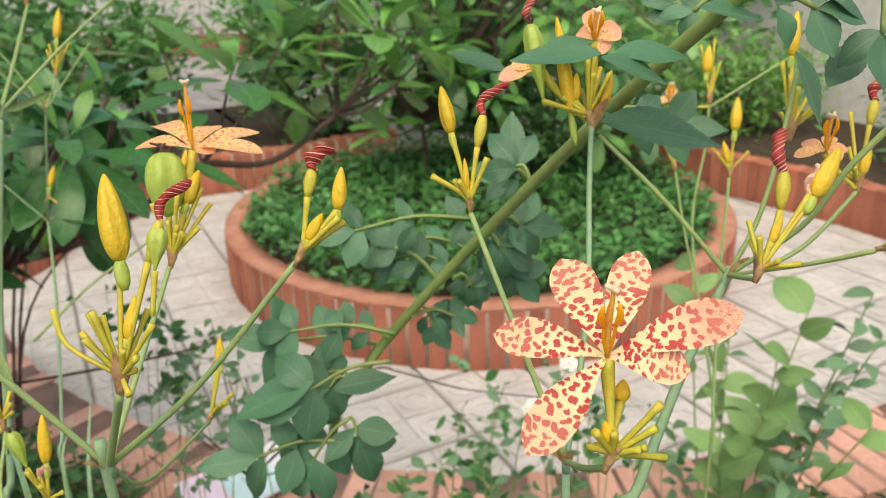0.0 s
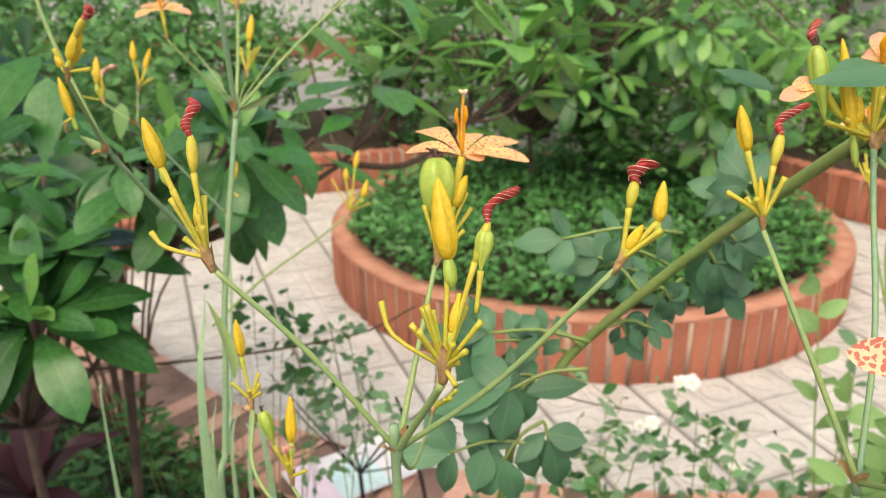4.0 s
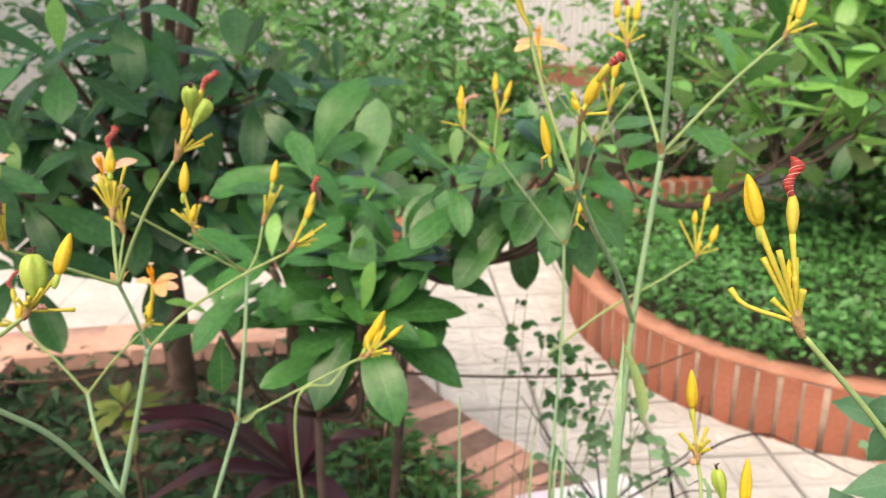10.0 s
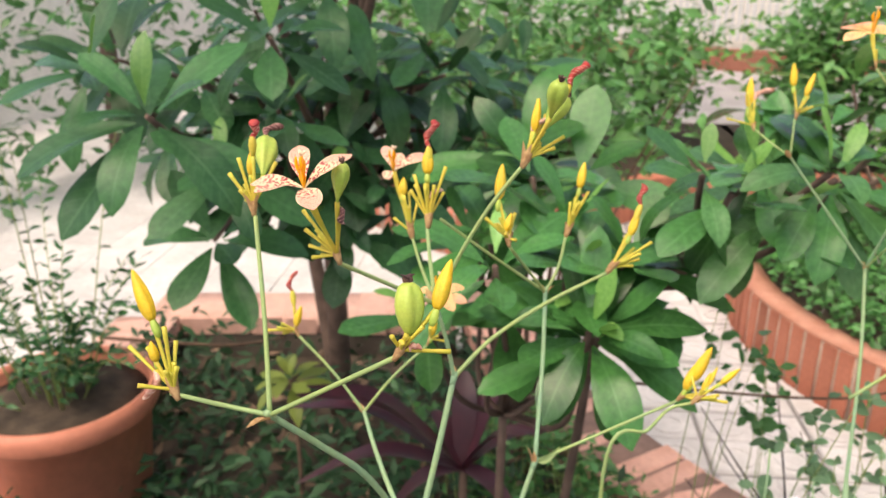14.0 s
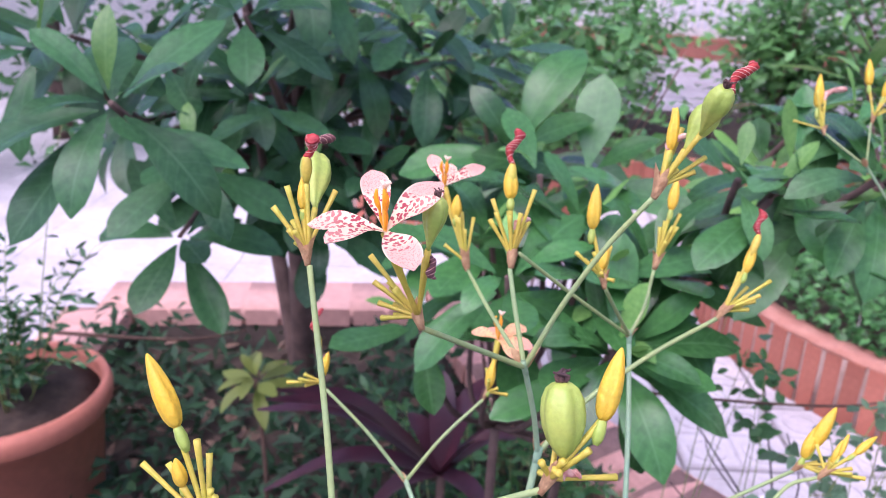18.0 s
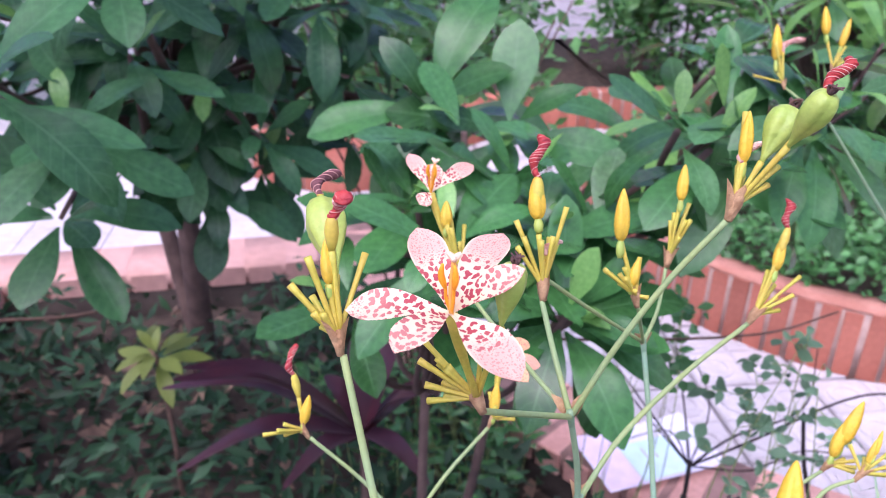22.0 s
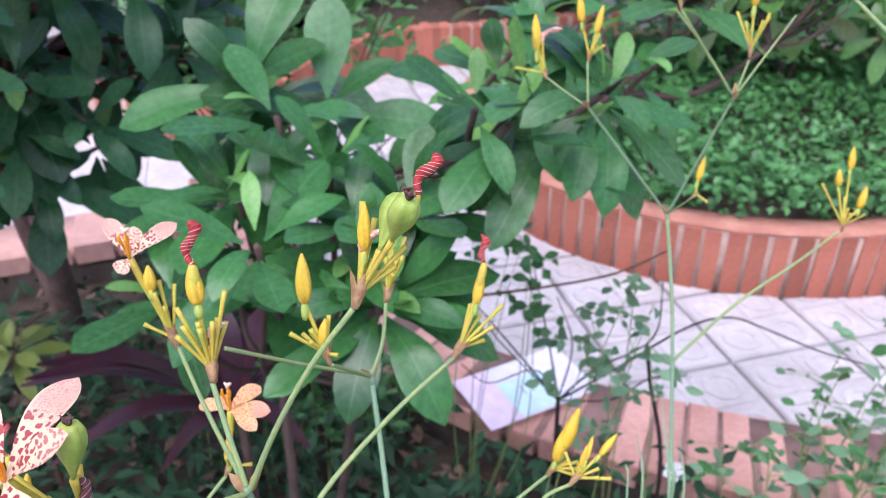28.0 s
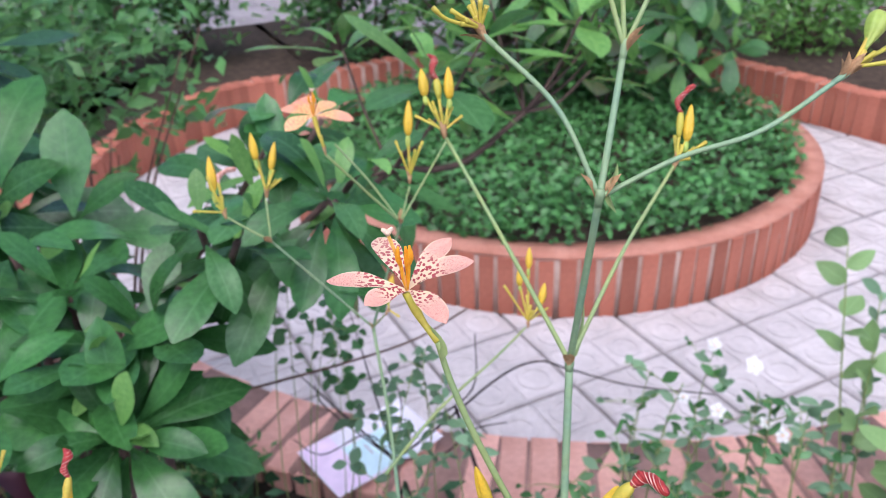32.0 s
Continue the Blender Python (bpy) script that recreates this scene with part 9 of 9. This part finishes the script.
for k in range(3):
    bushy_stem(herb, (-1.023 + 0.02 * k, 1.247, 0.080), (-1.023 + 0.05 * (k - 1), 1.267 + 0.03 * (k % 2), 0.340 - 0.04 * k), 3, 5, 0.038, HERB, 0.06, 0.0016)
herb = thing("leafy_herb", "small upright herb with thin green leaves beside the bricks", "herb", (-0.956, 1.284, 0.080), "herbs in the bed")
for k in range(3):
    bushy_stem(herb, (-0.956 + 0.02 * k, 1.284, 0.080), (-0.956 + 0.05 * (k - 1), 1.304 + 0.03 * (k % 2), 0.400 - 0.04 * k), 3, 5, 0.038, HERB, 0.06, 0.0016)
herb = thing("leafy_herb", "small upright herb with thin green leaves beside the bricks", "herb", (-0.862, 1.322, 0.080), "herbs in the bed")
for k in range(3):
    bushy_stem(herb, (-0.862 + 0.02 * k, 1.322, 0.080), (-0.862 + 0.05 * (k - 1), 1.342 + 0.03 * (k % 2), 0.360 - 0.04 * k), 3, 5, 0.038, HERB, 0.06, 0.0016)
herb = thing("leafy_herb", "small upright herb with thin green leaves beside the bricks", "herb", (-0.842, 1.205, 0.080), "herbs in the bed")
for k in range(3):
    bushy_stem(herb, (-0.842 + 0.02 * k, 1.205, 0.080), (-0.842 + 0.05 * (k - 1), 1.225 + 0.03 * (k % 2), 0.340 - 0.04 * k), 3, 5, 0.038, HERB, 0.06, 0.0016)
herb = thing("leafy_herb", "small upright herb with thin green leaves beside the bricks", "herb", (-0.893, 1.105, 0.080), "herbs in the bed")
for k in range(3):
    bushy_stem(herb, (-0.893 + 0.02 * k, 1.105, 0.080), (-0.893 + 0.05 * (k - 1), 1.125 + 0.03 * (k % 2), 0.340 - 0.04 * k), 3, 5, 0.038, HERB, 0.06, 0.0016)
herb = thing("leafy_herb", "small upright herb with thin green leaves beside the bricks", "herb", (-0.804, 1.321, 0.080), "herbs in the bed")
for k in range(3):
    bushy_stem(herb, (-0.804 + 0.02 * k, 1.321, 0.080), (-0.804 + 0.05 * (k - 1), 1.341 + 0.03 * (k % 2), 0.300 - 0.04 * k), 3, 5, 0.038, HERB, 0.06, 0.0016)
herb = thing("leafy_herb", "small upright herb with thin green leaves beside the bricks", "herb", (-0.989, 1.105, 0.080), "herbs in the bed")
for k in range(3):
    bushy_stem(herb, (-0.989 + 0.02 * k, 1.105, 0.080), (-0.989 + 0.05 * (k - 1), 1.125 + 0.03 * (k % 2), 0.360 - 0.04 * k), 3, 5, 0.038, HERB, 0.06, 0.0016)
herb = thing("leafy_herb", "small upright herb with thin green leaves beside the bricks", "herb", (-0.937, 1.291, 0.080), "herbs in the bed")
for k in range(3):
    bushy_stem(herb, (-0.937 + 0.02 * k, 1.291, 0.080), (-0.937 + 0.05 * (k - 1), 1.311 + 0.03 * (k % 2), 0.420 - 0.04 * k), 3, 5, 0.038, HERB, 0.06, 0.0016)
herb = thing("leafy_herb", "small upright herb with thin green leaves beside the bricks", "herb", (-0.864, 1.245, 0.080), "herbs in the bed")
for k in range(3):
    bushy_stem(herb, (-0.864 + 0.02 * k, 1.245, 0.080), (-0.864 + 0.05 * (k - 1), 1.265 + 0.03 * (k % 2), 0.360 - 0.04 * k), 3, 5, 0.038, HERB, 0.06, 0.0016)
herb = thing("leafy_herb", "small upright herb with thin green leaves beside the bricks", "herb", (-0.979, 1.198, 0.080), "herbs in the bed")
for k in range(3):
    bushy_stem(herb, (-0.979 + 0.02 * k, 1.198, 0.080), (-0.979 + 0.05 * (k - 1), 1.218 + 0.03 * (k % 2), 0.400 - 0.04 * k), 3, 5, 0.038, HERB, 0.06, 0.0016)
herb = thing("leafy_herb", "small upright herb with thin green leaves beside the bricks", "herb", (-1.039, 1.118, 0.080), "herbs in the bed")
for k in range(3):
    bushy_stem(herb, (-1.039 + 0.02 * k, 1.118, 0.080), (-1.039 + 0.05 * (k - 1), 1.138 + 0.03 * (k % 2), 0.360 - 0.04 * k), 3, 5, 0.038, HERB, 0.06, 0.0016)
herb = thing("leafy_herb", "small upright herb with thin green leaves beside the bricks", "herb", (-0.883, 1.125, 0.080), "herbs in the bed")
for k in range(3):
    bushy_stem(herb, (-0.883 + 0.02 * k, 1.125, 0.080), (-0.883 + 0.05 * (k - 1), 1.145 + 0.03 * (k % 2), 0.300 - 0.04 * k), 3, 5, 0.038, HERB, 0.06, 0.0016)
herb = thing("leafy_herb", "small upright herb with thin green leaves beside the bricks", "herb", (-1.153, 1.123, 0.080), "herbs in the bed")
for k in range(3):
    bushy_stem(herb, (-1.153 + 0.02 * k, 1.123, 0.080), (-1.153 + 0.05 * (k - 1), 1.143 + 0.03 * (k % 2), 0.420 - 0.04 * k), 3, 5, 0.038, HERB, 0.06, 0.0016)
herb = thing("leafy_herb", "small upright herb with thin green leaves beside the bricks", "herb", (-0.816, 1.235, 0.080), "herbs in the bed")
for k in range(3):
    bushy_stem(herb, (-0.816 + 0.02 * k, 1.235, 0.080), (-0.816 + 0.05 * (k - 1), 1.255 + 0.03 * (k % 2), 0.260 - 0.04 * k), 3, 5, 0.038, HERB, 0.06, 0.0016)
paper_sheet((-0.505, 1.383, 0.228), 41.8, 0.265, 0.170)
